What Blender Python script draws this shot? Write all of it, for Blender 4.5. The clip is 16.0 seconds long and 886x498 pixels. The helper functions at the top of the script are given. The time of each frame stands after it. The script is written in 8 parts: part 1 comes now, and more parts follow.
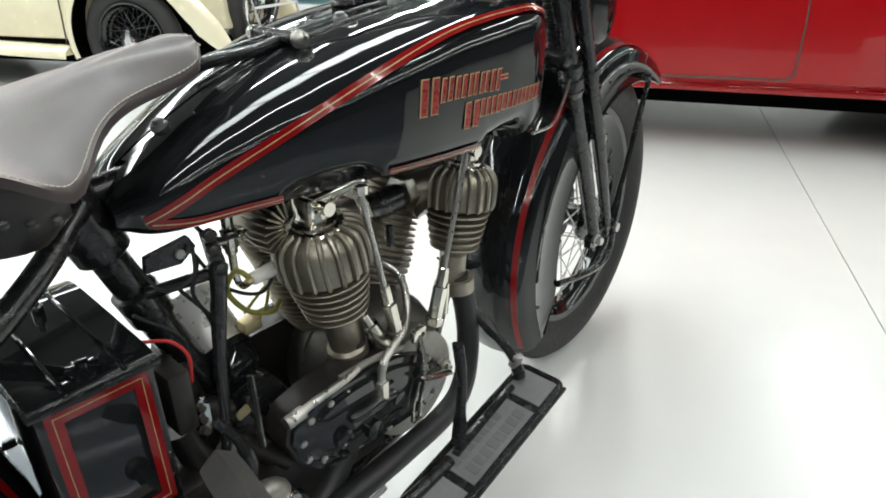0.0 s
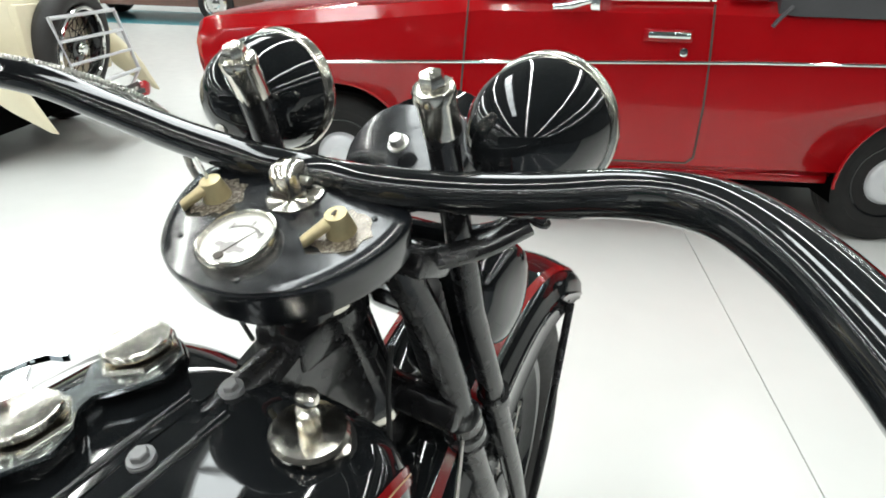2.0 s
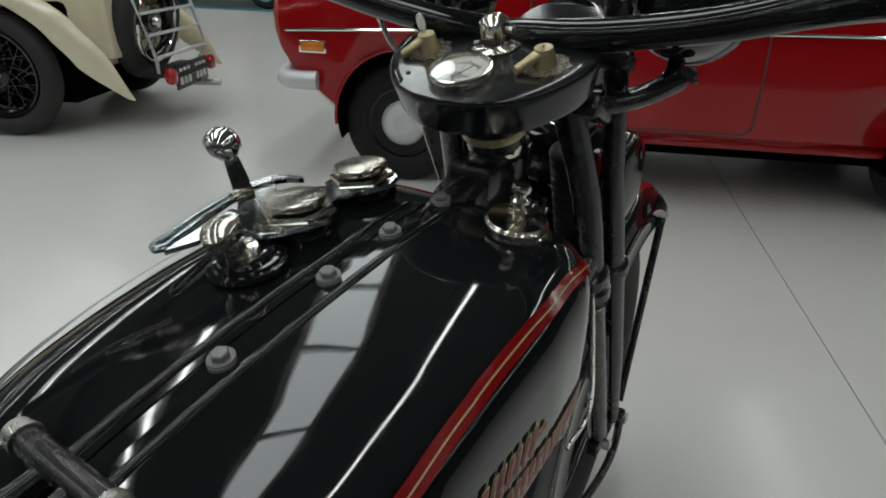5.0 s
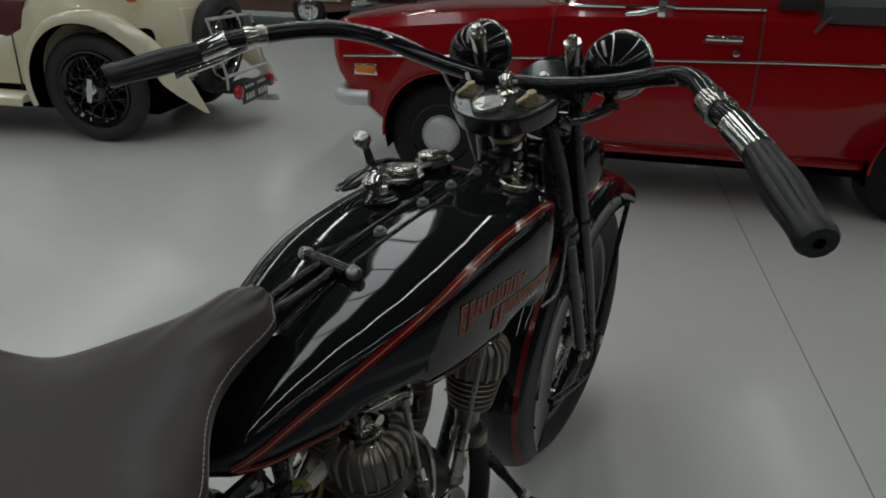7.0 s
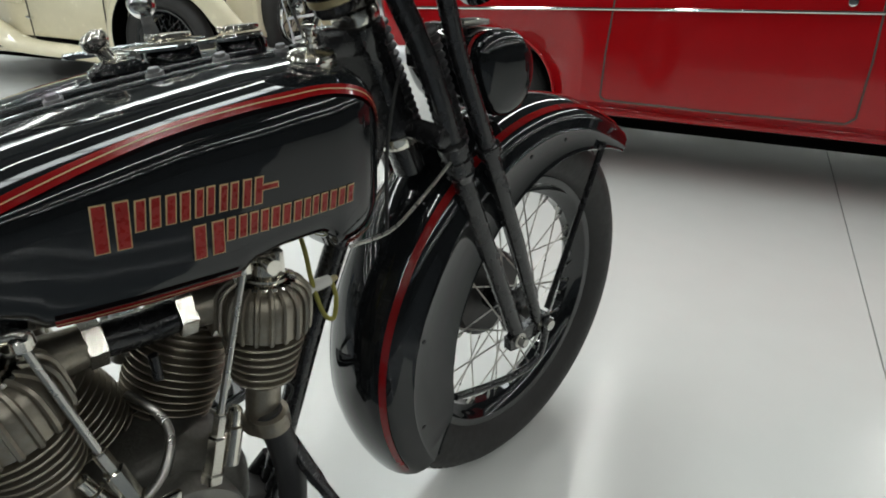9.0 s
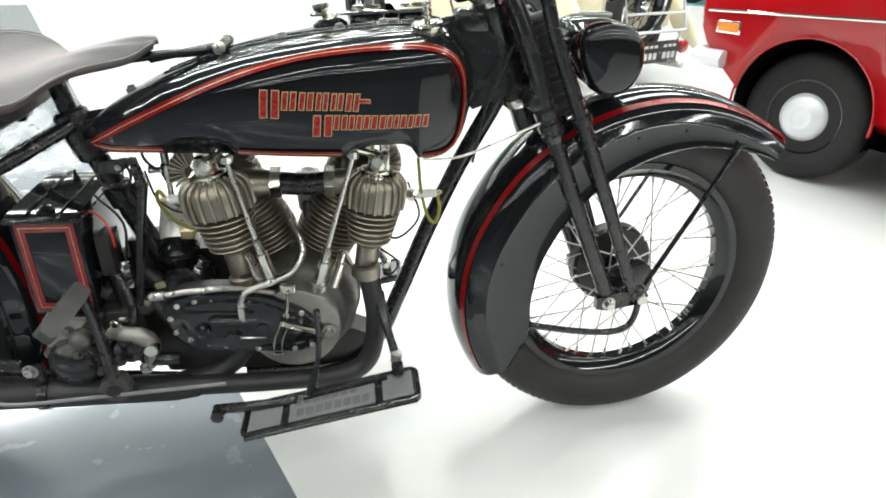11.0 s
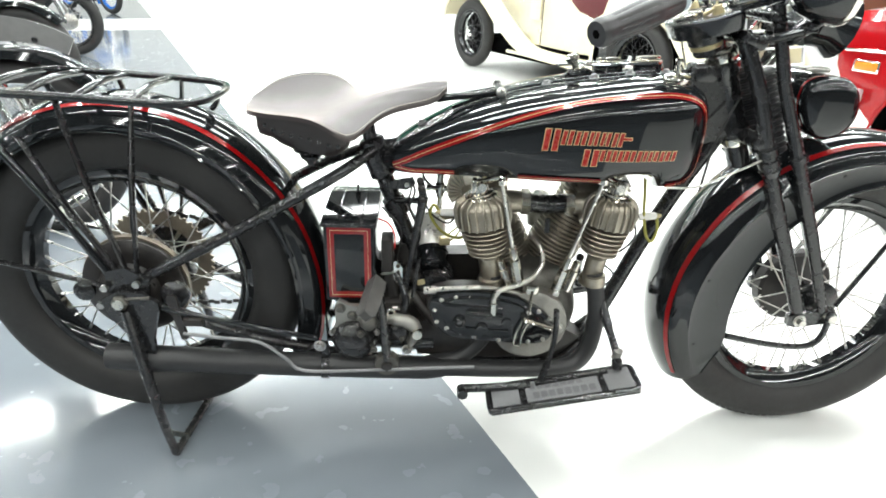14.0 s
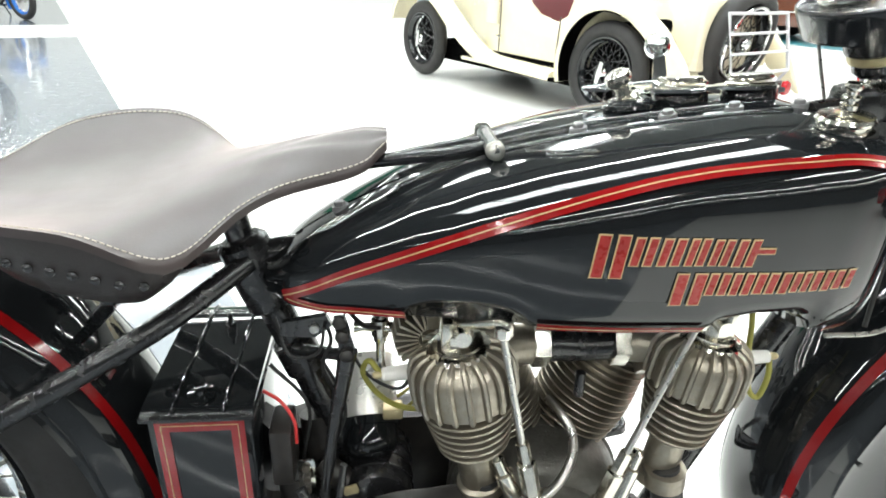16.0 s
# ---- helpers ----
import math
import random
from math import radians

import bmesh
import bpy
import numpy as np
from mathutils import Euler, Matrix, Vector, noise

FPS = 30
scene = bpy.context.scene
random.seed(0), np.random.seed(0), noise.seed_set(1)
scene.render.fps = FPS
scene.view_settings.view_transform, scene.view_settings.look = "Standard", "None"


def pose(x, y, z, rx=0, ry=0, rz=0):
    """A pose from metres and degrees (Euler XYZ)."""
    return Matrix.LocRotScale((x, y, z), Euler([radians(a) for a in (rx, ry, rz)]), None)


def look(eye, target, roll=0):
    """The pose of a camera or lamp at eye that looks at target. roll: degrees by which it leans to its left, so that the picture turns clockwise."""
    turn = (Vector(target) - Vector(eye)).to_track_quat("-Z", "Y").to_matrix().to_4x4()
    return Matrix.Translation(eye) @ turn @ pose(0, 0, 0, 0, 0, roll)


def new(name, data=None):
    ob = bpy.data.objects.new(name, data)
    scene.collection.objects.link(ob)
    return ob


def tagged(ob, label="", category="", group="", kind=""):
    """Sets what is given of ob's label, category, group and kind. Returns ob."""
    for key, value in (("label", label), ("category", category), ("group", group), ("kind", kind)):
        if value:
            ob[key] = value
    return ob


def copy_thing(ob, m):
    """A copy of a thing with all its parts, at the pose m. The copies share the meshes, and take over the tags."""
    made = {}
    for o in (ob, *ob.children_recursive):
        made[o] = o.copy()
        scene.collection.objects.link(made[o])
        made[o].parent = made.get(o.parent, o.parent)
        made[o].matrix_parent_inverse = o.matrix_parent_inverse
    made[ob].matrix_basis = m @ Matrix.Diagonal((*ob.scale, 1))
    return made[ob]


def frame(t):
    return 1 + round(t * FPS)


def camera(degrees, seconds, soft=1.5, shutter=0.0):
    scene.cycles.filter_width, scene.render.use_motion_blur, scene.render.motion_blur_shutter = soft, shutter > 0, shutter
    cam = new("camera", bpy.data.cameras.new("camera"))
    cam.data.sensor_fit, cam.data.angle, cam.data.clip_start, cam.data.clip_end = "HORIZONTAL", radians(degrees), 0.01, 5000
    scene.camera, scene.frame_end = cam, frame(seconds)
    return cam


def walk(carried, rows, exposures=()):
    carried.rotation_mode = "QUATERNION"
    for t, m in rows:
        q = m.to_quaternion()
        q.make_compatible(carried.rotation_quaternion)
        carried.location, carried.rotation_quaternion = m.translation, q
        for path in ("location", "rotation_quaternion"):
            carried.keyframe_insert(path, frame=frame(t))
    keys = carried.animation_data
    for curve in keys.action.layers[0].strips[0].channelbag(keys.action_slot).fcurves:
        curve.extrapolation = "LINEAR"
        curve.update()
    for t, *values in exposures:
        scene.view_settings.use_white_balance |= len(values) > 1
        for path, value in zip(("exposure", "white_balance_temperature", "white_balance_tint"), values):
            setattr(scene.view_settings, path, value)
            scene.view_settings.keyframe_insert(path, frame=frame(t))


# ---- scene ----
cam = camera(72.2, 16.0, soft=1.8, shutter=0.0)
PATH = [
    (0, (0.326, -0.604, 0.876), (1.702, 0.553, -0.001), 0.5),
    (0.5, (0.506, -0.57, 0.969), (1.86, 0.601, 0.077), 0.9),
    (1, (0.639, -0.497, 1.055), (2.009, 0.666, 0.178), 1.5),
    (1.5, (0.763, -0.369, 1.098), (2.236, 0.671, 0.234), 1.8),
    (2, (0.853, -0.292, 1.105), (2.433, 0.585, 0.248), 1.9),
    (2.5, (0.879, -0.241, 1.101), (2.479, 0.603, 0.248), 2.0),
    (3, (0.844, -0.215, 1.076), (2.431, 0.647, 0.217), 2.0),
    (3.5, (0.813, -0.211, 1.065), (2.387, 0.675, 0.207), 2.0),
    (4, (0.765, -0.208, 1.054), (2.326, 0.704, 0.199), 2.1),
    (4.5, (0.715, -0.224, 1.023), (2.254, 0.715, 0.158), 2.3),
    (4.7, (0.694, -0.238, 1.018), (2.225, 0.706, 0.143), 2.3),
    (6.8, (0.349, -0.492, 1.152), (1.834, 0.556, 0.316), 2.3),
    (7, (0.28, -0.504, 1.13), (1.764, 0.54, 0.287), 2.1),
    (7.5, (0.206, -0.515, 1.052), (1.697, 0.52, 0.211), 1.9),
    (8, (0.293, -0.559, 0.997), (1.783, 0.478, 0.157), 2.1),
    (8.2, (0.379, -0.585, 0.968), (1.86, 0.459, 0.123), 1.9),
    (10.3, (1.029, -0.837, 0.923), (1.436, 0.898, 0.017), 2.1),
    (10.5, (1.009, -0.893, 0.933), (1.351, 0.854, 0.023), 2.1),
    (11, (0.959, -1.057, 0.953), (1.229, 0.704, 0.044), 2.2),
    (11.5, (0.913, -1.172, 0.972), (1.106, 0.601, 0.067), 2.0),
    (12, (0.858, -1.307, 0.979), (0.922, 0.476, 0.076), 1.8),
    (12.5, (0.762, -1.342, 0.993), (0.756, 0.446, 0.098), 1.8),
    (13, (0.632, -1.319, 1.012), (0.625, 0.475, 0.128), 1.8),
    (13.5, (0.572, -1.287, 1.02), (0.606, 0.518, 0.158), 2.1),
    (14, (0.611, -1.225, 1.014), (0.671, 0.582, 0.161), 2.1),
    (14.5, (0.692, -1.091, 1.008), (0.753, 0.719, 0.158), 2.1),
    (15, (0.69, -0.921, 1.01), (0.759, 0.889, 0.161), 2.2),
    (15.5, (0.67, -0.743, 1.009), (0.837, 1.063, 0.167), 2.0),
    (16, (0.642, -0.604, 0.947), (0.844, 1.203, 0.114), 2.2),
]
EXPOSURES = [(0.0, 0.45), (0.5, 0.72), (1.0, 0.85), (2.0, 0.38), (2.5, 0.12), (3.0, -0.02), (3.5, -0.36), (4.0, -0.6), (4.5, -0.88), (7.0, -1.8), (7.5, -1.7), (8.2, -1.12), (10.5, 0.65), (12.0, 1.02), (12.6, 0.98), (13.2, 1.12), (14.0, 1.32), (14.5, 1.48), (15.0, 1.66), (15.5, 1.68), (16.0, 1.3)]
walk(cam, [(t, look(eye, target, roll)) for t, eye, target, roll in PATH], EXPOSURES)

# ---- world and lights ----
world = bpy.data.worlds.new("hall_air")
scene.world = world
world.use_nodes = True
world.node_tree.nodes["Background"].inputs[0].default_value = (0.8, 0.9, 1.0, 1)
world.node_tree.nodes["Background"].inputs[1].default_value = 0.02

# The hall, the cars and the floor paint all run along ALONG; ACROSS lies square to it.
ALONG = Vector((-0.44, 0.898, 0)).normalized()
ACROSS = Vector((0.898, 0.44, 0)).normalized()
HALL_TURN = math.atan2(ALONG.y, ALONG.x)
CEILING = 4.7


def hall(a, c, z=0.0):
    """A place from metres along and across the hall."""
    return ALONG * a + ACROSS * c + Vector((0, 0, z))


def strip_lamp(name, place, length, width, watts, colour, turn):
    lamp = bpy.data.lights.new(name, "AREA")
    lamp.shape, lamp.size, lamp.size_y, lamp.energy, lamp.color = "RECTANGLE", length, width, watts, colour
    ob = new(name, lamp)
    ob.matrix_world = Matrix.Translation(place) @ Matrix.Rotation(turn, 4, "Z")
    return ob


LAMP_ROWS = [-11.1, -7.6, -4.1, -0.6, 2.9, 6.4, 9.9, 13.4, 16.9, 20.4]
for row in LAMP_ROWS:
    strip_lamp("tube_light", hall(row, 1.0, CEILING - 0.16), 30.0, 0.07, 315, (0.97, 1.0, 0.96), HALL_TURN - math.pi / 2)

SKYLIGHTS = ((1.15, 2.3, 7.6, 0.62, 140), (6.8, 4.5, 16.0, 0.7, 300))
for row, mid, length, broad, watts in SKYLIGHTS:
    strip_lamp("roof_light", hall(row, mid, CEILING - 0.02), length, broad, watts, (0.93, 1.0, 1.0), HALL_TURN - math.pi / 2)

# ---- materials ----
def shader(name, colour, rough=0.5, metal=0.0, coat=0.0, coat_rough=0.03, vary=0.12, scale=8.0, rough_vary=0.08, bump=0.0, bump_scale=60.0, spec=0.5, second=None, second_amount=0.5, coords="Object", stretch=(1, 1, 1)):
    """A node material with colour, gloss and relief that vary at two scales."""
    mat = bpy.data.materials.new(name)
    mat.use_nodes = True
    t = mat.node_tree
    b = t.nodes["Principled BSDF"]
    b.inputs["Metallic"].default_value = metal
    b.inputs["Coat Weight"].default_value = coat
    b.inputs["Coat Roughness"].default_value = coat_rough
    b.inputs["Specular IOR Level"].default_value = spec
    co = t.nodes.new("ShaderNodeTexCoord")
    mp = t.nodes.new("ShaderNodeMapping")
    mp.inputs["Scale"].default_value = stretch
    t.links.new(co.outputs[coords], mp.inputs[0])

    def cloud(size, detail):
        n = t.nodes.new("ShaderNodeTexNoise")
        n.inputs["Scale"].default_value, n.inputs["Detail"].default_value = size, detail
        t.links.new(mp.outputs[0], n.inputs["Vector"])
        return n.outputs["Fac"]

    big, fine = cloud(scale, 4.0), cloud(scale * 9.0, 3.0)
    mix = t.nodes.new("ShaderNodeMix")
    mix.data_type = "RGBA"
    dark = [c * (1 - vary) for c in colour]
    light = [min(1.0, c * (1 + vary)) for c in colour]
    if second:
        light = [c * (1 - second_amount) + s * second_amount for c, s in zip(colour, second)]
    mix.inputs[6].default_value, mix.inputs[7].default_value = (*dark, 1), (*light, 1)
    ramp = t.nodes.new("ShaderNodeMapRange")
    ramp.inputs[1].default_value, ramp.inputs[2].default_value = 0.35, 0.65
    add = t.nodes.new("ShaderNodeMath")
    add.operation = "MULTIPLY_ADD"
    add.inputs[1].default_value, add.inputs[2].default_value = 0.35, 0.0
    t.links.new(fine, add.inputs[0])
    add2 = t.nodes.new("ShaderNodeMath")
    add2.operation = "MULTIPLY_ADD"
    add2.inputs[1].default_value = 0.65
    t.links.new(big, add2.inputs[0])
    t.links.new(add.outputs[0], add2.inputs[2])
    t.links.new(add2.outputs[0], ramp.inputs[0])
    t.links.new(ramp.outputs[0], mix.inputs[0])
    t.links.new(mix.outputs[2], b.inputs["Base Color"])
    rr = t.nodes.new("ShaderNodeMapRange")
    rr.inputs[1].default_value, rr.inputs[2].default_value = 0.3, 0.7
    rr.inputs[3].default_value, rr.inputs[4].default_value = max(0.02, rough - rough_vary), min(1.0, rough + rough_vary)
    t.links.new(fine, rr.inputs[0])
    t.links.new(rr.outputs[0], b.inputs["Roughness"])
    if bump:
        bn = t.nodes.new("ShaderNodeBump")
        bn.inputs["Strength"].default_value = bump
        bn.inputs["Distance"].default_value = 0.002
        t.links.new(cloud(bump_scale, 3.0), bn.inputs["Height"])
        t.links.new(bn.outputs[0], b.inputs["Normal"])
    return mat


GLOSS = shader("black_enamel", (0.008, 0.009, 0.010), 0.05, coat=0.25, coat_rough=0.02, rough_vary=0.02, vary=0.2, bump=0.010, bump_scale=30, spec=0.45)
SATIN = shader("black_frame_paint", (0.012, 0.012, 0.013), 0.24, coat=0.3, coat_rough=0.1, rough_vary=0.08, bump=0.05, bump_scale=90)
WORN = shader("worn_black_iron", (0.016, 0.015, 0.015), 0.36, metal=0.2, second=(0.052, 0.044, 0.038), second_amount=0.4, scale=14, bump=0.15)
MUFFLER_BLACK = shader("heat_black_paint", (0.022, 0.022, 0.023), 0.44, scale=9, vary=0.3, rough_vary=0.05, bump=0.04, bump_scale=120)
RUBBER = shader("tyre_rubber", (0.014, 0.0135, 0.0135), 0.62, second=(0.034, 0.032, 0.030), second_amount=0.5, scale=10, bump=0.2, bump_scale=160)
GRIP = shader("grip_rubber", (0.022, 0.022, 0.024), 0.38, second=(0.046, 0.046, 0.048), second_amount=0.4, scale=20, bump=0.08, bump_scale=200)
CHROME = shader("chrome", (0.80, 0.80, 0.78), 0.07, metal=1.0, vary=0.06, rough_vary=0.012, scale=12)
NICKEL = shader("nickel_plate", (0.72, 0.69, 0.62), 0.16, metal=1.0, vary=0.1, rough_vary=0.03, scale=12)
GREY_IRON = shader("dull_grey_iron", (0.22, 0.22, 0.225), 0.45, metal=0.4, scale=20)
PATCH = shader("paint_worn_to_metal", (0.15, 0.125, 0.10), 0.26, metal=0.45, second=(0.26, 0.23, 0.19), second_amount=0.6, scale=45, rough_vary=0.1, bump=0.1)
BRASS = shader("tarnished_brass", (0.54, 0.46, 0.27), 0.40, metal=0.65, vary=0.15, scale=30, bump=0.06)
CAST = shader("nickelled_cast_iron", (0.42, 0.385, 0.325), 0.36, metal=0.85, second=(0.24, 0.21, 0.16), second_amount=0.7, scale=16, bump=0.25, bump_scale=220)
ALLOY = shader("sand_cast_aluminium", (0.40, 0.39, 0.36), 0.42, metal=0.8, second=(0.26, 0.25, 0.22), second_amount=0.6, scale=14, bump=0.3, bump_scale=260)
STEEL = shader("bright_steel", (0.62, 0.61, 0.58), 0.30, metal=1.0, second=(0.44, 0.41, 0.36), second_amount=0.4, scale=12, rough_vary=0.05)
CASE = shader("oily_cast_case", (0.17, 0.165, 0.15), 0.45, metal=0.7, second=(0.09, 0.085, 0.075), second_amount=0.8, scale=12, bump=0.3, bump_scale=240)
RUSTY = shader("browned_steel", (0.21, 0.175, 0.13), 0.5, metal=0.6, second=(0.27, 0.24, 0.19), second_amount=0.7, scale=30, bump=0.3)
RED = shader("red_enamel_line", (0.20, 0.0035, 0.0045), 0.16, coat=0.4, vary=0.12)
GOLD = shader("gold_line", (0.50, 0.33, 0.16), 0.3, vary=0.12)
LEATHER = shader("brown_leather", (0.024, 0.0155, 0.0145), 0.50, coat=0.70, coat_rough=0.36, spec=0.3, second=(0.035, 0.023, 0.0215), second_amount=0.6, scale=5, rough_vary=0.06, bump=0.10, bump_scale=420)
LEATHER.node_tree.nodes["Principled BSDF"].inputs["Sheen Weight"].default_value = 1.0
LEATHER.node_tree.nodes["Principled BSDF"].inputs["Sheen Roughness"].default_value = 0.3
LEATHER.node_tree.nodes["Principled BSDF"].inputs["Sheen Tint"].default_value = (1.0, 0.87, 0.85, 1)
LEATHER_DARK = shader("dark_leather_edge", (0.022, 0.018, 0.017), 0.42, scale=9, bump=0.2, bump_scale=300)
THREAD = shader("cream_thread", (0.55, 0.5, 0.42), 0.8)
DIAL = shader("dial_silver_white", (0.60, 0.60, 0.57), 0.4, vary=0.08, scale=60)
DIAL_GREY = shader("dial_print_grey", (0.30, 0.29, 0.28), 0.5)
INK = shader("dial_ink", (0.06, 0.05, 0.04), 0.5)
WIRE_YELLOW = shader("yellow_cloth_wire", (0.34, 0.32, 0.06), 0.7, scale=90, second=(0.2, 0.18, 0.05))
WIRE_RED = shader("red_wire", (0.5, 0.03, 0.03), 0.5)
WIRE_BLACK = shader("black_wire", (0.010, 0.010, 0.010), 0.55)
PORCELAIN = shader("spark_plug_porcelain", (0.78, 0.76, 0.72), 0.2, vary=0.05)
RIBBED = shader("ribbed_mat_rubber", (0.17, 0.17, 0.175), 0.55, second=(0.23, 0.23, 0.235), scale=14, bump=0.15)
CAR_RED = shader("red_car_paint", (0.32, 0.0035, 0.006), 0.14, spec=0.3, coat=0.5, coat_rough=0.02, vary=0.06, scale=1.5)
CREAM = shader("cream_car_paint", (0.72, 0.66, 0.48), 0.2, coat=0.7, vary=0.05, scale=2.0)
MAROON = shader("maroon_trim", (0.10, 0.015, 0.018), 0.5, scale=6)
BROWN_CAR = shader("brown_car_paint", (0.10, 0.035, 0.02), 0.16, coat=0.8, scale=2)
DARK_CAR = shader("dark_car_paint", (0.03, 0.012, 0.014), 0.16, coat=0.8, scale=2)
HUBCAP = shader("satin_silver_hubcap", (0.66, 0.67, 0.69), 0.34, metal=0.3, vary=0.04, scale=3, rough_vary=0.02)
CANVAS = shader("black_vinyl_cover", (0.05, 0.05, 0.054), 0.5, scale=6, bump=0.2, bump_scale=120)
BLUE = shader("blue_enamel", (0.03, 0.16, 0.55), 0.2, coat=0.5)
GREY_PAINT = shader("grey_enamel", (0.20, 0.20, 0.195), 0.2, coat=0.5, scale=4)
AMBER = shader("amber_lens", (0.75, 0.22, 0.03), 0.15, coat=0.5)
RED_LENS = shader("red_lens", (0.42, 0.01, 0.015), 0.12, coat=0.6)
PLATE_BLACK = shader("plate_black", (0.02, 0.02, 0.02), 0.3)
PLATE_WHITE = shader("plate_white", (0.75, 0.75, 0.72), 0.4)
WHITE_WALL = shader("hall_wall_paint", (0.66, 0.67, 0.66), 0.6, vary=0.05, scale=1.0)
ROOF = shader("hall_roof_sheet", (0.075, 0.08, 0.08), 0.6, vary=0.1, scale=1.0)
DARK_WALL = shader("dark_unseen_wall", (0.07, 0.072, 0.075), 0.55, vary=0.15, scale=0.8)
TEAL = shader("teal_paint", (0.05, 0.22, 0.26), 0.35, vary=0.1, scale=2)
FLOOR_WHITE = shader("white_epoxy_floor", (0.70, 0.71, 0.69), 0.22, coat=0.2, coat_rough=0.15, vary=0.02, scale=0.9, rough_vary=0.012, bump=0.015, bump_scale=9)
FLOOR_GREY = shader("grey_epoxy_floor", (0.165, 0.188, 0.212), 0.26, coat=0.9, coat_rough=0.10, vary=0.025, scale=1.4, rough_vary=0.02, bump=0.12, bump_scale=230)
FLOOR_GREY.node_tree.nodes["Principled BSDF"].inputs["Coat IOR"].default_value = 1.6
JOINT = shader("floor_joint_filler", (0.18, 0.18, 0.175), 0.7)
LAMP_BODY = shader("lamp_batten", (0.7, 0.7, 0.7), 0.4)
CAR_TYRE = shader("dusty_car_tyre", (0.013, 0.013, 0.013), 0.72, spec=0.3, second=(0.026, 0.025, 0.024), scale=9, bump=0.15, bump_scale=150)
# near-black without gloss: stands in for shade in arches, underbodies and holes
WELL = shader("shade_black", (0.003, 0.003, 0.003), 0.95, spec=0.0, vary=0.3)
PANEL_BLACK = shader("dulled_black_panel", (0.008, 0.009, 0.011), 0.20, coat=0.3, coat_rough=0.05, scale=10, vary=0.4, rough_vary=0.06, bump=0.012, bump_scale=60)
MARK_RED = shader("signal_red_paint", (0.29, 0.014, 0.010), 0.3, vary=0.18, scale=25)
PALE_GOLD = shader("pale_gold_edge", (0.62, 0.46, 0.24), 0.4, vary=0.12)
GEN_SHELL = shader("polished_alloy_shell", (0.80, 0.79, 0.75), 0.30, metal=0.55, vary=0.06, scale=8, rough_vary=0.05)
PEDAL = shader("dusty_pedal_rubber", (0.05, 0.048, 0.046), 0.55, second=(0.10, 0.095, 0.09), second_amount=0.5, scale=25, bump=0.2, bump_scale=150)
GATE_METAL = shader("brushed_gate_plate", (0.62, 0.66, 0.68), 0.11, metal=1.0, vary=0.08, scale=14, rough_vary=0.03)
MAT_DARK = shader("dark_mat_rubber", (0.125, 0.125, 0.13), 0.5, scale=20)
GREEN_WALL = shader("green_wall_paint", (0.02, 0.20, 0.12), 0.5, vary=0.08, scale=0.8)
GLASS = bpy.data.materials.new("clear_glass")
GLASS.use_nodes = True
_g = GLASS.node_tree.nodes["Principled BSDF"]
_g.inputs["Transmission Weight"].default_value, _g.inputs["Roughness"].default_value, _g.inputs["IOR"].default_value = 1.0, 0.02, 1.45


# ---- mesh helpers ----
def part(name, bm, material, parent=None, label="", smooth=True, angle=38):
    """Links a bmesh as one mesh object, under parent if given."""
    bmesh.ops.recalc_face_normals(bm, faces=bm.faces)
    me = bpy.data.meshes.new(name)
    bm.to_mesh(me)
    bm.free()
    me.materials.append(material)
    if smooth:
        me.polygons.foreach_set("use_smooth", [True] * len(me.polygons))
        me.set_sharp_from_angle(angle=radians(angle))
    ob = new(name, me)
    ob.parent = parent
    if label:
        tagged(ob, label)
    return ob


def again(ob, m, parent=None):
    """The same mesh once more, as an object of its own."""
    c = new(ob.name.split(".")[0], ob.data)
    c.parent = parent or ob.parent
    c.matrix_basis = m
    if "label" in ob:
        c["label"] = ob["label"]
    return c


def thing(name, label, category, group="", m=None):
    ob = new(name)
    ob.empty_display_size = 0.1
    if m is not None:
        ob.matrix_basis = m
    return tagged(ob, label, category, group)


def glide(pts, steps=5):
    """A smooth line through the points."""
    p = [Vector(q) for q in pts]
    p = [p[0] * 2 - p[1]] + p + [p[-1] * 2 - p[-2]]
    out = []
    for a, b, c, d in zip(p, p[1:], p[2:], p[3:]):
        for k in range(steps):
            s = k / steps
            out.append(0.5 * ((2 * b) + (c - a) * s + (2 * a - 5 * b + 4 * c - d) * s * s + (3 * b - a - 3 * c + d) * s ** 3))
    return out + [p[-2]]


def lerp(table, x):
    """A value from rows of (x, value)."""
    return float(np.interp(x, [r[0] for r in table], [r[1] for r in table]))


def soft(table, x):
    """As lerp, eased round the rows."""
    return sum(lerp(table, x + d) for d in (-0.012, -0.006, 0, 0.006, 0.012)) / 5


def skin(bm, rings, closed=True, caps=True):
    """Faces between rings of equal count."""
    rows = [[bm.verts.new(q) for q in ring] for ring in rings]
    n = len(rows[0])
    for a, b in zip(rows, rows[1:]):
        for k in range(n if closed else n - 1):
            bm.faces.new((a[k], a[(k + 1) % n], b[(k + 1) % n], b[k]))
    if caps and closed:
        bm.faces.new(rows[0])
        bm.faces.new(rows[-1][::-1])
    return rows


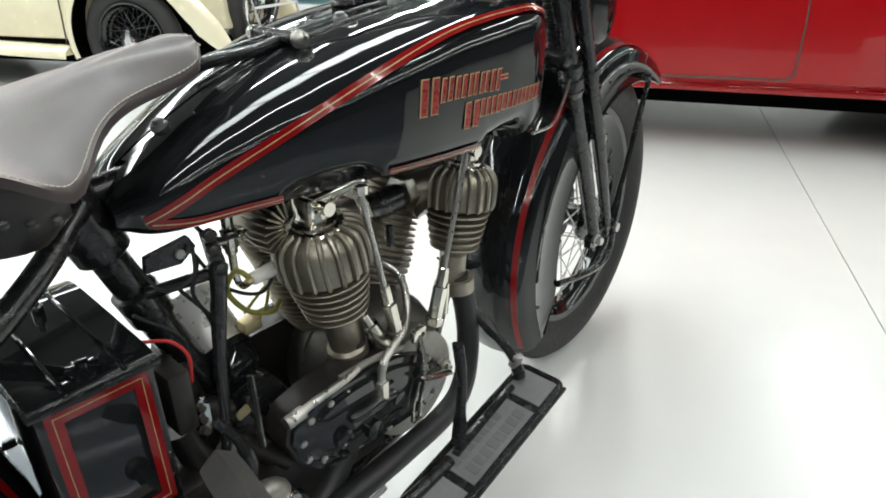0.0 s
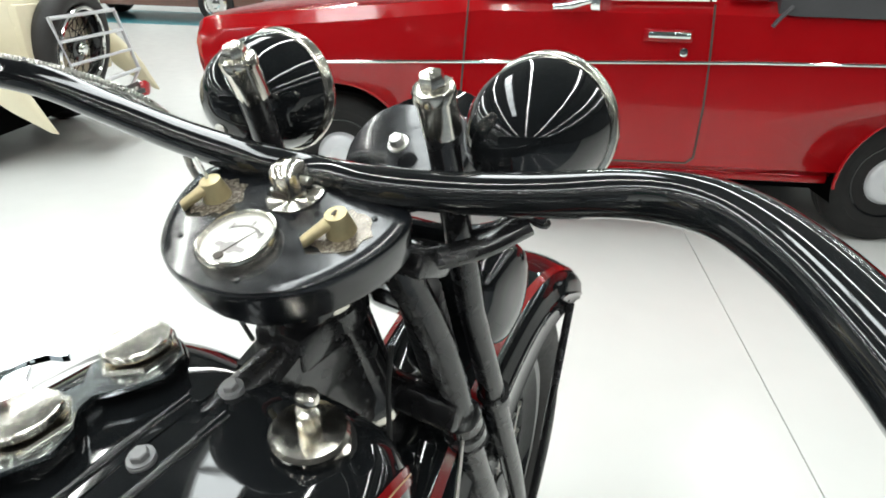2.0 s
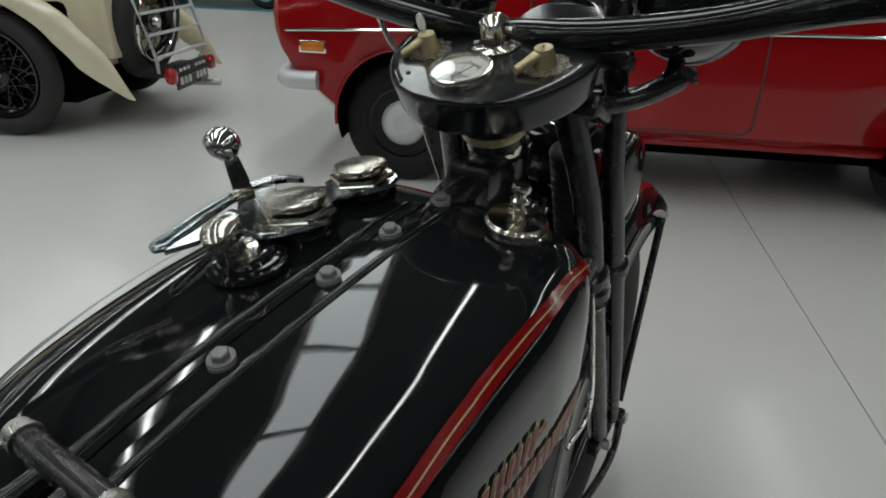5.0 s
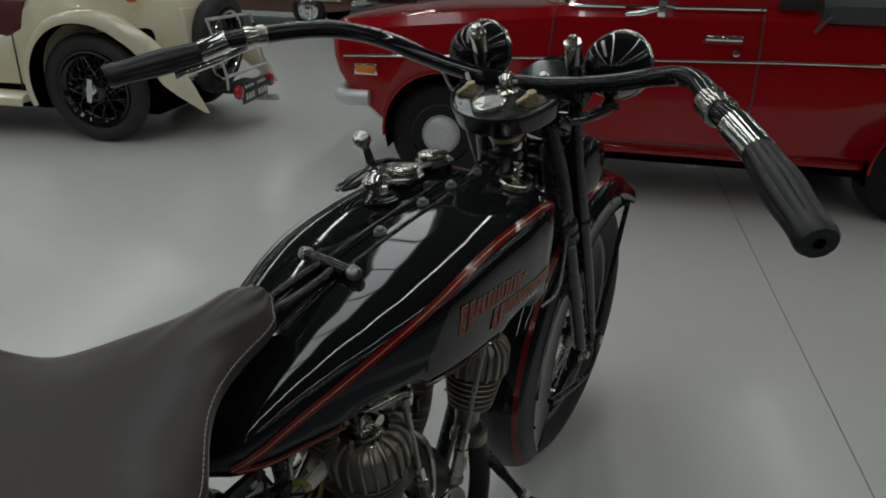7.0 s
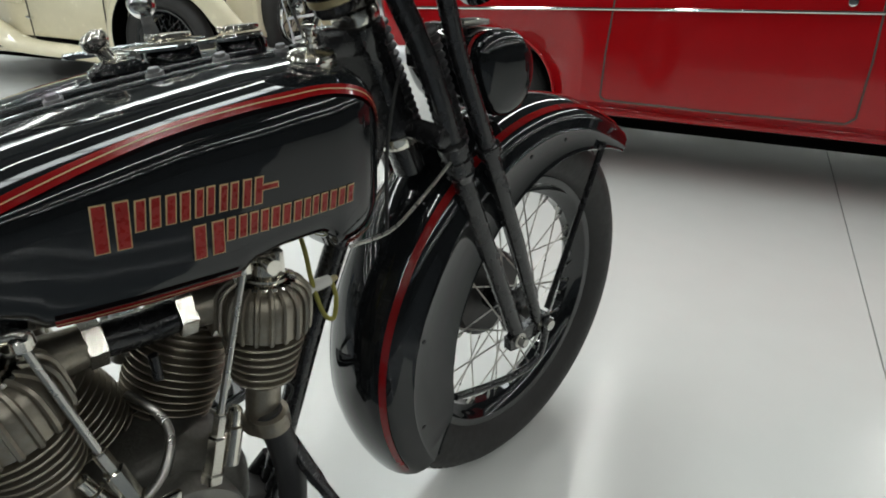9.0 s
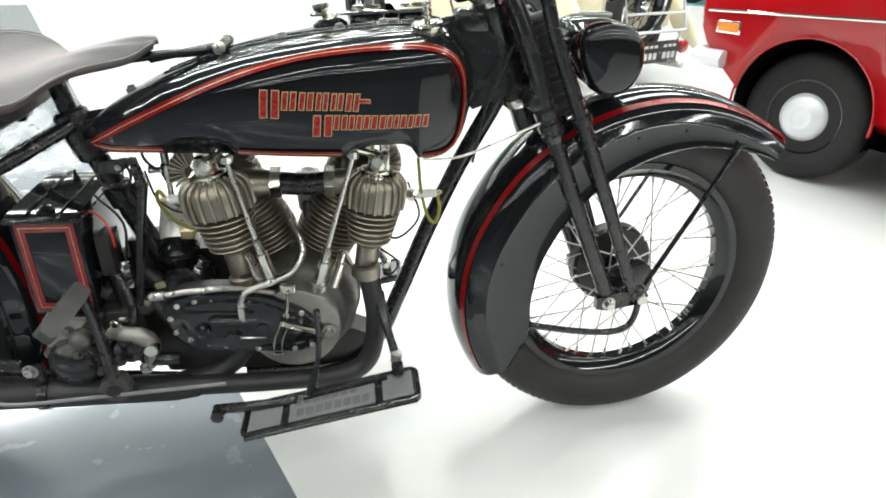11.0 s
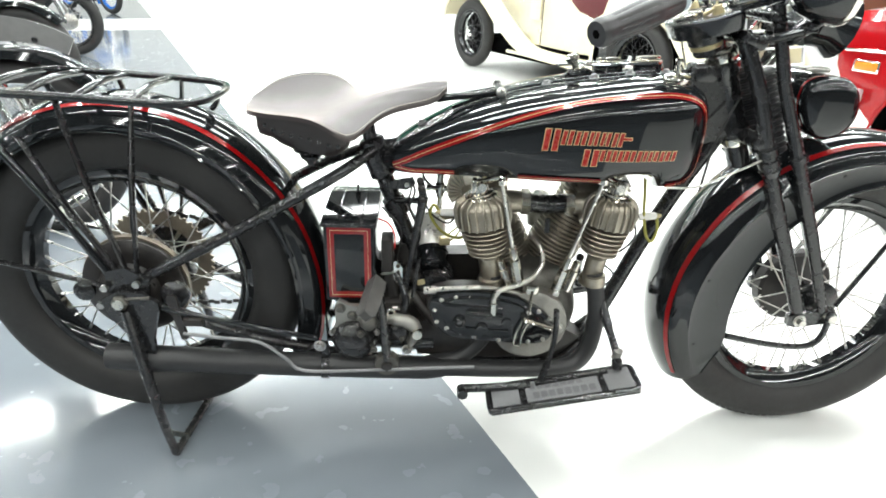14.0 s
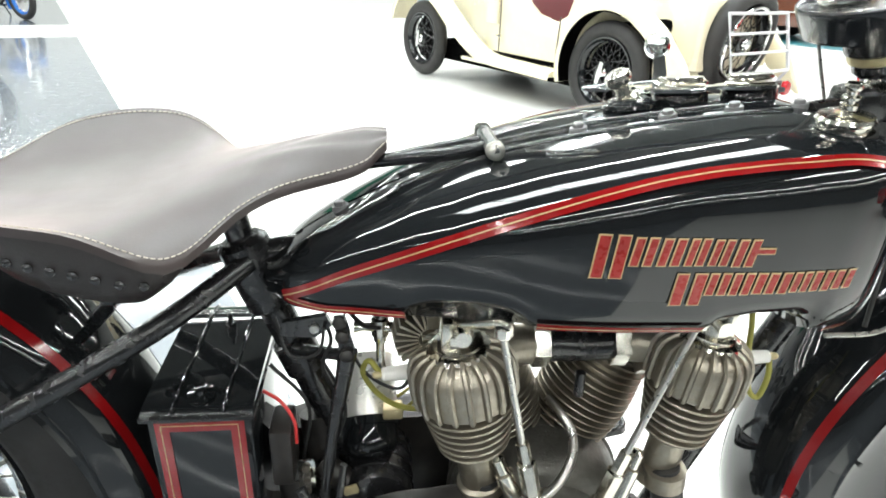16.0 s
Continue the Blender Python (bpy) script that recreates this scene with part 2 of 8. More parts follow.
def tube(bm, pts, r, n=10, caps=True, flat=1.0):
    """A round bar along points; r: one radius or one for each point."""
    p = [Vector(q) for q in pts]
    rs = r if isinstance(r, (list, tuple)) else [r] * len(p)
    rings, side = [], None
    for k, q in enumerate(p):
        way = (p[min(k + 1, len(p) - 1)] - p[max(k - 1, 0)]).normalized()
        if side is None:
            side = way.cross((0, 0, 1)) if abs(way.z) < 0.9 else way.cross((1, 0, 0))
        side = (side - way * side.dot(way)).normalized()
        up = side.cross(way)
        rings.append([q + (side * math.cos(a) + up * math.sin(a) * flat) * rs[k] for a in (math.tau * j / n for j in range(n))])
    skin(bm, rings, True, caps)
    return bm


def bar(p, q, r, n=10, r2=None):
    return tube(bmesh.new(), [p, q], [r, r if r2 is None else r2], n)


def basis(axis):
    z = Vector(axis).normalized()
    x = z.cross((0, 0, 1)) if abs(z.z) < 0.95 else z.cross((0, 1, 0))
    x.normalize()
    return x, z.cross(x), z


def lathe(bm, profile, at, axis, n=24, arc=math.tau):
    """Turns rows of (radius, height) round an axis."""
    x, y, z = basis(axis)
    at = Vector(at)
    rings = []
    for r, h in profile:
        r = max(r, 0.0002)
        rings.append([at + z * h + (x * math.cos(a) + y * math.sin(a)) * r for a in (arc * k / n for k in range(n))])
    skin(bm, rings)
    return bm


def turned(profile, at, axis, n=24):
    return lathe(bmesh.new(), profile, at, axis, n)


def block(bm, centre, size, turn=None, bevel=0.0):
    m = Matrix.Translation(centre) @ (turn.to_4x4() if turn else Matrix()) @ Matrix.Diagonal((*size, 1))
    made = bmesh.ops.create_cube(bm, size=1.0, matrix=m)["verts"]
    if bevel:
        edges = list({e for v in made for e in v.link_edges})
        bmesh.ops.bevel(bm, geom=edges, offset=bevel, segments=2, affect="EDGES", profile=0.5)
    return bm


def box(centre, size, turn=None, bevel=0.0):
    return block(bmesh.new(), centre, size, turn, bevel)


def slab(bm, outline, origin, u, v, thick):
    """A flat piece: outline in (u, v), with a thickness along u x v."""
    o, u, v = Vector(origin), Vector(u).normalized(), Vector(v).normalized()
    w = u.cross(v)
    low = [o + u * a + v * b for a, b in outline]
    skin(bm, [low, [q + w * thick for q in low]])
    return bm


def rounded(w, h, r, n=4):
    """The outline of a rectangle with round corners, about its centre."""
    out = []
    for cx, cy, a0 in ((w / 2 - r, h / 2 - r, 0), (r - w / 2, h / 2 - r, 90), (r - w / 2, r - h / 2, 180), (w / 2 - r, r - h / 2, 270)):
        for k in range(n + 1):
            a = radians(a0 + 90 * k / n)
            out.append((cx + r * math.cos(a), cy + r * math.sin(a)))
    return out


def ring(at, axis, big, small, n=40, m=10):
    bm = bmesh.new()
    x, y, z = basis(axis)
    at = Vector(at)
    pts = [at + (x * math.cos(a) + y * math.sin(a)) * big for a in (math.tau * k / n for k in range(n))]
    rings = []
    for k, q in enumerate(pts):
        out = (q - at).normalized()
        rings.append([q + (out * math.cos(b) + z * math.sin(b)) * small for b in (math.tau * j / m for j in range(m))])
    skin(bm, rings + [rings[0]], caps=False)
    bmesh.ops.remove_doubles(bm, verts=bm.verts, dist=1e-5)
    return bm


def bolt_shape(at, axis, r, h):
    """A hexagon head on a washer."""
    bm = turned([(0, 0), (r * 1.45, 0), (r * 1.45, h * 0.22), (r * 0.9, h * 0.22)], at, axis, 16)
    return lathe(bm, [(0, h * 0.2), (r, h * 0.2), (r, h * 0.85), (r * 0.85, h), (0, h)], at, axis, 6)


def wheel_thing(name, centre, parent, r_out, tyre_w, r_rim, rim_w, spokes, hub_r, hub_w, rim_mat, hub_mat, spoke_r=0.0016, tread=True, square=1.0, label=""):
    """hub > tyre, rim, spoke: a spoked wheel about the y axis."""
    c = Vector(centre)
    hub = part(name, turned([(0, -hub_w), (hub_r * 0.55, -hub_w), (hub_r, -hub_w * 0.85), (hub_r, -hub_w * 0.7), (hub_r * 0.5, -hub_w * 0.6), (hub_r * 0.5, hub_w * 0.6), (hub_r, hub_w * 0.7), (hub_r, hub_w * 0.85), (hub_r * 0.55, hub_w), (0, hub_w)], c, (0, 1, 0), 24), hub_mat, parent, label)
    depth = r_out - r_rim
    prof = []
    for k in range(21):
        a = radians(-68 + 316 * k / 20)
        y, r = math.cos(a), math.copysign(abs(math.sin(a)) ** square, math.sin(a))
        prof.append((y * tyre_w / 2, r_rim + depth * 0.52 + r * depth * 0.48))
    n = 96
    bm = bmesh.new()
    rings = []
    for k in range(n):
        t = math.tau * k / n
        rings.append([c + Vector((math.cos(t) * rr, yy, math.sin(t) * rr)) for yy, rr in prof])
    skin(bm, rings + [rings[0]], closed=False, caps=False)
    bmesh.ops.remove_doubles(bm, verts=bm.verts, dist=1e-6)
    if tread:
        for row in range(-1, 2):
            count = 110
            y = row * tyre_w * 0.15
            for k in range(count):
                t = math.tau * (k + 0.5 * (row % 2)) / count
                rr = r_out - 0.0002 - abs(row) ** 2 * 0.0022 * tyre_w / 0.1
                m = Matrix.Rotation(-t, 3, "Y") @ Matrix.Rotation(radians(-row * 10), 3, "X")
                d = Vector((math.cos(t), 0, math.sin(t)))
                block(bm, c + d * rr + Vector((0, y, 0)), (0.0010, tyre_w * 0.13, math.tau * r_out / count * 0.72), Matrix.Rotation(-t, 3, "Y"))
    part("tyre", bm, RUBBER, hub, "black ribbed rubber tyre")
    w = rim_w / 2
    rim_prof = [(r_rim + 0.012, -w), (r_rim + 0.014, -w + 0.004), (r_rim + 0.002, -w + 0.007), (r_rim - 0.004, -w * 0.55), (r_rim - 0.016, -w * 0.3), (r_rim - 0.016, w * 0.3), (r_rim - 0.004, w * 0.55), (r_rim + 0.002, w - 0.007), (r_rim + 0.014, w - 0.004), (r_rim + 0.012, w), (r_rim - 0.001, w - 0.002), (r_rim - 0.010, w * 0.55), (r_rim - 0.022, w * 0.32), (r_rim - 0.022, -w * 0.32), (r_rim - 0.010, -w * 0.55), (r_rim - 0.001, -w + 0.002)]
    bm = bmesh.new()
    n = 72
    rings = []
    for k in range(n):
        t = math.tau * k / n
        rings.append([c + Vector((math.cos(t) * rr, yy, math.sin(t) * rr)) for rr, yy in rim_prof])
    skin(bm, rings + [rings[0]], closed=True, caps=False)
    bmesh.ops.remove_doubles(bm, verts=bm.verts, dist=1e-6)
    part("rim", bm, rim_mat, hub)
    kinds = {}
    for k in range(spokes):
        side = -1 if k % 2 else 1
        lead = 1 if (k // 2) % 2 else -1
        t1 = math.tau * k / spokes
        t0 = t1 + lead * radians(62)
        p = Vector((math.cos(t0) * hub_r * 0.92, side * hub_w * 0.78, math.sin(t0) * hub_r * 0.92))
        q = Vector((math.cos(t1) * (r_rim - 0.018), side * rim_w * 0.06, math.sin(t1) * (r_rim - 0.018)))
        key = (side, lead)
        if key not in kinds:
            turn = Matrix.Rotation(t1, 3, "Y")
            p0, q0 = turn @ p, turn @ q
            bm = tube(bmesh.new(), [p0, q0], spoke_r, 6)
            tube(bm, [q0 + (p0 - q0).normalized() * 0.016, q0], spoke_r * 1.9, 6)
            kinds[key] = part("spoke", bm, STEEL if spoke_r < 0.0025 else SATIN, hub)
            kinds[key].matrix_basis = Matrix.Translation(c) @ Matrix.Rotation(-t1, 4, "Y")
        else:
            again(kinds[key], Matrix.Translation(c) @ Matrix.Rotation(-t1, 4, "Y"))
    return hub


# ---- the hall ----
def floor_piece(name, corners, z, material, parent=None, thick=0.12):
    bm = bmesh.new()
    top = [hall(a, c, z) for a, c in corners]
    skin(bm, [top, [q - Vector((0, 0, thick)) for q in top]])
    return part(name, bm, material, parent, smooth=False)


FLOOR = tagged(floor_piece("floor", [(-16, -16), (-16, 18), (24, 18), (24, -16)], -0.125, JOINT), "glossy pale epoxy floor of a vehicle hall", "floor", kind="structure")
EDGE = 0.645
SEAM = lambda c: -1.404 - 0.0813 * (c - EDGE)
J = 0.0022
floor_piece("slab", [(SEAM(EDGE) + J, EDGE), (24, EDGE), (24, 18), (SEAM(18) + J, 18)], 0, FLOOR_WHITE, FLOOR)
floor_piece("slab", [(-16, EDGE), (SEAM(EDGE) - J, EDGE), (SEAM(18) - J, 18), (-16, 18)], 0, FLOOR_WHITE, FLOOR)
tagged(floor_piece("painted_floor", [(-16, -16), (8.75, -16), (8.75, EDGE), (-16, EDGE)], 0, FLOOR_GREY, FLOOR), "grey painted glossy floor bay")
floor_piece("slab", [(8.75, -16), (10.5, -16), (10.5, EDGE), (8.75, EDGE)], 0, FLOOR_WHITE, FLOOR)
floor_piece("painted_floor", [(10.5, -16), (24, -16), (24, EDGE), (10.5, EDGE)], 0, FLOOR_GREY, FLOOR)
floor_piece("teal_lane", [(0.0, 11.15), (24, 11.15), (24, 13.5), (0.0, 13.5)], 0.006, TEAL, FLOOR, 0.006)

for name, (a0, c0), (a1, c1) in (("wall_north", (24, -16), (24, 18)), ("wall_south", (-16, -16), (-16, 18)), ("wall_east", (-16, 18), (24, 18)), ("wall_west", (-16, -16), (24, -16))):
    # unseen south and west walls are darkened to keep tank-side reflections dark
    dark = name in ("wall_south", "wall_west")
    bm = bmesh.new()
    out = hall((a0 + a1) / 2 - 4, (c0 + c1) / 2 - 1).normalized() * 0.2
    low = [hall(a0, c0, -0.1), hall(a1, c1, -0.1), hall(a1, c1, -0.1) + out, hall(a0, c0, -0.1) + out]
    skin(bm, [low, [q + Vector((0, 0, CEILING + 0.2)) for q in low]])
    wall = tagged(part(name, bm, DARK_WALL if dark else WHITE_WALL, smooth=False), "plain unseen hall wall, darkened for the tank's reflections" if dark else "plain white painted hall wall", "wall", kind="structure")
    if name == "wall_north":
        bm = bmesh.new()
        block(bm, hall(23.97, 7.5, 3.1), (0.05, 9.0, 2.0), Matrix.Rotation(HALL_TURN, 3, "Z"))
        part("green_band", bm, GREEN_WALL, wall, "wide green painted band", smooth=False)

bm = bmesh.new()
low = [hall(-16, -16, CEILING), hall(-16, 18, CEILING), hall(24, 18, CEILING), hall(24, -16, CEILING)]
skin(bm, [low, [q + Vector((0, 0, 0.15)) for q in low]])
for k in range(9):
    block(bm, hall(-14 + 4.6 * k, 1, CEILING - 0.12), (34, 0.12, 0.24), Matrix.Rotation(HALL_TURN - math.pi / 2, 3, "Z"))
tagged(part("ceiling", bm, ROOF, smooth=False), "grey sheet metal roof with steel purlins", "ceiling", kind="structure")

for number, (row, mid, length, broad, watts) in enumerate(SKYLIGHTS):
    bm = bmesh.new()
    for k in range(1, int(length / 1.25)):
        block(bm, hall(row, mid - length / 2 + 1.25 * k, CEILING - 0.06), (broad + 0.1, 0.07, 0.06), Matrix.Rotation(HALL_TURN, 3, "Z"))
    for da, dc, wide, long in ((0, length / 2 + 0.04, broad + 0.16, 0.08), (0, -length / 2 - 0.04, broad + 0.16, 0.08), (broad / 2 + 0.04, 0, 0.08, length), (-broad / 2 - 0.04, 0, 0.08, length)):
        block(bm, hall(row + da, mid + dc, CEILING - 0.035), (wide, long, 0.06), Matrix.Rotation(HALL_TURN, 3, "Z"))
    tagged(part("skylight_%d" % (number + 1), bm, LAMP_BODY, smooth=False), "white metal frame of a long roof skylight", "skylight", kind="structure")

BATTEN = None
for row in LAMP_ROWS:
    m = Matrix.Translation(hall(row, 1.0, CEILING - 0.11)) @ Matrix.Rotation(HALL_TURN - math.pi / 2, 4, "Z")
    if BATTEN is None:
        BATTEN = thing("strip_light", "long white fluorescent batten fixed under the roof", "ceiling light", "rows of strip lights", m)
        part("housing", box((0, 0, 0.0), (30.2, 0.14, 0.08), bevel=0.01), LAMP_BODY, BATTEN)
    else:
        copy_thing(BATTEN, m)


# ---- the motorcycle: x ahead, y to its left, z up ----
BIKE = thing("motorcycle", "vintage black V-twin motorcycle with red pinstripes on its rear stand", "motorcycle")
RC, FC = Vector((-0.006, 0, 0.366)), Vector((1.5, 0, 0.340))
TYRE_R = 0.343

FRONT_WHEEL = wheel_thing("front_wheel", FC, BIKE, TYRE_R, 0.102, 0.236, 0.062, 40, 0.052, 0.055, GLOSS, SATIN, label="wire wheel with black rim and silver spokes")
REAR_WHEEL = wheel_thing("rear_wheel", RC + Vector((-0.008, 0, 0)), BIKE, 0.356, 0.114, 0.236, 0.062, 40, 0.058, 0.06, GLOSS, WORN, square=0.62, label="wire wheel with black rim and silver spokes")
part("brake_drum", turned([(0.02, 0.03), (0.082, 0.03), (0.088, 0.036), (0.09, 0.06), (0.082, 0.066), (0.05, 0.07), (0.045, 0.085), (0, 0.085)], FC, (0, 1, 0), 36), WORN, FRONT_WHEEL)
part("brake_drum", turned([(0.02, 0.042), (0.104, 0.042), (0.108, 0.05), (0.108, 0.075), (0.096, 0.082), (0.06, 0.084), (0.05, 0.1), (0, 0.1)], RC, (0, -1, 0), 40), WORN, REAR_WHEEL, "blackened drum with brown dust")
bm = turned([(0.105, 0.05), (0.112, 0.05), (0.112, 0.064), (0.105, 0.064)], RC, (0, -1, 0), 44)
part("drum_band", bm, RUSTY, REAR_WHEEL, "rusty brown brake band")
# chain wheel on the far side, with round windows
bm = bmesh.new()
teeth = 48
outline = []
for k in range(teeth * 4):
    t = math.tau * k / (teeth * 4)
    outline.append((math.cos(t) * (0.118 + (0.006 if k % 4 in (1, 2) else -0.001)), math.sin(t) * (0.118 + (0.006 if k % 4 in (1, 2) else -0.001))))
inner = [(math.cos(math.tau * k / (teeth * 4)) * 0.086, math.sin(math.tau * k / (teeth * 4)) * 0.086) for k in range(teeth * 4)]
rings = []
for pts, y in ((outline, 0.062), (outline, 0.068), (inner, 0.068), (inner, 0.062)):
    rings.append([RC + Vector((a, y, b)) for a, b in pts])
skin(bm, rings + [rings[0]], caps=False)
SPROCKET = part("sprocket", bm, RUSTY, REAR_WHEEL, "browned chain sprocket with round holes")
for k in range(7):
    t = math.tau * k / 7
    part("sprocket_arm", tube(bmesh.new(), [RC + Vector((math.cos(t) * 0.03, 0.065, math.sin(t) * 0.03)), RC + Vector((math.cos(t) * 0.06, 0.065, math.sin(t) * 0.06)), RC + Vector((math.cos(t) * 0.09, 0.065, math.sin(t) * 0.09))], [0.016, 0.011, 0.019], 8, flat=0.3), RUSTY, SPROCKET)


def guard(name, centre, a0, a1, crown, side, inner, half, lip, parent, steps=72, thick=0.0025, label=""):
    """A deep mudguard: crown(a), side(a), inner(a) are radii at an angle in degrees."""
    bm = bmesh.new()
    rings = []
    for k in range(steps + 1):
        a = a0 + (a1 - a0) * k / steps
        ro, rs, ri = crown(a), side(a), inner(a)
        t = radians(a)
        sect = []
        for j in range(7):
            s = radians(90 * j / 6)
            sect.append((half * math.sin(s), rs + (ro - rs) * math.cos(s) ** 0.9 if j < 6 else rs))
        sect += [(half + 0.003, rs - 0.004), (half + 0.0005, rs - 0.009), (half, ri + 0.004), (half + lip, ri)]
        full = [(-y, r) for y, r in sect[::-1]] + sect[1:]
        back = [(y * (1 - thick / half), r - thick) for y, r in full][::-1]
        rings.append([centre + Vector((math.cos(t) * r, y, math.sin(t) * r)) for y, r in full + back])
    skin(bm, rings)
    return part(name, bm, GLOSS, parent, label)


def on_guard(centre, a, y, crown, side, half):
    """A point on a mudguard's outside, at angle a and offset y."""
    s = math.asin(min(1, abs(y) / half))
    r = side(a) + (crown(a) - side(a)) * math.cos(s) ** 0.9
    t = radians(a)
    return centre + Vector((math.cos(t) * r, y, math.sin(t) * r))


def ribbon(bm, points, normals, width, lift):
    """A flat painted line along points, lifted a little off the surface."""
    left, right = [], []
    for k, (p, n) in enumerate(zip(points, normals)):
        way = (points[min(k + 1, len(points) - 1)] - points[max(k - 1, 0)]).normalized()
        side = way.cross(n).normalized() * width / 2
        left.append(bm.verts.new(p + n * lift + side))
        right.append(bm.verts.new(p + n * lift - side))
    for k in range(len(points) - 1):
        bm.faces.new((left[k], left[k + 1], right[k + 1], right[k]))


# front mudguard with deep side skirts
F_CROWN = lambda a: lerp([(40, 0.412), (60, 0.398), (90, 0.388), (120, 0.378), (150, 0.370), (212, 0.372)], a)
F_SIDE = lambda a: lerp([(40, 0.372), (60, 0.352), (90, 0.340), (120, 0.322), (150, 0.312), (212, 0.318)], a)
F_INNER = lambda a: lerp([(40, 0.366), (52, 0.345), (65, 0.318), (86, 0.288), (110, 0.256), (130, 0.236), (150, 0.226), (175, 0.222), (195, 0.228), (204, 0.245), (212, 0.300)], a)
FENDER = guard("front_mudguard", FC, 49.5, 212, F_CROWN, F_SIDE, F_INNER, 0.086, 0.002, BIKE, label="black enamel deep-skirted mudguard with red lines")
for sgn in (-1, 1):
    for wide, mat, lift, nm in ((0.0115, RED, 0.0012, "red_line"),):
        pts, nrm = [], []
        for k in range(60):
            a = 50 + (209 - 50) * k / 59
            p = on_guard(FC, a, sgn * 0.066, F_CROWN, F_SIDE, 0.086)
            q = on_guard(FC, a, sgn * 0.060, F_CROWN, F_SIDE, 0.086)
            along = on_guard(FC, a + 1, sgn * 0.066, F_CROWN, F_SIDE, 0.086) - p
            n = along.cross(q - p).normalized()
            n = n if n.dot(p - FC) > 0 else -n
            pts.append(p), nrm.append(n)
        bm = bmesh.new()
        ribbon(bm, pts, nrm, wide, lift)
        part(nm, bm, mat, FENDER)
    for a in (62, 84, 100, 128, 165, 196):
        t, r = radians(a), F_SIDE(a) - 0.018
        p = FC + Vector((math.cos(t) * r, sgn * 0.0865, math.sin(t) * r))
        part("rivet", turned([(0.0036, 0), (0.003, 0.0010), (0, 0.0014)], p, (0, sgn, 0), 10), GLOSS, FENDER)

R_CROWN = lambda a: lerp([(-30, 0.432), (-12, 0.418), (10, 0.404), (40, 0.399), (200, 0.401)], a)
R_SIDE = lambda a: lerp([(-30, 0.378), (0, 0.360), (30, 0.354), (200, 0.356)], a)
R_INNER = lambda a: lerp([(-30, 0.365), (0, 0.345), (30, 0.337), (200, 0.340)], a)
RFENDER = guard("rear_mudguard", RC, -29, 174, R_CROWN, R_SIDE, R_INNER, 0.082, 0.003, BIKE, label="black enamel rear mudguard with red lines")
for sgn in (-1, 1):
    for wide, mat, lift, nm in ((0.0105, RED, 0.0012, "red_line"),):
        pts, nrm = [], []
        for k in range(60):
            a = -27 + (171 + 27) * k / 59
            p = on_guard(RC, a, sgn * 0.062, R_CROWN, R_SIDE, 0.082)
            q = on_guard(RC, a, sgn * 0.056, R_CROWN, R_SIDE, 0.082)
            n = (on_guard(RC, a + 1, sgn * 0.062, R_CROWN, R_SIDE, 0.082) - p).cross(q - p).normalized()
            n = n if n.dot(p - RC) > 0 else -n
            pts.append(p), nrm.append(n)
        bm = bmesh.new()
        ribbon(bm, pts, nrm, wide, lift)
        part(nm, bm, mat, RFENDER)

# hook of the stand clip at the tail of the rear mudguard
CLIP = part("stand_clip", tube(bmesh.new(), glide([(-0.392, -0.080, 0.432), (-0.398, -0.096, 0.405), (-0.388, -0.104, 0.380), (-0.380, -0.105, 0.362), (-0.384, -0.106, 0.345), (-0.396, -0.106, 0.330)], 4), [0.006] * 8 + [0.005] * 8 + [0.004] * 5, 8, flat=0.7), SATIN, RFENDER, "black curved stand clip")
part("clip_bolt", bolt_shape((-0.392, -0.084, 0.430), (0, -1, 0), 0.006, 0.008), SATIN, CLIP)

# ---- fuel tank ----
T_TOP = [(0.525, 0.662), (0.54, 0.678), (0.565, 0.697), (0.613, 0.725), (0.66, 0.748), (0.72, 0.771), (0.78, 0.789), (0.837, 0.801), (0.90, 0.812), (0.936, 0.817), (1.006, 0.826), (1.076, 0.831), (1.11, 0.826), (1.135, 0.806), (1.152, 0.76)]
T_BOT = [(0.525, 0.640), (0.540, 0.630), (0.56, 0.628), (0.60, 0.629), (0.65, 0.632), (0.70, 0.636), (0.80, 0.638), (1.0, 0.632), (1.07, 0.629), (1.10, 0.634), (1.125, 0.650), (1.142, 0.685), (1.152, 0.735)]
T_HALF = [(0.525, 0.036), (0.54, 0.057), (0.57, 0.075), (0.62, 0.092), (0.654, 0.105), (0.705, 0.124), (0.754, 0.140), (0.80, 0.151), (0.85, 0.156), (1.0, 0.158), (1.06, 0.153), (1.10, 0.141), (1.13, 0.115), (1.145, 0.085), (1.152, 0.055)]
NOTCH = [(0.660, 0), (0.668, 0.012), (0.685, 0.020), (0.72, 0.023), (0.75, 0.021), (0.768, 0.012), (0.776, 0), (0.940, 0), (0.952, 0.012), (0.985, 0.022), (1.03, 0.025), (1.046, 0.018), (1.054, 0)]
T_EDGE = [(0.55, 3.0), (0.70, 3.6), (0.80, 4.6), (0.90, 5.4), (1.15, 5.0)]


def tank_section(x):
    top, bot, half = soft(T_TOP, x), soft(T_BOT, x) + lerp(NOTCH, x), soft(T_HALF, x)
    plain = soft(T_BOT, x)
    mid = plain + (top - plain) * 0.46
    return top, bot, half, mid


def tank_y(x, z):
    """Half the tank's width at a place on its side."""
    top, bot, half, mid = tank_section(x)
    plain = soft(T_BOT, x)
    f = min(1.0, (z - mid) / (top - mid)) if z > mid else min(1.0, (mid - z) / (mid - plain + 0.004))
    e = lerp(T_EDGE, x) if z > mid else 5.0
    return half * max(0.0, 1 - abs(f) ** e) ** (1 / e)


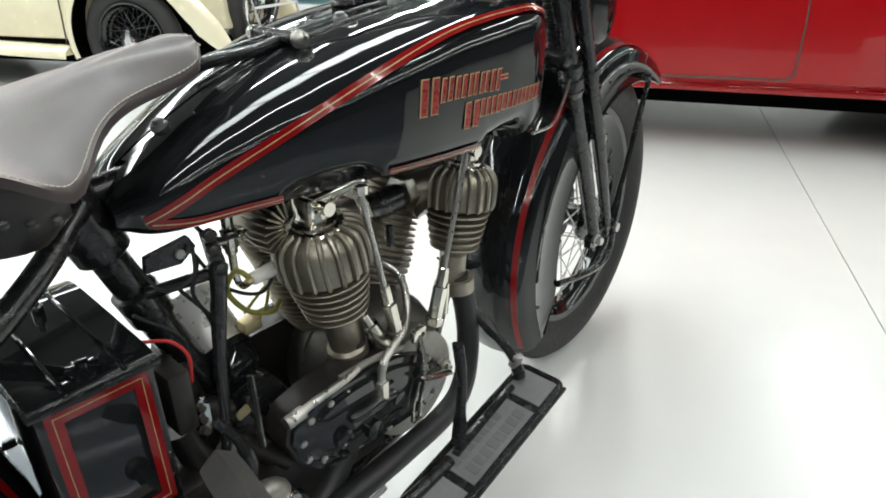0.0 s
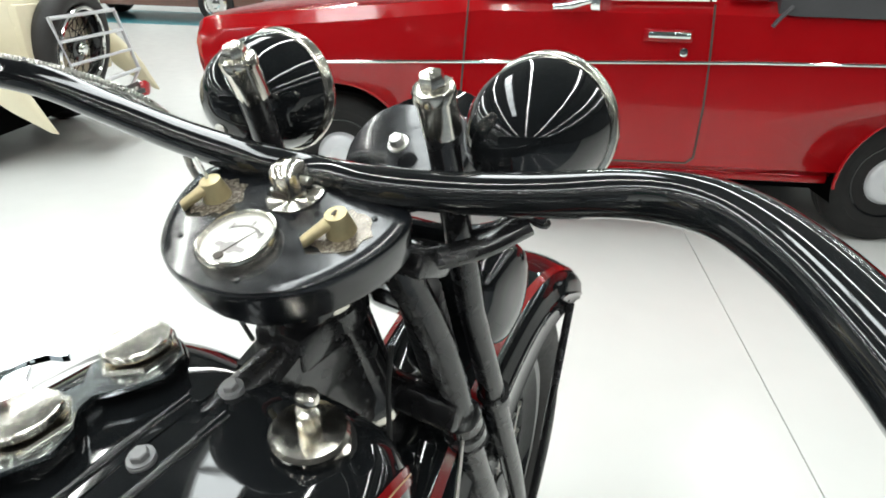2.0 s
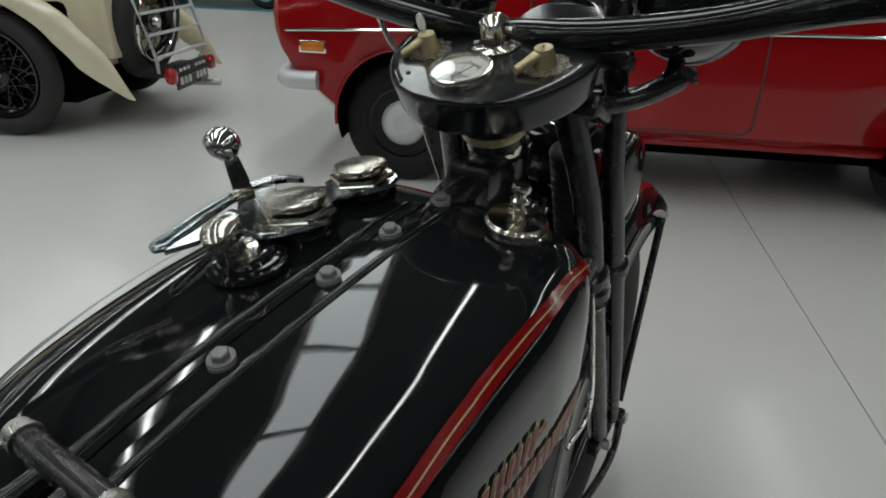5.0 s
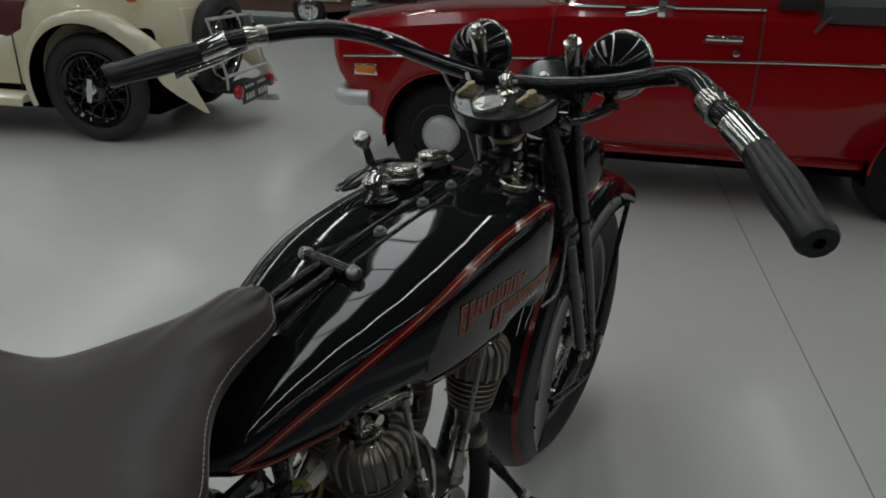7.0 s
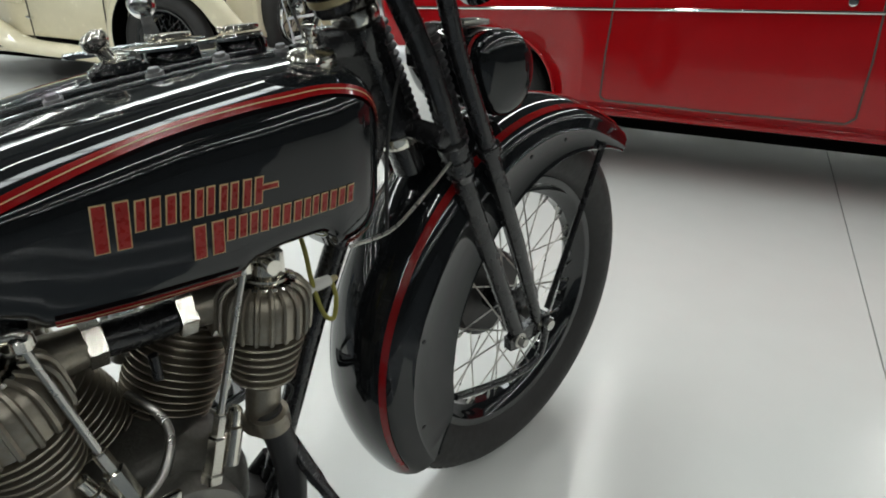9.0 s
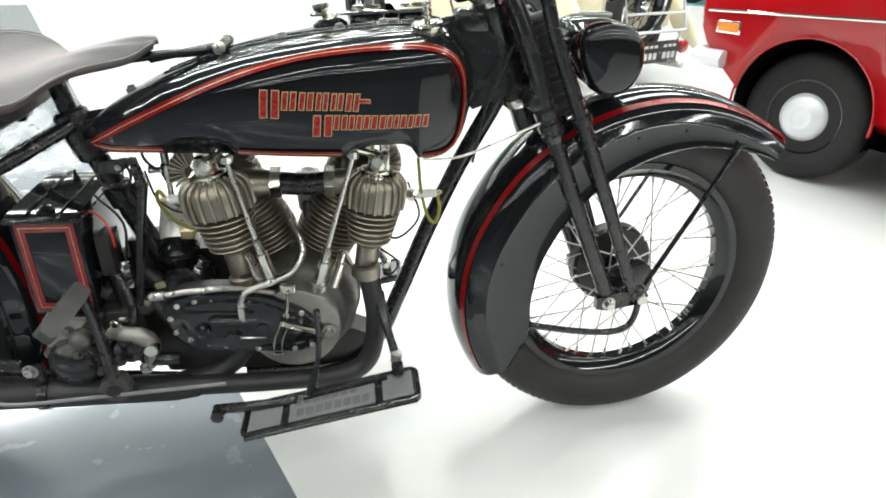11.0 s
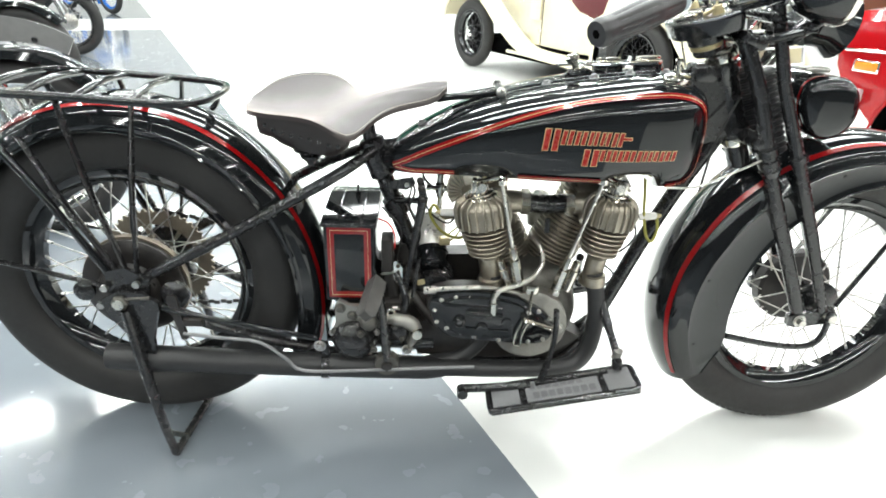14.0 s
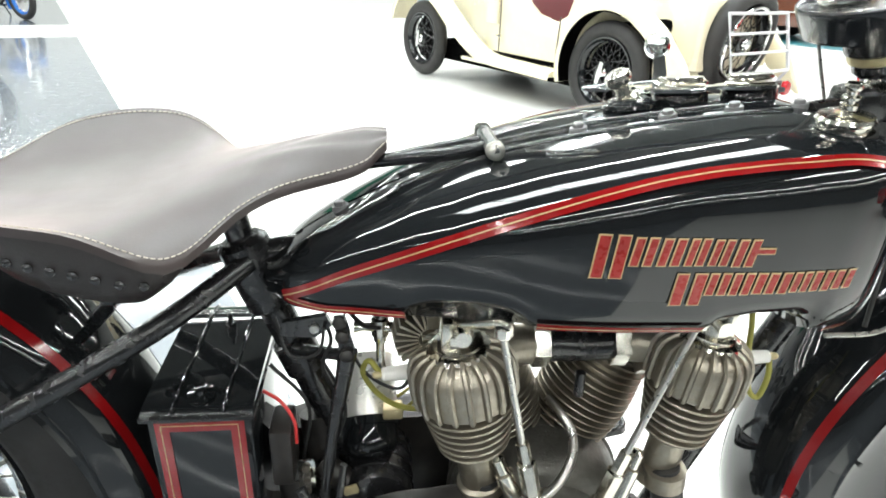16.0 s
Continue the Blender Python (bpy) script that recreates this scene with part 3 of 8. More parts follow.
bm = bmesh.new()
xs = sorted(set([0.525 + 0.627 * k / 110 for k in range(111)]))
for sgn in (-1, 1):
    rings = []
    for x in xs:
        top, bot, half, mid = tank_section(x)
        gap = min(0.007, half * 0.4)
        e = lerp(T_EDGE, x)
        sect = []
        for k in range(19):
            s = radians(90 * k / 18)
            y = max(gap, half * math.sin(s) ** (2 / e))
            crown = 0.004 * min(1, half / 0.15) * (y / 0.14) ** 2
            sect.append((y, mid + (top - mid) * max(0, math.cos(s)) ** (2 / e) - crown))
        for k in range(1, 9):
            s = radians(90 * k / 8)
            floor_z = bot if k < 5 or x > 0.85 else soft(T_BOT, x)
            sect.append((max(gap, half * max(0, math.cos(s)) ** (2 / 5.0)), mid - (mid - floor_z) * math.sin(s) ** (2 / 5.0)))
        rings.append([Vector((x, sgn * y, z)) for y, z in sect])
    skin(bm, rings)
TANK = part("fuel_tank", bm, GLOSS, BIKE, "glossy black teardrop tank with red and gold lining", angle=50)
# painted lining: red band with a fine gold line
upper = [(0.545, 0.647), (0.575, 0.664), (0.605, 0.681), (0.655, 0.7065), (0.705, 0.7315), (0.754, 0.754), (0.80, 0.772), (0.85, 0.787), (0.90, 0.798), (0.95, 0.805), (1.0, 0.810), (1.055, 0.812), (1.095, 0.803), (1.118, 0.780), (1.127, 0.742), (1.124, 0.695), (1.112, 0.664), (1.090, 0.650), (1.062, 0.647)]
lower_mid = [(0.936, 0.655), (0.88, 0.656), (0.82, 0.657), (0.782, 0.657)]
lower_back = [(0.664, 0.650), (0.62, 0.646), (0.585, 0.643), (0.549, 0.645)]
for sgn in (-1, 1):
    for wide, mat, lift, nm in ((0.0115, RED, 0.0014, "red_band"), (0.0011, GOLD, 0.0022, "gold_line")):
        for path in (upper, lower_mid, lower_back):
            bm = bmesh.new()
            line = glide([(x, 0, z) for x, z in path], 6)
            pts = [Vector((q.x, sgn * tank_y(q.x, q.z), q.z)) for q in line]
            nrm = []
            for q in line:
                dx = (tank_y(q.x + 0.002, q.z) - tank_y(q.x - 0.002, q.z)) / 0.004
                dz = (tank_y(q.x, q.z + 0.002) - tank_y(q.x, q.z - 0.002)) / 0.004
                nrm.append(Vector((-dx, sgn, -dz)).normalized())
            ribbon(bm, pts, nrm, wide if wide < 0.005 or path is upper else 0.009, lift)
            part(nm, bm, mat, TANK)
# the maker's mark: plain red blocks edged in gold, two rows of bars
def mark_block(x0, x1, z0, z1, lean):
    z0, z1 = z0 + 0.007, z1 + 0.007
    for grow, lift, mat, nm in ((0.0012, 0.0012, PALE_GOLD, "mark_edge"), (0.0, 0.0020, MARK_RED, "mark_block")):
        bm = bmesh.new()
        rows = []
        for k in range(4):
            f = k / 3
            row = []
            for z, s in ((z0 - grow, 0), (z1 + grow, lean)):
                x = x0 - grow + (x1 - x0 + 2 * grow) * f + s
                row.append(bm.verts.new((x, -tank_y(x, z) - lift, z)))
            rows.append(row)
        for a, b in zip(rows, rows[1:]):
            bm.faces.new((a[0], b[0], b[1], a[1]))
        part(nm, bm, mat, TANK)


def mark_row(x, gap, lean, blocks):
    """A row of paired upright bars."""
    for w, low, high in blocks:
        wide = w * 0.36 if w > 0.010 else w
        mark_block(x, x + wide, low, high, lean)
        if w > 0.010:
            mark_block(x + w - wide, x + w, low, high, lean)
        x += w + gap
    return x


x = mark_row(0.820, 0.0060, 0.004, ((0.026, 0.705, 0.744), (0.0185, 0.717, 0.742), (0.0185, 0.717, 0.741), (0.0155, 0.717, 0.741), (0.0155, 0.717, 0.740), (0.0175, 0.716, 0.740)))
mark_block(x - 0.004, x + 0.012, 0.728, 0.732, 0.0)
mark_row(0.895, 0.0046, 0.003, ((0.026, 0.678, 0.708), (0.0175, 0.688, 0.708), (0.017, 0.688, 0.708), (0.007, 0.689, 0.708), (0.019, 0.689, 0.708), (0.0155, 0.690, 0.708), (0.0175, 0.690, 0.708), (0.0185, 0.691, 0.708)))

# centre strip with bolts, seat bar, caps, filler, gate
top_at = lambda x: soft(T_TOP, x)
bm = bmesh.new()
strip = [Vector((x, 0, top_at(x) - 0.001)) for x in [0.56 + 0.55 * k / 30 for k in range(31)]]
ribbon(bm, strip, [Vector((0, 0, 1))] * 31, 0.013, 0.0)
part("centre_strip", bm, GLOSS, TANK)
for x in (1.078, 1.007, 0.937, 0.844, 0.60):
    part("washer", turned([(0, 0), (0.0088, -0.002), (0.0088, 0.0022), (0.0080, 0.0030), (0, 0.0032)], (x, -0.003, top_at(x)), (-0.2, 0, 1), 20), GREY_IRON, TANK)
    part("bolt", bolt_shape((x, -0.003, top_at(x) + 0.0028), (-0.2, 0, 1), 0.0060, 0.0058), GREY_IRON, TANK, "dull grey hexagon bolt")
for y in (0.018, -0.018):
    bm = bmesh.new()
    pts = [Vector((x, y, top_at(x) - 0.0014)) for x in [0.66 + 0.40 * k / 24 for k in range(25)]]
    tube(bm, pts, 0.0042, 10)
    part("raised_seam", bm, GLOSS, TANK)
# filler with pump knob
fx, fy, fz = 1.073, -0.078, 0.822
FAX_UP = (-0.10, -0.10, 1)
FILLER = part("oil_filler_cap", turned([(0, -0.02), (0.0265, -0.02), (0.0265, 0.004), (0.0225, 0.006), (0.0225, 0.010), (0.0250, 0.011), (0.0255, 0.014), (0.0235, 0.017), (0.014, 0.018), (0, 0.0185)], (fx, fy, fz), FAX_UP, 32), NICKEL, TANK, "round nickel-plated filler cap with pump knob")
part("pump_knob", turned([(0.0050, 0.017), (0.0050, 0.022), (0.0078, 0.023), (0.0078, 0.027), (0.0045, 0.028), (0.0045, 0.031), (0.0078, 0.032), (0.0078, 0.034), (0.0045, 0.036), (0.0045, 0.039), (0.0072, 0.041), (0.0078, 0.044), (0.0065, 0.047), (0, 0.048)], (fx, fy, fz), FAX_UP, 20), NICKEL, FILLER)
part("seal_ring", turned([(0.026, 0.000), (0.0295, 0.000), (0.0295, 0.004), (0.026, 0.004)], (fx, fy, fz), FAX_UP, 32), WIRE_BLACK, FILLER)
GATE_UP = Vector((-0.063, 0.104, 0.993)).normalized()
gate_z = lambda x, y: 0.8215 + 0.0633 * (x - 0.887) - 0.1049 * (y - 0.116)
for cx, cy in ((0.983, 0.072), (1.067, 0.076)):
    at = Vector((cx - 0.001, cy, gate_z(cx, cy) + 0.008))
    cap = part("fuel_cap", turned([(0.018, 0.0), (0.0232, 0.001), (0.0245, 0.0028), (0.0245, 0.0058), (0.0239, 0.0069), (0.0228, 0.0073), (0.012, 0.0079), (0, 0.0081)], at, GATE_UP, 40), NICKEL, TANK, "nickel-plated screw cap with a milled rim", angle=16)
    part("hex_base", turned([(0, -0.006), (0.0298, -0.006), (0.0300, -0.0030), (0.0290, -0.0015), (0, -0.0012)], at, GATE_UP, 6), NICKEL, cap, angle=20)
    part("cap_boss", turned([(0, -0.022), (0.0305, -0.022), (0.0298, -0.010), (0.0265, -0.005), (0, -0.005)], at, GATE_UP, 32), GLOSS, cap)
    bm = bmesh.new()
    for k in range(36):
        t = math.tau * k / 36
        x1, y1, z1 = basis(GATE_UP)
        d = x1 * math.cos(t) + y1 * math.sin(t)
        tube(bm, [at + d * 0.0242 + GATE_UP * 0.0026, at + d * 0.0242 + GATE_UP * 0.0058], 0.0006, 4)
    tagged(part("milling", bm, NICKEL, cap), kind="stuff")


def gate_piece(shape, lift, thick):
    """A flat piece of the gate, given as places on the tank top."""
    bm = bmesh.new()
    top = [Vector((x, y, gate_z(x, y) + lift)) for x, y in shape]
    skin(bm, [[q - GATE_UP * thick for q in top], [q - GATE_UP * 0.0006 for q in top], [q + (sum(top, Vector()) / len(top) - q).normalized() * 0.0007 for q in top]])
    return bm


# gear gate plate with its curved rail and hook, lever and ball
GATE = part("gear_gate", gate_piece([(0.886, 0.108), (0.908, 0.099), (0.927, 0.108), (0.942, 0.103), (0.936, 0.086), (0.935, 0.062), (0.943, 0.052), (0.958, 0.043), (0.976, 0.033), (0.994, 0.040), (1.005, 0.056), (1.020, 0.060), (1.033, 0.048), (1.056, 0.036), (1.078, 0.042), (1.090, 0.062), (1.084, 0.086), (1.062, 0.099), (1.040, 0.096), (1.026, 0.080), (1.012, 0.084), (1.004, 0.102), (1.002, 0.122), (0.980, 0.131), (0.936, 0.120), (0.899, 0.113)], 0.004, 0.004), GATE_METAL, TANK, "chromed shift gate plate", angle=12)
for path in ([(0.893, 0.114), (0.886, 0.117), (0.888, 0.124), (0.900, 0.130), (0.942, 0.144), (0.985, 0.156), (1.012, 0.161)], [(0.893, 0.114), (0.906, 0.1205), (0.942, 0.134), (0.985, 0.1465), (1.012, 0.151)]):
    part("gate_rail", tube(bmesh.new(), glide([(x, y, gate_z(x, y) + 0.003) for x, y in path], 5), 0.0031, 10), GATE_METAL, GATE)
part("gate_hook", gate_piece([(1.006, 0.149), (1.008, 0.163), (1.022, 0.163), (1.036, 0.158), (1.043, 0.147), (1.043, 0.126), (1.040, 0.122), (1.037, 0.126), (1.034, 0.138), (1.024, 0.146)], 0.0055, 0.005), GATE_METAL, GATE, angle=12)
part("gate_bridge", gate_piece([(0.996, 0.100), (1.006, 0.108), (1.012, 0.128), (1.022, 0.141), (1.008, 0.149), (0.994, 0.130)], 0.0036, 0.004), GATE_METAL, GATE, angle=12)
bm = bmesh.new()
skin(bm, [[Vector(c) + Vector((s * w, -0.3 * s * w, 0)) + Vector((0.3, 0.9, -0.1)) * 0.0022 * k for s, k in ((-1, -1), (1, -1), (1, 1), (-1, 1))] for c, w in (((0.990, 0.128, 0.760), 0.009), ((0.990, 0.140, 0.819), 0.009), ((0.989, 0.148, 0.843), 0.008), ((0.988, 0.156, 0.864), 0.0062))])
LEVER = part("shift_lever", bm, CHROME, BIKE, "chromed gear lever with ball knob")
bm = bmesh.new()
bmesh.ops.create_uvsphere(bm, u_segments=24, v_segments=16, radius=0.0160, matrix=Matrix.Translation((0.987, 0.162, 0.871)))
part("ball_knob", bm, CHROME, LEVER)
# stamped words: GAS can be read, the one by the rail is too worn
ahead_on_gate = Vector((1, 0, 0.063)).normalized()
stamp = Matrix((-GATE_UP.cross(ahead_on_gate), ahead_on_gate, GATE_UP)).transposed().to_4x4()
cu = bpy.data.curves.new("lettering", "FONT")
cu.body, cu.size, cu.extrude, cu.align_x, cu.align_y = "GAS", 0.0105, 0.0002, "CENTER", "CENTER"
tmp = new("lettering", cu)
me = bpy.data.meshes.new_from_object(tmp.evaluated_get(bpy.context.evaluated_depsgraph_get()))
bpy.data.objects.remove(tmp)
me.materials.append(INK)
o = new("lettering", me)
o.parent = GATE
o.matrix_basis = Matrix.Translation((0.9455, 0.0705, gate_z(0.9455, 0.0705) + 0.0043)) @ stamp
for k in range(6):
    y = 0.127 - 0.0046 * k
    if y > 0.108:
        part("stamped_mark", gate_piece([(0.957, y), (0.9625, y), (0.9625, y - 0.0032), (0.957, y - 0.0032)], 0.0045, 0.001), INK, GATE)
# priming knob on a stepped boss
kx, ky, kz = 0.917, 0.064, 0.819
bm = turned([(0.028, -0.006), (0.030, -0.003), (0.029, 0.0005), (0.0255, 0.001), (0.0245, 0.0035), (0.0215, 0.004), (0.0205, 0.006), (0.015, 0.0065)], (kx + 0.003, ky - 0.004, kz), (-0.12, 0.06, 1), 32)
PRIMER = part("primer_boss", bm, GLOSS, TANK)
part("primer_knob", turned([(0.0155, 0.0), (0.0165, 0.004), (0.0150, 0.0075), (0.0085, 0.010), (0.0080, 0.020), (0.0115, 0.0225), (0.0140, 0.026), (0.0148, 0.031), (0.0138, 0.0355), (0.008, 0.0390), (0, 0.0398)], (kx + 0.003, ky, kz), (-0.50, 0.04, 0.86), 28), NICKEL, PRIMER, "nickel-plated primer knob")
# seat bar across the tank, with its link to the saddle
SEATBAR = part("seat_bar", tube(bmesh.new(), [(0.752, -0.038, 0.791), (0.752, 0.038, 0.791)], 0.008, 14), SATIN, BIKE)
for sgn in (-1, 1):
    part("bar_nut", turned([(0.0095, 0), (0.0095, 0.005), (0.0082, 0.006), (0.0082, 0.011), (0.006, 0.013), (0.003, 0.0135), (0, 0.0125)], (0.752, sgn * 0.037, 0.791), (0, sgn, 0), 14), STEEL, SEATBAR, "bright steel acorn nut")
part("seat_link", tube(bmesh.new(), glide([(0.750, -0.012, 0.788), (0.71, -0.015, 0.780), (0.66, -0.018, 0.776), (0.61, -0.012, 0.768)]), 0.007, 10), GLOSS, SEATBAR)
part("seat_link", tube(bmesh.new(), glide([(0.745, 0.012, 0.787), (0.70, 0.014, 0.778), (0.63, 0.016, 0.762)]), 0.006, 10), GLOSS, SEATBAR)

# ---- saddle ----
S_HALF = [(0.256, 0.0), (0.258, 0.040), (0.267, 0.076), (0.284, 0.110), (0.306, 0.133), (0.334, 0.149), (0.365, 0.157), (0.395, 0.160), (0.430, 0.160), (0.456, 0.152), (0.476, 0.134), (0.492, 0.112), (0.510, 0.090), (0.530, 0.074), (0.55, 0.064), (0.58, 0.053), (0.61, 0.048), (0.63, 0.045), (0.642, 0.036), (0.647, 0.020), (0.649, 0.0)]
S_EDGE = [(0.258, 0.752), (0.27, 0.760), (0.29, 0.768), (0.32, 0.772), (0.36, 0.774), (0.40, 0.7705), (0.42, 0.763), (0.44, 0.750), (0.46, 0.733), (0.475, 0.728), (0.49, 0.737), (0.505, 0.748), (0.525, 0.758), (0.55, 0.765), (0.59, 0.771), (0.62, 0.778), (0.64, 0.788), (0.649, 0.797)]
S_MID = [(0.258, 0.752), (0.288, 0.744), (0.33, 0.741), (0.40, 0.744), (0.45, 0.753), (0.48, 0.762), (0.505, 0.770), (0.53, 0.778), (0.568, 0.789), (0.60, 0.797), (0.635, 0.803), (0.649, 0.799)]


def seat_top(x, v):
    """A point of the leather: v runs from -1 to 1 across."""
    half, edge, mid = soft(S_HALF, x), soft(S_EDGE, x), soft(S_MID, x)
    front = max(0.0, min(1.0, (x - 0.47) / 0.1))
    flare = abs(v) ** (2.2 - 0.3 * front)
    z = mid + (edge - mid) * flare
    # soft folds where the hide is drawn over the nose
    z += 0.0022 * front * math.sin(11 * abs(v) - 60 * x) * (1 - abs(v)) * min(1, abs(v) * 3)
    return Vector((x, v * half, z + 0.08 * v * half))


bm = bmesh.new()
rows = []
xs = [0.2562 + (0.6485 - 0.2562) * (0.5 - 0.5 * math.cos(math.pi * k / 48)) for k in range(49)]
vs = [-1 + 2 * k / 32 for k in range(33)]
top = [[seat_top(x, v) for v in vs] for x in xs]
rings = []
for row in top:
    under = []
    for q, v in zip(row, vs):
        under.append(q + Vector((0, 0, -0.005 - 0.003 * abs(v) ** 8)))
    rings.append(row + under[::-1])
skin(bm, rings)
SEAT = part("saddle", bm, LEATHER, BIKE, "brown leather sprung saddle with pale stitching", angle=60)
bm = bmesh.new()
rings = []
PAN_LOW = [(0.298, 0.752), (0.312, 0.730), (0.332, 0.714), (0.356, 0.703), (0.404, 0.692), (0.442, 0.687), (0.456, 0.692), (0.463, 0.706)]
for k in range(25):
    x = 0.300 + 0.163 * k / 24
    half, edge, mid = soft(S_HALF, x), soft(S_EDGE, x), soft(S_MID, x)
    low = min(soft(PAN_LOW, x), edge - 0.016, mid - 0.024)
    sect = [(-0.97, edge - 0.007), (-0.6, min(edge, mid) - 0.014), (0, min(edge, mid) - 0.014), (0.6, min(edge, mid) - 0.014), (0.97, edge - 0.007), (0.96, edge - 0.55 * (edge - low)), (0.86, low + 0.006), (0.66, low), (0, low - 0.004), (-0.66, low), (-0.86, low + 0.006), (-0.96, edge - 0.55 * (edge - low))]
    rings.append([Vector((x, v * half, z + 0.08 * v * half)) for v, z in sect])
skin(bm, rings)
PAN = part("seat_pan", bm, LEATHER_DARK, SEAT, "dark riveted leather skirt under the saddle", angle=50)
for k in range(9):
    x = 0.318 + 0.0165 * k
    half, edge, low = soft(S_HALF, x), soft(S_EDGE, x), soft(PAN_LOW, x)
    for sgn in (-1, 1):
        z = edge - 0.50 * (edge - low) + 0.08 * sgn * 0.955 * half
        part("rivet", turned([(0.0042, 0.0), (0.0040, 0.0022), (0.0022, 0.0036), (0, 0.0040)], (x, sgn * 0.958 * half, z), (-0.35 if x < 0.34 else 0.0, sgn, 0.1), 10), SATIN, PAN)
edge_line = [(x, 1) for x in xs[2:-1]] + [(x, -1) for x in xs[2:-1][::-1]]
outline = glide([seat_top(x, s * 0.955) + Vector((0, 0, 0.0008)) for x, s in edge_line], 4)
bm, run, last = bmesh.new(), 0.0, outline[0]
length, stitch = 0.0, []
for p, q in zip(outline, outline[1:]):
    d = (q - p).length
    s = 0.0
    while length + (d - s) >= 0.0055:
        s += 0.0055 - length
        stitch.append((p + (q - p) * (s / d), (q - p).normalized()))
        length = 0.0
    length += d - s
for p, way in stitch:
    tube(bm, [p - way * 0.0019, p + way * 0.0019], 0.0006, 4)
tagged(part("stitching", bm, THREAD, SEAT, "pale thread stitching"), kind="stuff")
for y in (-0.07, 0.07):
    part("seat_spring", tube(bmesh.new(), [(0.385 + 0.015 * math.cos(t * 0.7), y + 0.015 * math.sin(t * 0.7), 0.664 + 0.0009 * t) for t in range(40)], 0.003, 6), SATIN, SEAT)
    part("spring_cup", turned([(0, -0.004), (0.010, -0.004), (0.019, 0.0), (0.021, 0.006), (0.014, 0.010), (0, 0.010)], (0.385, y, 0.660), (0, 0, 1), 20), SATIN, SEAT)
    part("spring_bolt", bolt_shape((0.385, y, 0.657), (0, 0, -1), 0.009, 0.010), SATIN, SEAT)
    part("spring_bracket", tube(bmesh.new(), glide([(0.355, y, 0.700), (0.358, y - 0.01, 0.676), (0.385, y, 0.670), (0.412, y, 0.676), (0.430, y, 0.694)], 3), 0.006, 8, flat=0.6), SATIN, SEAT)
part("seat_post", bar((0.484, 0, 0.735), (0.512, 0, 0.60), 0.0145, 14), SATIN, BIKE)

# ---- frame ----
FRAME = part("frame", tube(bmesh.new(), glide([(0.500, 0, 0.668), (0.56, 0, 0.50), (0.615, 0, 0.36), (0.65, 0, 0.25)], 3), 0.0185, 14), SATIN, BIKE, "black painted tubular steel frame")
part("lug", turned([(0.021, -0.045), (0.0275, -0.040), (0.0285, 0.0), (0.0275, 0.036), (0.021, 0.042)], (0.508, 0, 0.645), (-0.36, 0, 1), 18), SATIN, FRAME)
part("lug", turned([(0.020, -0.022), (0.0245, -0.019), (0.0245, 0.019), (0.020, 0.022)], (0.547, 0, 0.538), (-0.38, 0, 1), 18), SATIN, FRAME)
part("top_tube", tube(bmesh.new(), glide([(0.505, 0, 0.665), (0.70, 0, 0.70), (1.0, 0, 0.80), (1.17, 0, 0.835)], 4), 0.0145, 12), SATIN, FRAME)
part("down_tube", tube(bmesh.new(), glide([(1.222, 0, 0.735), (1.190, 0, 0.672), (1.144, 0, 0.583), (1.09, 0, 0.458), (1.03, 0, 0.30), (0.985, 0, 0.20), (0.90, 0, 0.155), (0.72, 0, 0.15)], 4), 0.0165, 14), SATIN, FRAME)
for sgn in (-1, 1):
    part("seat_stay", tube(bmesh.new(), glide([(0.505, sgn * 0.02, 0.665), (0.44, sgn * 0.07, 0.630), (0.36, sgn * 0.098, 0.588), (0.185, sgn * 0.108, 0.488), (0.03, sgn * 0.112, 0.405)], 4), 0.0115, 12), SATIN, FRAME)
    part("chain_stay", tube(bmesh.new(), glide([(0.02, sgn * 0.112, 0.365), (0.18, sgn * 0.105, 0.285), (0.36, sgn * 0.085, 0.225), (0.62, sgn * 0.05, 0.165)], 4), 0.0115, 12), SATIN, FRAME)
    part("axle_plate", slab(bmesh.new(), [(-0.05, -0.03), (0.04, -0.035), (0.06, 0.02), (0.03, 0.055), (-0.03, 0.05), (-0.06, 0.01)], (0.0, sgn * 0.112, 0.375), (1, 0, 0), (0, 0, 1), 0.008), SATIN, FRAME)
    part("lower_rail", tube(bmesh.new(), glide([(0.36, sgn * 0.06, 0.16), (0.55, sgn * 0.055, 0.145), (0.72, sgn * 0.05, 0.143), (0.92, sgn * 0.04, 0.165), (1.01, sgn * 0.02, 0.25)], 4), 0.0125, 10), SATIN, FRAME)
part("head_tube", turned([(0.026, -0.074), (0.031, -0.070), (0.031, -0.056), (0.0255, -0.046), (0.0255, 0.05), (0.031, 0.062), (0.031, 0.080), (0.026, 0.084)], (1.2165, 0, 0.780), (-0.40, 0, 1), 24), SATIN, FRAME)
for h, r in ((0.093, 0.030), (-0.082, 0.029)):
    part("head_bearing", turned([(r * 0.8, -0.010), (r, -0.008), (r * 1.05, 0.0), (r, 0.008), (r * 0.8, 0.010)], Vector((1.2165, 0, 0.780)) + Vector((-0.40, 0, 1)).normalized() * h, (-0.40, 0, 1), 24), NICKEL, FRAME, "nickel-plated bearing cup")
part("stem", bar((1.246, 0, 0.706), (1.268, 0, 0.652), 0.0225, 18), SATIN, FRAME)
part("head_gusset", slab(bmesh.new(), [(1.105, 0.828), (1.150, 0.846), (1.192, 0.862), (1.235, 0.752), (1.236, 0.722), (1.200, 0.706), (1.160, 0.690), (1.135, 0.715), (1.120, 0.790)], (0, 0.022, 0), (1, 0, 0), (0, 0, 1), 0.044), SATIN, FRAME)
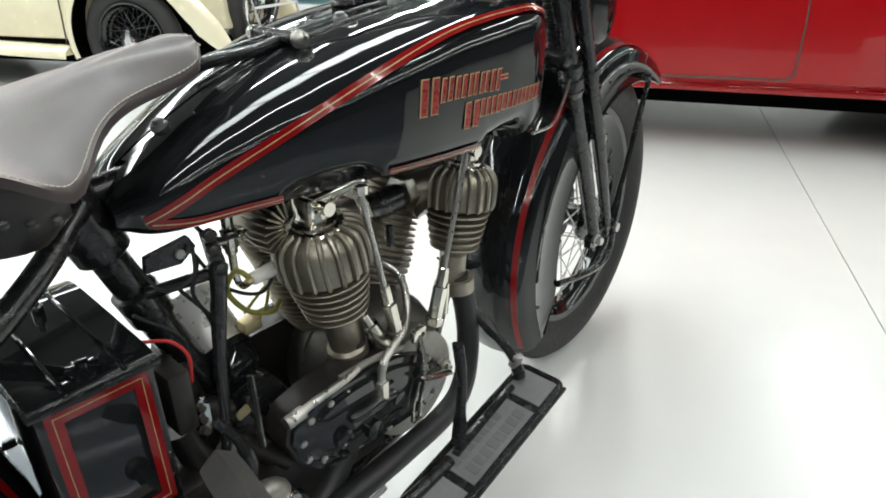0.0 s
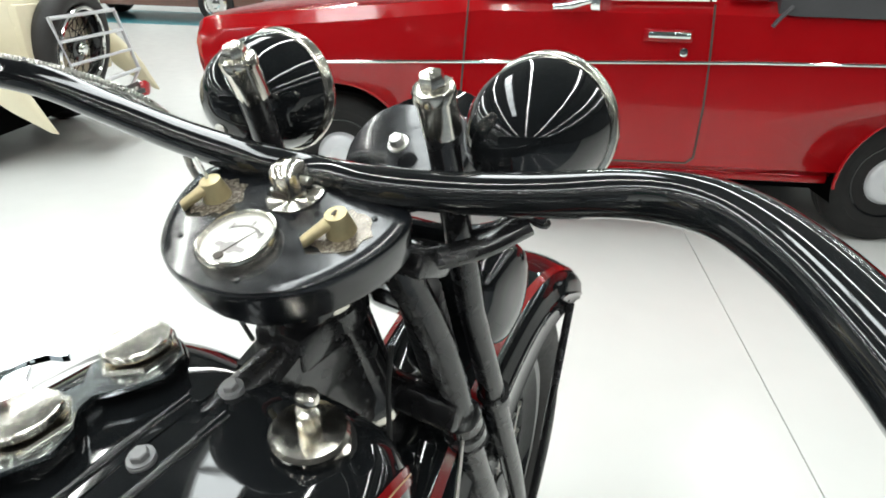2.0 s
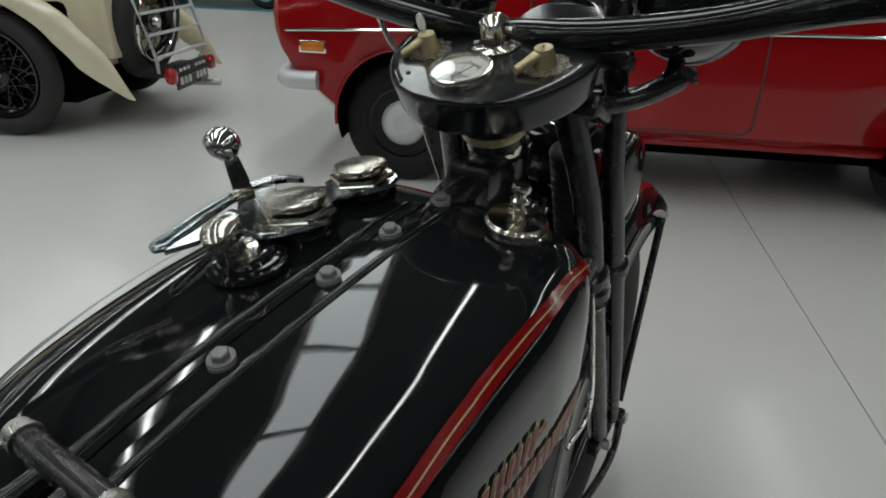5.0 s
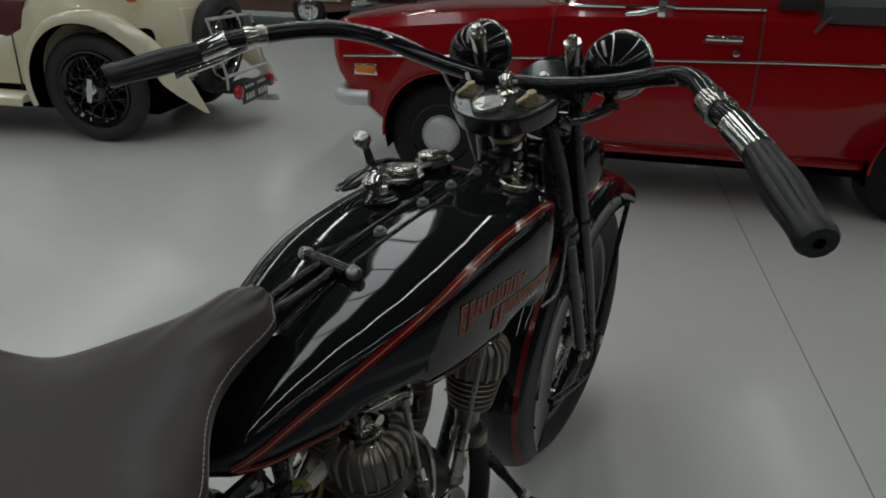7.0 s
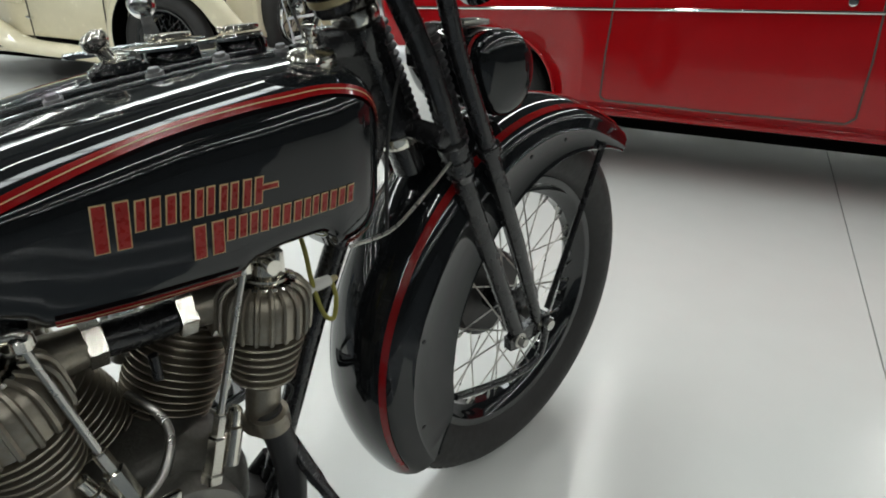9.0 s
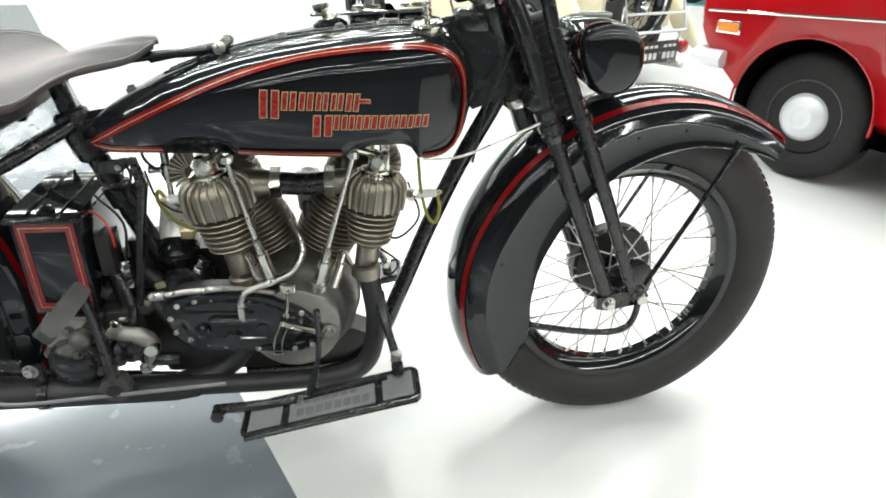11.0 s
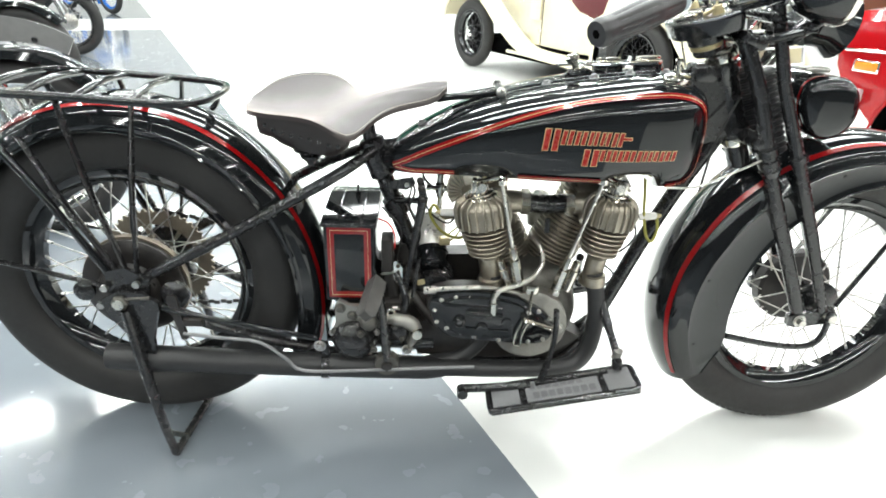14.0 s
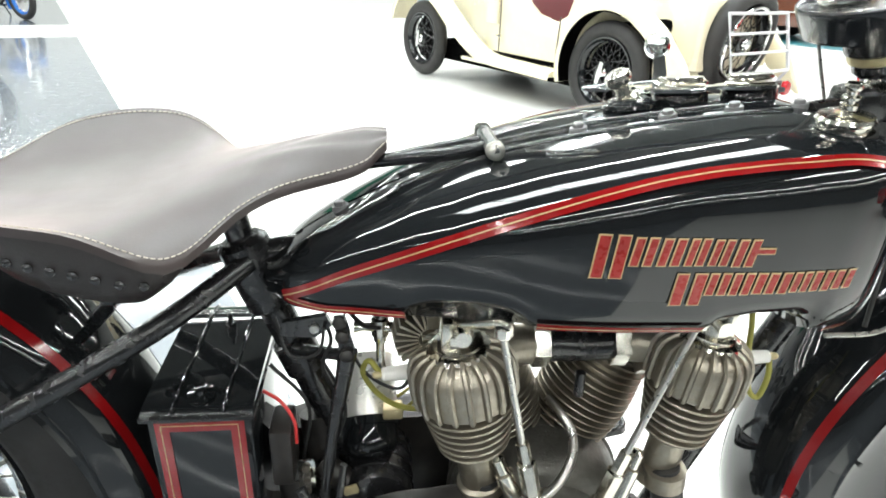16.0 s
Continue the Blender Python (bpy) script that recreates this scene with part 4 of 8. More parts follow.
part("tank_bracket", box((1.155, 0, 0.835), (0.06, 0.05, 0.035), bevel=0.008), SATIN, FRAME)

# ---- front fork ----
FORK = part("front_fork", tube(bmesh.new(), glide([(1.184, -0.062, 0.915), (1.237, -0.078, 0.805), (1.281, -0.085, 0.683), (1.322, -0.087, 0.587), (1.366, -0.088, 0.492), (1.432, -0.088, 0.348)], 3), 0.0150, 14), SATIN, BIKE, "black girder springer fork")
part("fork_leg", tube(bmesh.new(), glide([(1.184, 0.062, 0.915), (1.237, 0.078, 0.805), (1.281, 0.085, 0.683), (1.322, 0.087, 0.587), (1.366, 0.088, 0.492), (1.432, 0.088, 0.348)], 3), 0.0150, 14), SATIN, FORK)
for sgn in (-1, 1):
    axis = Vector((1.368 - 1.239, 0, 0.501 - 0.805)).normalized()
    part("fork_collar", turned([(0.0155, -0.03), (0.021, -0.026), (0.021, -0.012), (0.0185, -0.010), (0.0185, -0.004), (0.022, -0.002), (0.022, 0.010), (0.0185, 0.012), (0.0185, 0.018), (0.021, 0.020), (0.0155, 0.034)], (1.281, sgn * 0.085, 0.683), axis, 20), SATIN, FORK)
    part("spring_leg", tube(bmesh.new(), [(1.204, -0.089, 1.016) if sgn < 0 else (1.204, 0.088, 1.018), (1.270, sgn * 0.091, 0.828), (1.335, sgn * 0.092, 0.688), (1.412, sgn * 0.093, 0.52), (1.484, sgn * 0.094, 0.350)], [0.0118, 0.0118, 0.0135, 0.0135, 0.010], 14), SATIN, FORK)
    up = Vector((1.178 - 1.263, 0, 1.02 - 0.828)).normalized()
    part("leg_collar", turned([(0.0145, -0.008), (0.018, -0.006), (0.018, 0.006), (0.0145, 0.008)], (1.335, sgn * 0.092, 0.690), up, 18), SATIN, FORK)
    CAP_AT = (1.204, -0.089, 1.018) if sgn < 0 else (1.204, 0.088, 1.020)
    cap = part("spring_cap", turned([(0.0122, -0.022), (0.0138, -0.021), (0.0138, 0.006), (0.0150, 0.007), (0.0150, 0.013), (0.0138, 0.015), (0.009, 0.016), (0, 0.016)], CAP_AT, up, 24), NICKEL, FORK, "nickel-plated spring cap with hexagon nut")
    part("cap_nut", turned([(0, 0.015), (0.0095, 0.015), (0.0095, 0.021), (0.008, 0.024), (0.004, 0.024), (0, 0.026)], CAP_AT, up, 6), NICKEL, cap)
    part("rocker", slab(bmesh.new(), [(-0.022, -0.016), (0.0, -0.022), (0.07, -0.016), (0.085, 0.0), (0.075, 0.018), (0.0, 0.012), (-0.022, 0.008)], (1.437, sgn * 0.088 + 0.008, 0.330), (1, 0, 0.1), (-0.1, 0, 1), 0.016), SATIN, FORK)
    for nx, nz in ((1.440, 0.325), (1.500, 0.336)):
        part("rocker_nut", bolt_shape((nx, sgn * 0.094, nz), (0, sgn, 0), 0.0095, 0.016), STEEL, FORK, "bright steel nut")
    # springs between the fork pairs
    axis = (Vector((1.302, 0, 0.70)) - Vector((1.235, 0, 0.86)))
    base = Vector((1.245, sgn * 0.05, 0.85))
    x1, y1, z1 = basis(axis)
    boot = []
    for k in range(15):
        h = axis.length * k / 15
        boot += [(0.0155, h), (0.0205, h + axis.length * 0.020), (0.0210, h + axis.length * 0.034), (0.0155, h + axis.length * 0.055)]
    part("fork_spring", turned(boot, base, axis, 24), GRIP, FORK, "black ribbed spring cover")
part("lower_crown", box((1.262, 0, 0.715), (0.045, 0.19, 0.030), Matrix.Rotation(radians(22), 3, "Y"), 0.008), SATIN, FORK)
part("upper_crown", box((1.193, 0, 0.905), (0.050, 0.20, 0.020), Matrix.Rotation(radians(22), 3, "Y"), 0.006), SATIN, FORK)
part("spring_yoke", box((1.222, 0, 0.945), (0.030, 0.215, 0.016), Matrix.Rotation(radians(22), 3, "Y"), 0.005), SATIN, FORK)
for sgn in (-1, 1):
    part("mudguard_stay", tube(bmesh.new(), [(1.503, sgn * 0.100, 0.362), (1.645, sgn * 0.092, 0.640)], 0.0062, 8, flat=0.55), SATIN, FENDER)
part("brake_anchor", tube(bmesh.new(), glide([(1.497, -0.104, 0.355), (1.494, -0.106, 0.300), (1.478, -0.106, 0.272), (1.44, -0.106, 0.264), (1.37, -0.104, 0.270), (1.284, -0.098, 0.284)], 4), 0.0068, 10), SATIN, FORK)
part("front_axle", bar((1.5, -0.115, 0.340), (1.5, 0.115, 0.340), 0.010, 12), STEEL, FORK)
# front wheel and mudguard steered a little to the left
head = Vector((1.19, 0, 0.905))
steer = Matrix.Translation(head) @ Matrix.Rotation(radians(3), 4, Vector((-math.sin(radians(22)), 0, math.cos(radians(22))))) @ Matrix.Translation(-head)
for ob in (FRONT_WHEEL, FENDER):
    ob.matrix_basis = steer @ ob.matrix_basis
part("brake_cable", tube(bmesh.new(), glide([(1.06, -0.152, 0.645), (1.12, -0.150, 0.648), (1.20, -0.12, 0.668), (1.27, -0.09, 0.688)], 5), 0.0022, 8), STEEL, BIKE)
part("control_cable", tube(bmesh.new(), glide([(1.15, -0.10, 0.62), (1.17, -0.075, 0.70), (1.20, -0.05, 0.76), (1.22, -0.04, 0.80)], 5), 0.0024, 8), WIRE_BLACK, BIKE)

# round tool drum ahead of the fork
bm = bmesh.new()
out = [(-0.062, 0.040), (-0.050, 0.052), (-0.020, 0.060), (0.020, 0.058), (0.050, 0.040), (0.064, 0.008), (0.060, -0.026), (0.040, -0.052), (0.005, -0.062), (-0.030, -0.050), (-0.055, -0.015), (-0.064, 0.015)]
ring2 = glide([(a, 0, b) for a, b in out + out[:1]], 4)[:-1]
rings = []
for y, g in ((-0.090, 0.25), (-0.0885, 0.52), (-0.0855, 0.74), (-0.081, 0.88), (-0.074, 0.945), (-0.066, 0.965), (0.066, 0.965), (0.074, 0.945), (0.081, 0.88), (0.0855, 0.74), (0.0885, 0.52), (0.090, 0.25)):
    rings.append([Vector((1.378 + q.x * 0.92 * g, y, 0.785 + q.z * g)) for q in ring2])
skin(bm, rings)
DRUM = part("tool_drum", bm, GLOSS, BIKE, "black round tool box with a red line", angle=50)
for y in (-0.060,):
    bm = bmesh.new()
    pts = [Vector((1.378 + q.x * 0.92 * 0.965, y, 0.785 + q.z * 0.965)) for q in ring2 + ring2[:1]]
    ribbon(bm, pts, [(p - Vector((1.372, y, 0.785))).normalized() for p in pts], 0.006, 0.0015)
    part("red_line", bm, RED, DRUM)
part("drum_latch", box((1.36, -0.02, 0.850), (0.05, 0.03, 0.008), bevel=0.003), STEEL, DRUM)
part("drum_bracket", box((1.315, 0, 0.80), (0.06, 0.06, 0.02), bevel=0.004), SATIN, DRUM)

# ---- lamps ----
LAMP = None
for sgn in (-1, 1):
    c = Vector((1.280, -0.132, 0.992)) if sgn < 0 else Vector((1.263, 0.122, 0.991))
    face = (1, sgn * 0.03, -0.02)
    shell_prof = [(0.0, -0.0500), (0.009, -0.0495), (0.019, -0.0465), (0.029, -0.0410), (0.038, -0.0325), (0.0450, -0.0215), (0.0495, -0.0085), (0.0515, 0.0040), (0.0520, 0.0160), (0.0495, 0.0160)]
    shell_prof = [(r * 1.02, h * (1.30 if h < 0 else 1.05)) for r, h in shell_prof]
    shell = part("spot_lamp", turned(shell_prof, c, face, 40), GLOSS, BIKE, "black enamelled bowl of a spot lamp", angle=60)
    part("lamp_rim", turned([(0.0530, 0.014), (0.0560, 0.016), (0.0566, 0.021), (0.0545, 0.027), (0.0490, 0.029), (0.0490, 0.014)], c, face, 40), NICKEL, shell, "nickel-plated rim")
    part("lamp_glass", turned([(0.0, 0.036), (0.025, 0.033), (0.0492, 0.026), (0.0492, 0.023), (0.025, 0.029), (0.0, 0.032)], c, face, 32), GLASS, shell)
    part("reflector", turned([(0.0485, 0.016), (0.038, -0.017), (0.017, -0.038), (0.0, -0.042), (0.017, -0.040), (0.039, -0.019), (0.0490, 0.014)], c, face, 28), HUBCAP, shell)
    part("lamp_screw", turned([(0.006, 0), (0.0055, 0.003), (0, 0.004)], c + Vector((-0.058, 0, -0.0205)), (-0.9, 0, -0.42), 14), STEEL, shell)
    part("lamp_bracket", tube(bmesh.new(), glide([tuple(c + Vector((0, 0, -0.047))), (1.256, sgn * 0.13, 0.925), (1.255, sgn * 0.09, 0.905), (1.235, sgn * 0.03, 0.905)], 4), 0.0085, 10), GLOSS, shell)
bm = turned([(0.0, 0.005), (0.02, 0.0048), (0.048, 0.003), (0.060, 0.0), (0.063, -0.004), (0.063, -0.014), (0.0, -0.018)], (1.315, 0.008, 0.946), (-0.62, 0, 0.78), 36)
HORN = part("horn", bm, PANEL_BLACK, BIKE, "black disc-shaped horn body with a steel bolt")
part("horn_bolt", bolt_shape((1.298, 0.004, 0.955), (-0.62, 0, 0.78), 0.0070, 0.010), STEEL, HORN)
part("horn_bracket", box((1.290, 0, 0.925), (0.06, 0.06, 0.02), bevel=0.004), SATIN, HORN)
part("horn_trumpet", turned([(0.05, 0), (0.045, 0.03), (0.06, 0.06), (0.058, 0.06), (0.04, 0.03)], (1.345, 0.01, 0.938), (1, 0, -0.2), 24), GLOSS, HORN)

# ---- handlebar ----
half_bar = [(1.178, 0.0, 0.962), (1.172, -0.05, 0.965), (1.170, -0.11, 0.972), (1.168, -0.18, 0.985), (1.158, -0.235, 1.000), (1.130, -0.275, 1.010), (1.085, -0.306, 1.014), (1.03, -0.334, 1.012), (0.975, -0.360, 1.005), (0.941, -0.387, 0.998), (0.920, -0.417, 0.981)]
BAR_TURN = radians(9)


def bar_side(sgn, x, y, z):
    """A place on the handlebar; the bar is turned a little towards the left."""
    if sgn < 0:
        return Vector((x, -y, z))
    dx = x - 1.19
    return Vector((1.19 + math.cos(BAR_TURN) * dx - math.sin(BAR_TURN) * y, math.sin(BAR_TURN) * dx + math.cos(BAR_TURN) * y, z + 0.044 * y))


line = glide([bar_side(1, x, -y, z) for x, y, z in half_bar[:0:-1]] + half_bar, 6)
HANDLE = part("handlebar", tube(bmesh.new(), line, 0.0135, 16), GLOSS, BIKE, "wide black enamelled handlebar with rubber grips")
for sgn in (-1, 1):
    p0, p1 = bar_side(sgn, 0.920, 0.417, 0.981), bar_side(sgn, 0.802, 0.493, 0.945)
    sleeve = (p0 - bar_side(sgn, 0.941, 0.387, 0.998)).normalized()
    way = (p1 - p0).normalized()
    L = (p1 - p0).length
    part("collar", turned([(0.0130, -0.044), (0.0148, -0.043), (0.0158, -0.039), (0.0160, 0.004), (0.013, 0.006)], p0, sleeve, 28), CHROME, HANDLE, "chromed control sleeve")
    bm = bmesh.new()
    x1, y1, z1 = basis(way)
    rings = []
    for k in range(34):
        s = k / 33
        r = lerp([(0, 0.0152), (0.05, 0.0160), (0.20, 0.0172), (0.36, 0.0188), (0.46, 0.0191), (0.58, 0.0183), (0.74, 0.0167), (0.84, 0.0164), (0.91, 0.0170), (0.95, 0.0172), (0.985, 0.0164), (1.0, 0.0146)], s)
        ridge = 0.0013 if 0.06 < s < 0.30 or 0.36 < s < 0.84 else 0.0004
        rings.append([p0 + way * (0.006 + s * (L - 0.006)) + (x1 * math.cos(a) + y1 * math.sin(a)) * (r - ridge * (1 if j % 4 == 0 else 0)) for j, a in ((j, math.tau * j / 40) for j in range(40))])
    skin(bm, rings)
    grip = part("grip", bm, GRIP, HANDLE, "black ribbed rubber grip")
    # flat near-black disc paints the shaded hole in the grip's end
    part("grip_end", turned([(0.0, -0.001), (0.0055, -0.001), (0.0055, 0.0006), (0.0, 0.0006)], p1, way, 6), WELL, grip)
    q = bar_side(sgn, 0.974, 0.360, 1.005)
    clamp = part("lever_clamp", turned([(0.0136, -0.019), (0.0160, -0.017), (0.0168, -0.004), (0.0152, -0.002), (0.0152, 0.004), (0.0172, 0.006), (0.0172, 0.015), (0.0136, 0.017)], q, (bar_side(sgn, 0.941, 0.387, 0.998) - q).normalized(), 24), NICKEL, HANDLE, "nickel-plated lever clamp")
    part("clamp_screw", turned([(0.003, 0), (0.003, 0.003), (0.0042, 0.0035), (0.0042, 0.006), (0, 0.0065)], q + Vector((0.0, 0, 0.0145)), (0.1, 0, 1), 10), NICKEL, clamp)
    part("clamp_screw", turned([(0.003, 0), (0.003, 0.003), (0.0042, 0.0035), (0.0042, 0.007), (0, 0.0075)], q + way * 0.010 + Vector((0.0, sgn * 0.012, 0.006)), (0.1, sgn * 0.8, 0.6), 10), NICKEL, clamp)
    if sgn > 0:
        part("lever", tube(bmesh.new(), glide([tuple(q + Vector((0.02, 0.02, -0.01))), tuple(bar_side(1, 0.93, 0.415, 0.962)), tuple(bar_side(1, 0.885, 0.445, 0.945))], 4), [0.006] * 8 + [0.009], 10), CHROME, clamp)
    # wound cable along the bar
    if sgn > 0:
        path = glide([tuple(bar_side(1, 1.03, 0.345, 1.022)), tuple(bar_side(1, 1.10, 0.30, 1.026)), tuple(bar_side(1, 1.165, 0.225, 1.010)), (1.180, 0.165, 0.985), (1.168, 0.115, 0.938), (1.180, 0.070, 0.905)], 8)
        bm = bmesh.new()
        dense = glide(path, 8)
        tube(bm, dense, [0.0032 if k % 2 else 0.0024 for k in range(len(dense))], 8)
        part("wound_cable", bm, STEEL, HANDLE, "spiral-wound steel control cable")
part("riser", tube(bmesh.new(), glide([(1.188, -0.070, 0.905), (1.205, -0.095, 0.907), (1.225, -0.120, 0.915), (1.250, -0.142, 0.928)], 5), 0.0135, 12, flat=0.6), SATIN, HANDLE)
part("riser", tube(bmesh.new(), glide([(1.188, 0.070, 0.905), (1.205, 0.095, 0.907), (1.225, 0.120, 0.915), (1.250, 0.142, 0.928)], 5), 0.0135, 12, flat=0.6), SATIN, HANDLE)
for sgn in (-1, 1):
    part("riser_bolt", bolt_shape((1.258, sgn * 0.148, 0.930), (0, sgn * 0.4, 1), 0.007, 0.010), SATIN, HANDLE)

# ---- instrument panel ----
U = Vector((1, 0, 0.36)).normalized()
N = Vector((-0.36, 0, 1)).normalized()
PC = Vector((1.121, -0.007, 0.940))
panel_at = lambda a, b, h=0.0: PC + U * a + Vector((0, 1, 0)) * b + N * h
outline = [(-0.060, 0.000), (-0.056, 0.030), (-0.040, 0.058), (-0.012, 0.080), (0.018, 0.091), (0.040, 0.089), (0.050, 0.070), (0.053, 0.030), (0.053, -0.030), (0.050, -0.070), (0.040, -0.089), (0.018, -0.091), (-0.012, -0.080), (-0.040, -0.058), (-0.056, -0.030)]
shape = [(q.x, q.y) for q in glide([(a, b, 0) for a, b in outline + outline[:1]], 4)[:-1]]
rings = []
for g, h in ((0.90, -0.030), (0.95, -0.030), (0.975, -0.026), (1.02, -0.006), (1.03, -0.002), (1.025, 0.001), (1.0, 0.003), (0.9, 0.003)):
    rings.append([panel_at(a * g, b * g, h) for a, b in shape])
bm = bmesh.new()
skin(bm, rings)
PANEL = part("instrument_panel", bm, PANEL_BLACK, BIKE, "black instrument panel with gauge and brass switches", angle=50)
part("panel_post", turned([(0.022, -0.075), (0.026, -0.07), (0.026, -0.055), (0.032, -0.050), (0.034, -0.036), (0.030, -0.034)], panel_at(0.0, -0.01), N, 24), SATIN, PANEL)
part("panel_ring", turned([(0.026, -0.062), (0.029, -0.060), (0.030, -0.056), (0.029, -0.052), (0.026, -0.050)], panel_at(0.0, -0.01), N, 28), BRASS, PANEL, "tarnished brass ring")
G0 = panel_at(-0.022, 0.002)
GAUGE = part("ammeter", turned([(0.0, 0.002), (0.024, 0.002), (0.0268, 0.003), (0.0278, 0.0085), (0.0266, 0.0108), (0.0248, 0.0112), (0.0238, 0.0065), (0.0, 0.0060)], G0, N, 40), NICKEL, PANEL, "round gauge with white face and nickel bezel")
part("dial", turned([(0, 0.0063), (0.0238, 0.0063), (0.0238, 0.0070), (0, 0.0070)], G0, N, 40), DIAL, GAUGE)
part("glass", turned([(0, 0.0096), (0.0242, 0.0092), (0.0242, 0.0087), (0, 0.0090)], G0, N, 32), GLASS, GAUGE).visible_shadow = False
gx, gy = U, Vector((0, 1, 0))
bm = bmesh.new()
for k in range(21):
    a = radians(-52 + 104 * k / 20)
    d = gx * math.cos(a) + gy * math.sin(a)
    r0 = 0.0165 if k % 5 else 0.0150
    p, q = G0 + d * r0 - gx * 0.004 + N * 0.0072, G0 + d * 0.0185 - gx * 0.004 + N * 0.0072
    tube(bm, [p, q], 0.00022, 4)
tube(bm, [G0 - gx * 0.004 + (gx * math.cos(radians(-52 + 104 * k / 20)) + gy * math.sin(radians(-52 + 104 * k / 20))) * 0.0165 + N * 0.0072 for k in range(21)], 0.0002, 4)
part("scale", bm, INK, GAUGE)
part("needle", tube(bmesh.new(), [G0 - gx * 0.013 + gy * 0.001 + N * 0.0076, G0 + gx * 0.010 - gy * 0.007 + N * 0.0076], [0.0005, 0.0003], 4), INK, GAUGE)
part("needle_hub", turned([(0.0034, 0.0070), (0.0034, 0.0080), (0, 0.0082)], G0 - gx * 0.0165 + gy * 0.001, N, 14), INK, GAUGE)
part("dial_mark", slab(bmesh.new(), rounded(0.0042, 0.0240, 0.0008), G0 - gx * 0.0075 + N * 0.0071, gx, gy, 0.0002), DIAL_GREY, GAUGE)
part("dial_mark", slab(bmesh.new(), [(0.0022, -0.0045), (0.0050, -0.0030), (0.0050, 0.0030), (0.0022, 0.0045)], G0 - gx * 0.0075 + N * 0.0071, gx, gy, 0.0002), DIAL_GREY, GAUGE)
part("dial_mark", slab(bmesh.new(), [(-0.0050, -0.0045), (-0.0022, -0.0060), (-0.0022, 0.0060), (-0.0050, 0.0045)], G0 - gx * 0.0075 + N * 0.0071, gx, gy, 0.0002), DIAL_GREY, GAUGE)
for word, along, across in (("5", 0.0085, 0.0130), ("0", 0.0150, 0.0), ("5", 0.0085, -0.0130)):
    cu = bpy.data.curves.new("dial_figure", "FONT")
    cu.body, cu.size, cu.extrude, cu.align_x = word, 0.0050, 0.0001, "CENTER"
    tmp = new("dial_figure", cu)
    me = bpy.data.meshes.new_from_object(tmp.evaluated_get(bpy.context.evaluated_depsgraph_get()))
    bpy.data.objects.remove(tmp)
    me.materials.append(INK)
    o = new("dial_figure", me)
    o.parent = GAUGE
    at = G0 + gx * along + gy * across + N * 0.0072
    o.matrix_basis = Matrix.Translation(at) @ Matrix((-gy, gx, N)).transposed().to_4x4()
for b, key in ((0.056, True), (-0.056, False)):
    at = panel_at(0.012, b)
    sw = part("switch", turned([(0.0, 0.003), (0.0105, 0.003), (0.0090, 0.010), (0.0078, 0.015), (0.0074, 0.018), (0.0, 0.019)], at, N, 22), BRASS, PANEL, "brass lever switch")
    way = -U * 0.75 + Vector((0, 1, 0)) * (0.55 if b > 0 else 0.6)
    bm = bmesh.new()
    rings = []
    side = way.cross(N).normalized()
    for f, wide, high in ((-0.30, 0.0030, 0.016), (0.0, 0.0078, 0.0175), (0.35, 0.0066, 0.0150), (0.7, 0.0048, 0.0110), (1.0, 0.0052, 0.0078), (1.12, 0.0034, 0.0066)):
        p = at + way * 0.024 * f + N * high * 0.82
        rings.append([p + side * wide * 0.85 * math.cos(t) + N * 0.0042 * math.sin(t) for t in (math.tau * k / 12 for k in range(12))])
    skin(bm, rings)
    part("switch_lever", bm, BRASS, sw)
    bm = bmesh.new()
    wob = [(0.0205 * (1 + 0.12 * math.sin(3.1 * k + b * 40)) * math.cos(math.tau * k / 22), 0.0205 * (1 + 0.12 * math.sin(2.3 * k)) * math.sin(math.tau * k / 22)) for k in range(22)]
    slab(bm, wob, at + N * 0.0028, gx, gy, 0.0006)
    part("worn_patch", bm, PATCH, sw, "paint worn to brown metal")
    if key:
        bm = slab(bmesh.new(), [(0.0065 * math.cos(t), 0.0085 * math.sin(t) + 0.006) for t in (math.tau * k / 16 for k in range(16))], at + N * 0.021 + gy * 0.004, gy * 0.8 + U * 0.3, N, 0.0012)
        slab(bm, rounded(0.0045, 0.010, 0.001), at + N * 0.019 + gy * 0.004, gy * 0.8 + U * 0.3, N, 0.0012)
        part("key", bm, STEEL, sw, "flat steel ignition key")
    else:
        part("key_slot", box(at + N * 0.0192, (0.0085, 0.0018, 0.0008), Matrix.Rotation(radians(20), 3, "Z")), INK, sw)
DL = panel_at(0.034, 0.0)
DASH = part("dash_lamp", turned([(0.0, 0.003), (0.021, 0.003), (0.0215, 0.0045), (0.015, 0.0065), (0.0135, 0.008), (0.0135, 0.020), (0.0125, 0.0255), (0.0085, 0.029), (0.0, 0.030)], DL, N, 30), NICKEL, PANEL, "nickel-plated hooded dash lamp")
part("lamp_slot", slab(bmesh.new(), rounded(0.013, 0.005, 0.002), DL - U * 0.0136 + N * 0.012, (0, 1, 0), N, -0.0012), INK, DASH)
for s in (-1, 1):
    part("flange_screw", turned([(0.0026, 0.004), (0.0024, 0.0062), (0, 0.0066)], DL + Vector((0, s * 0.0175, 0)) - U * 0.003, N, 10), STEEL, DASH)
part("side_screw", turned([(0.003, 0), (0.003, 0.005), (0, 0.006)], DL + N * 0.018 + Vector((0, -0.013, 0)), (0, -1, 0), 10), STEEL, DASH)
for a, b in ((-0.03, 0.05), (-0.048, -0.02), (0.03, -0.07)):
    part("panel_screw", turned([(0.0022, 0.002), (0.002, 0.004), (0, 0.0043)], panel_at(a, b), N, 10), SATIN, PANEL)
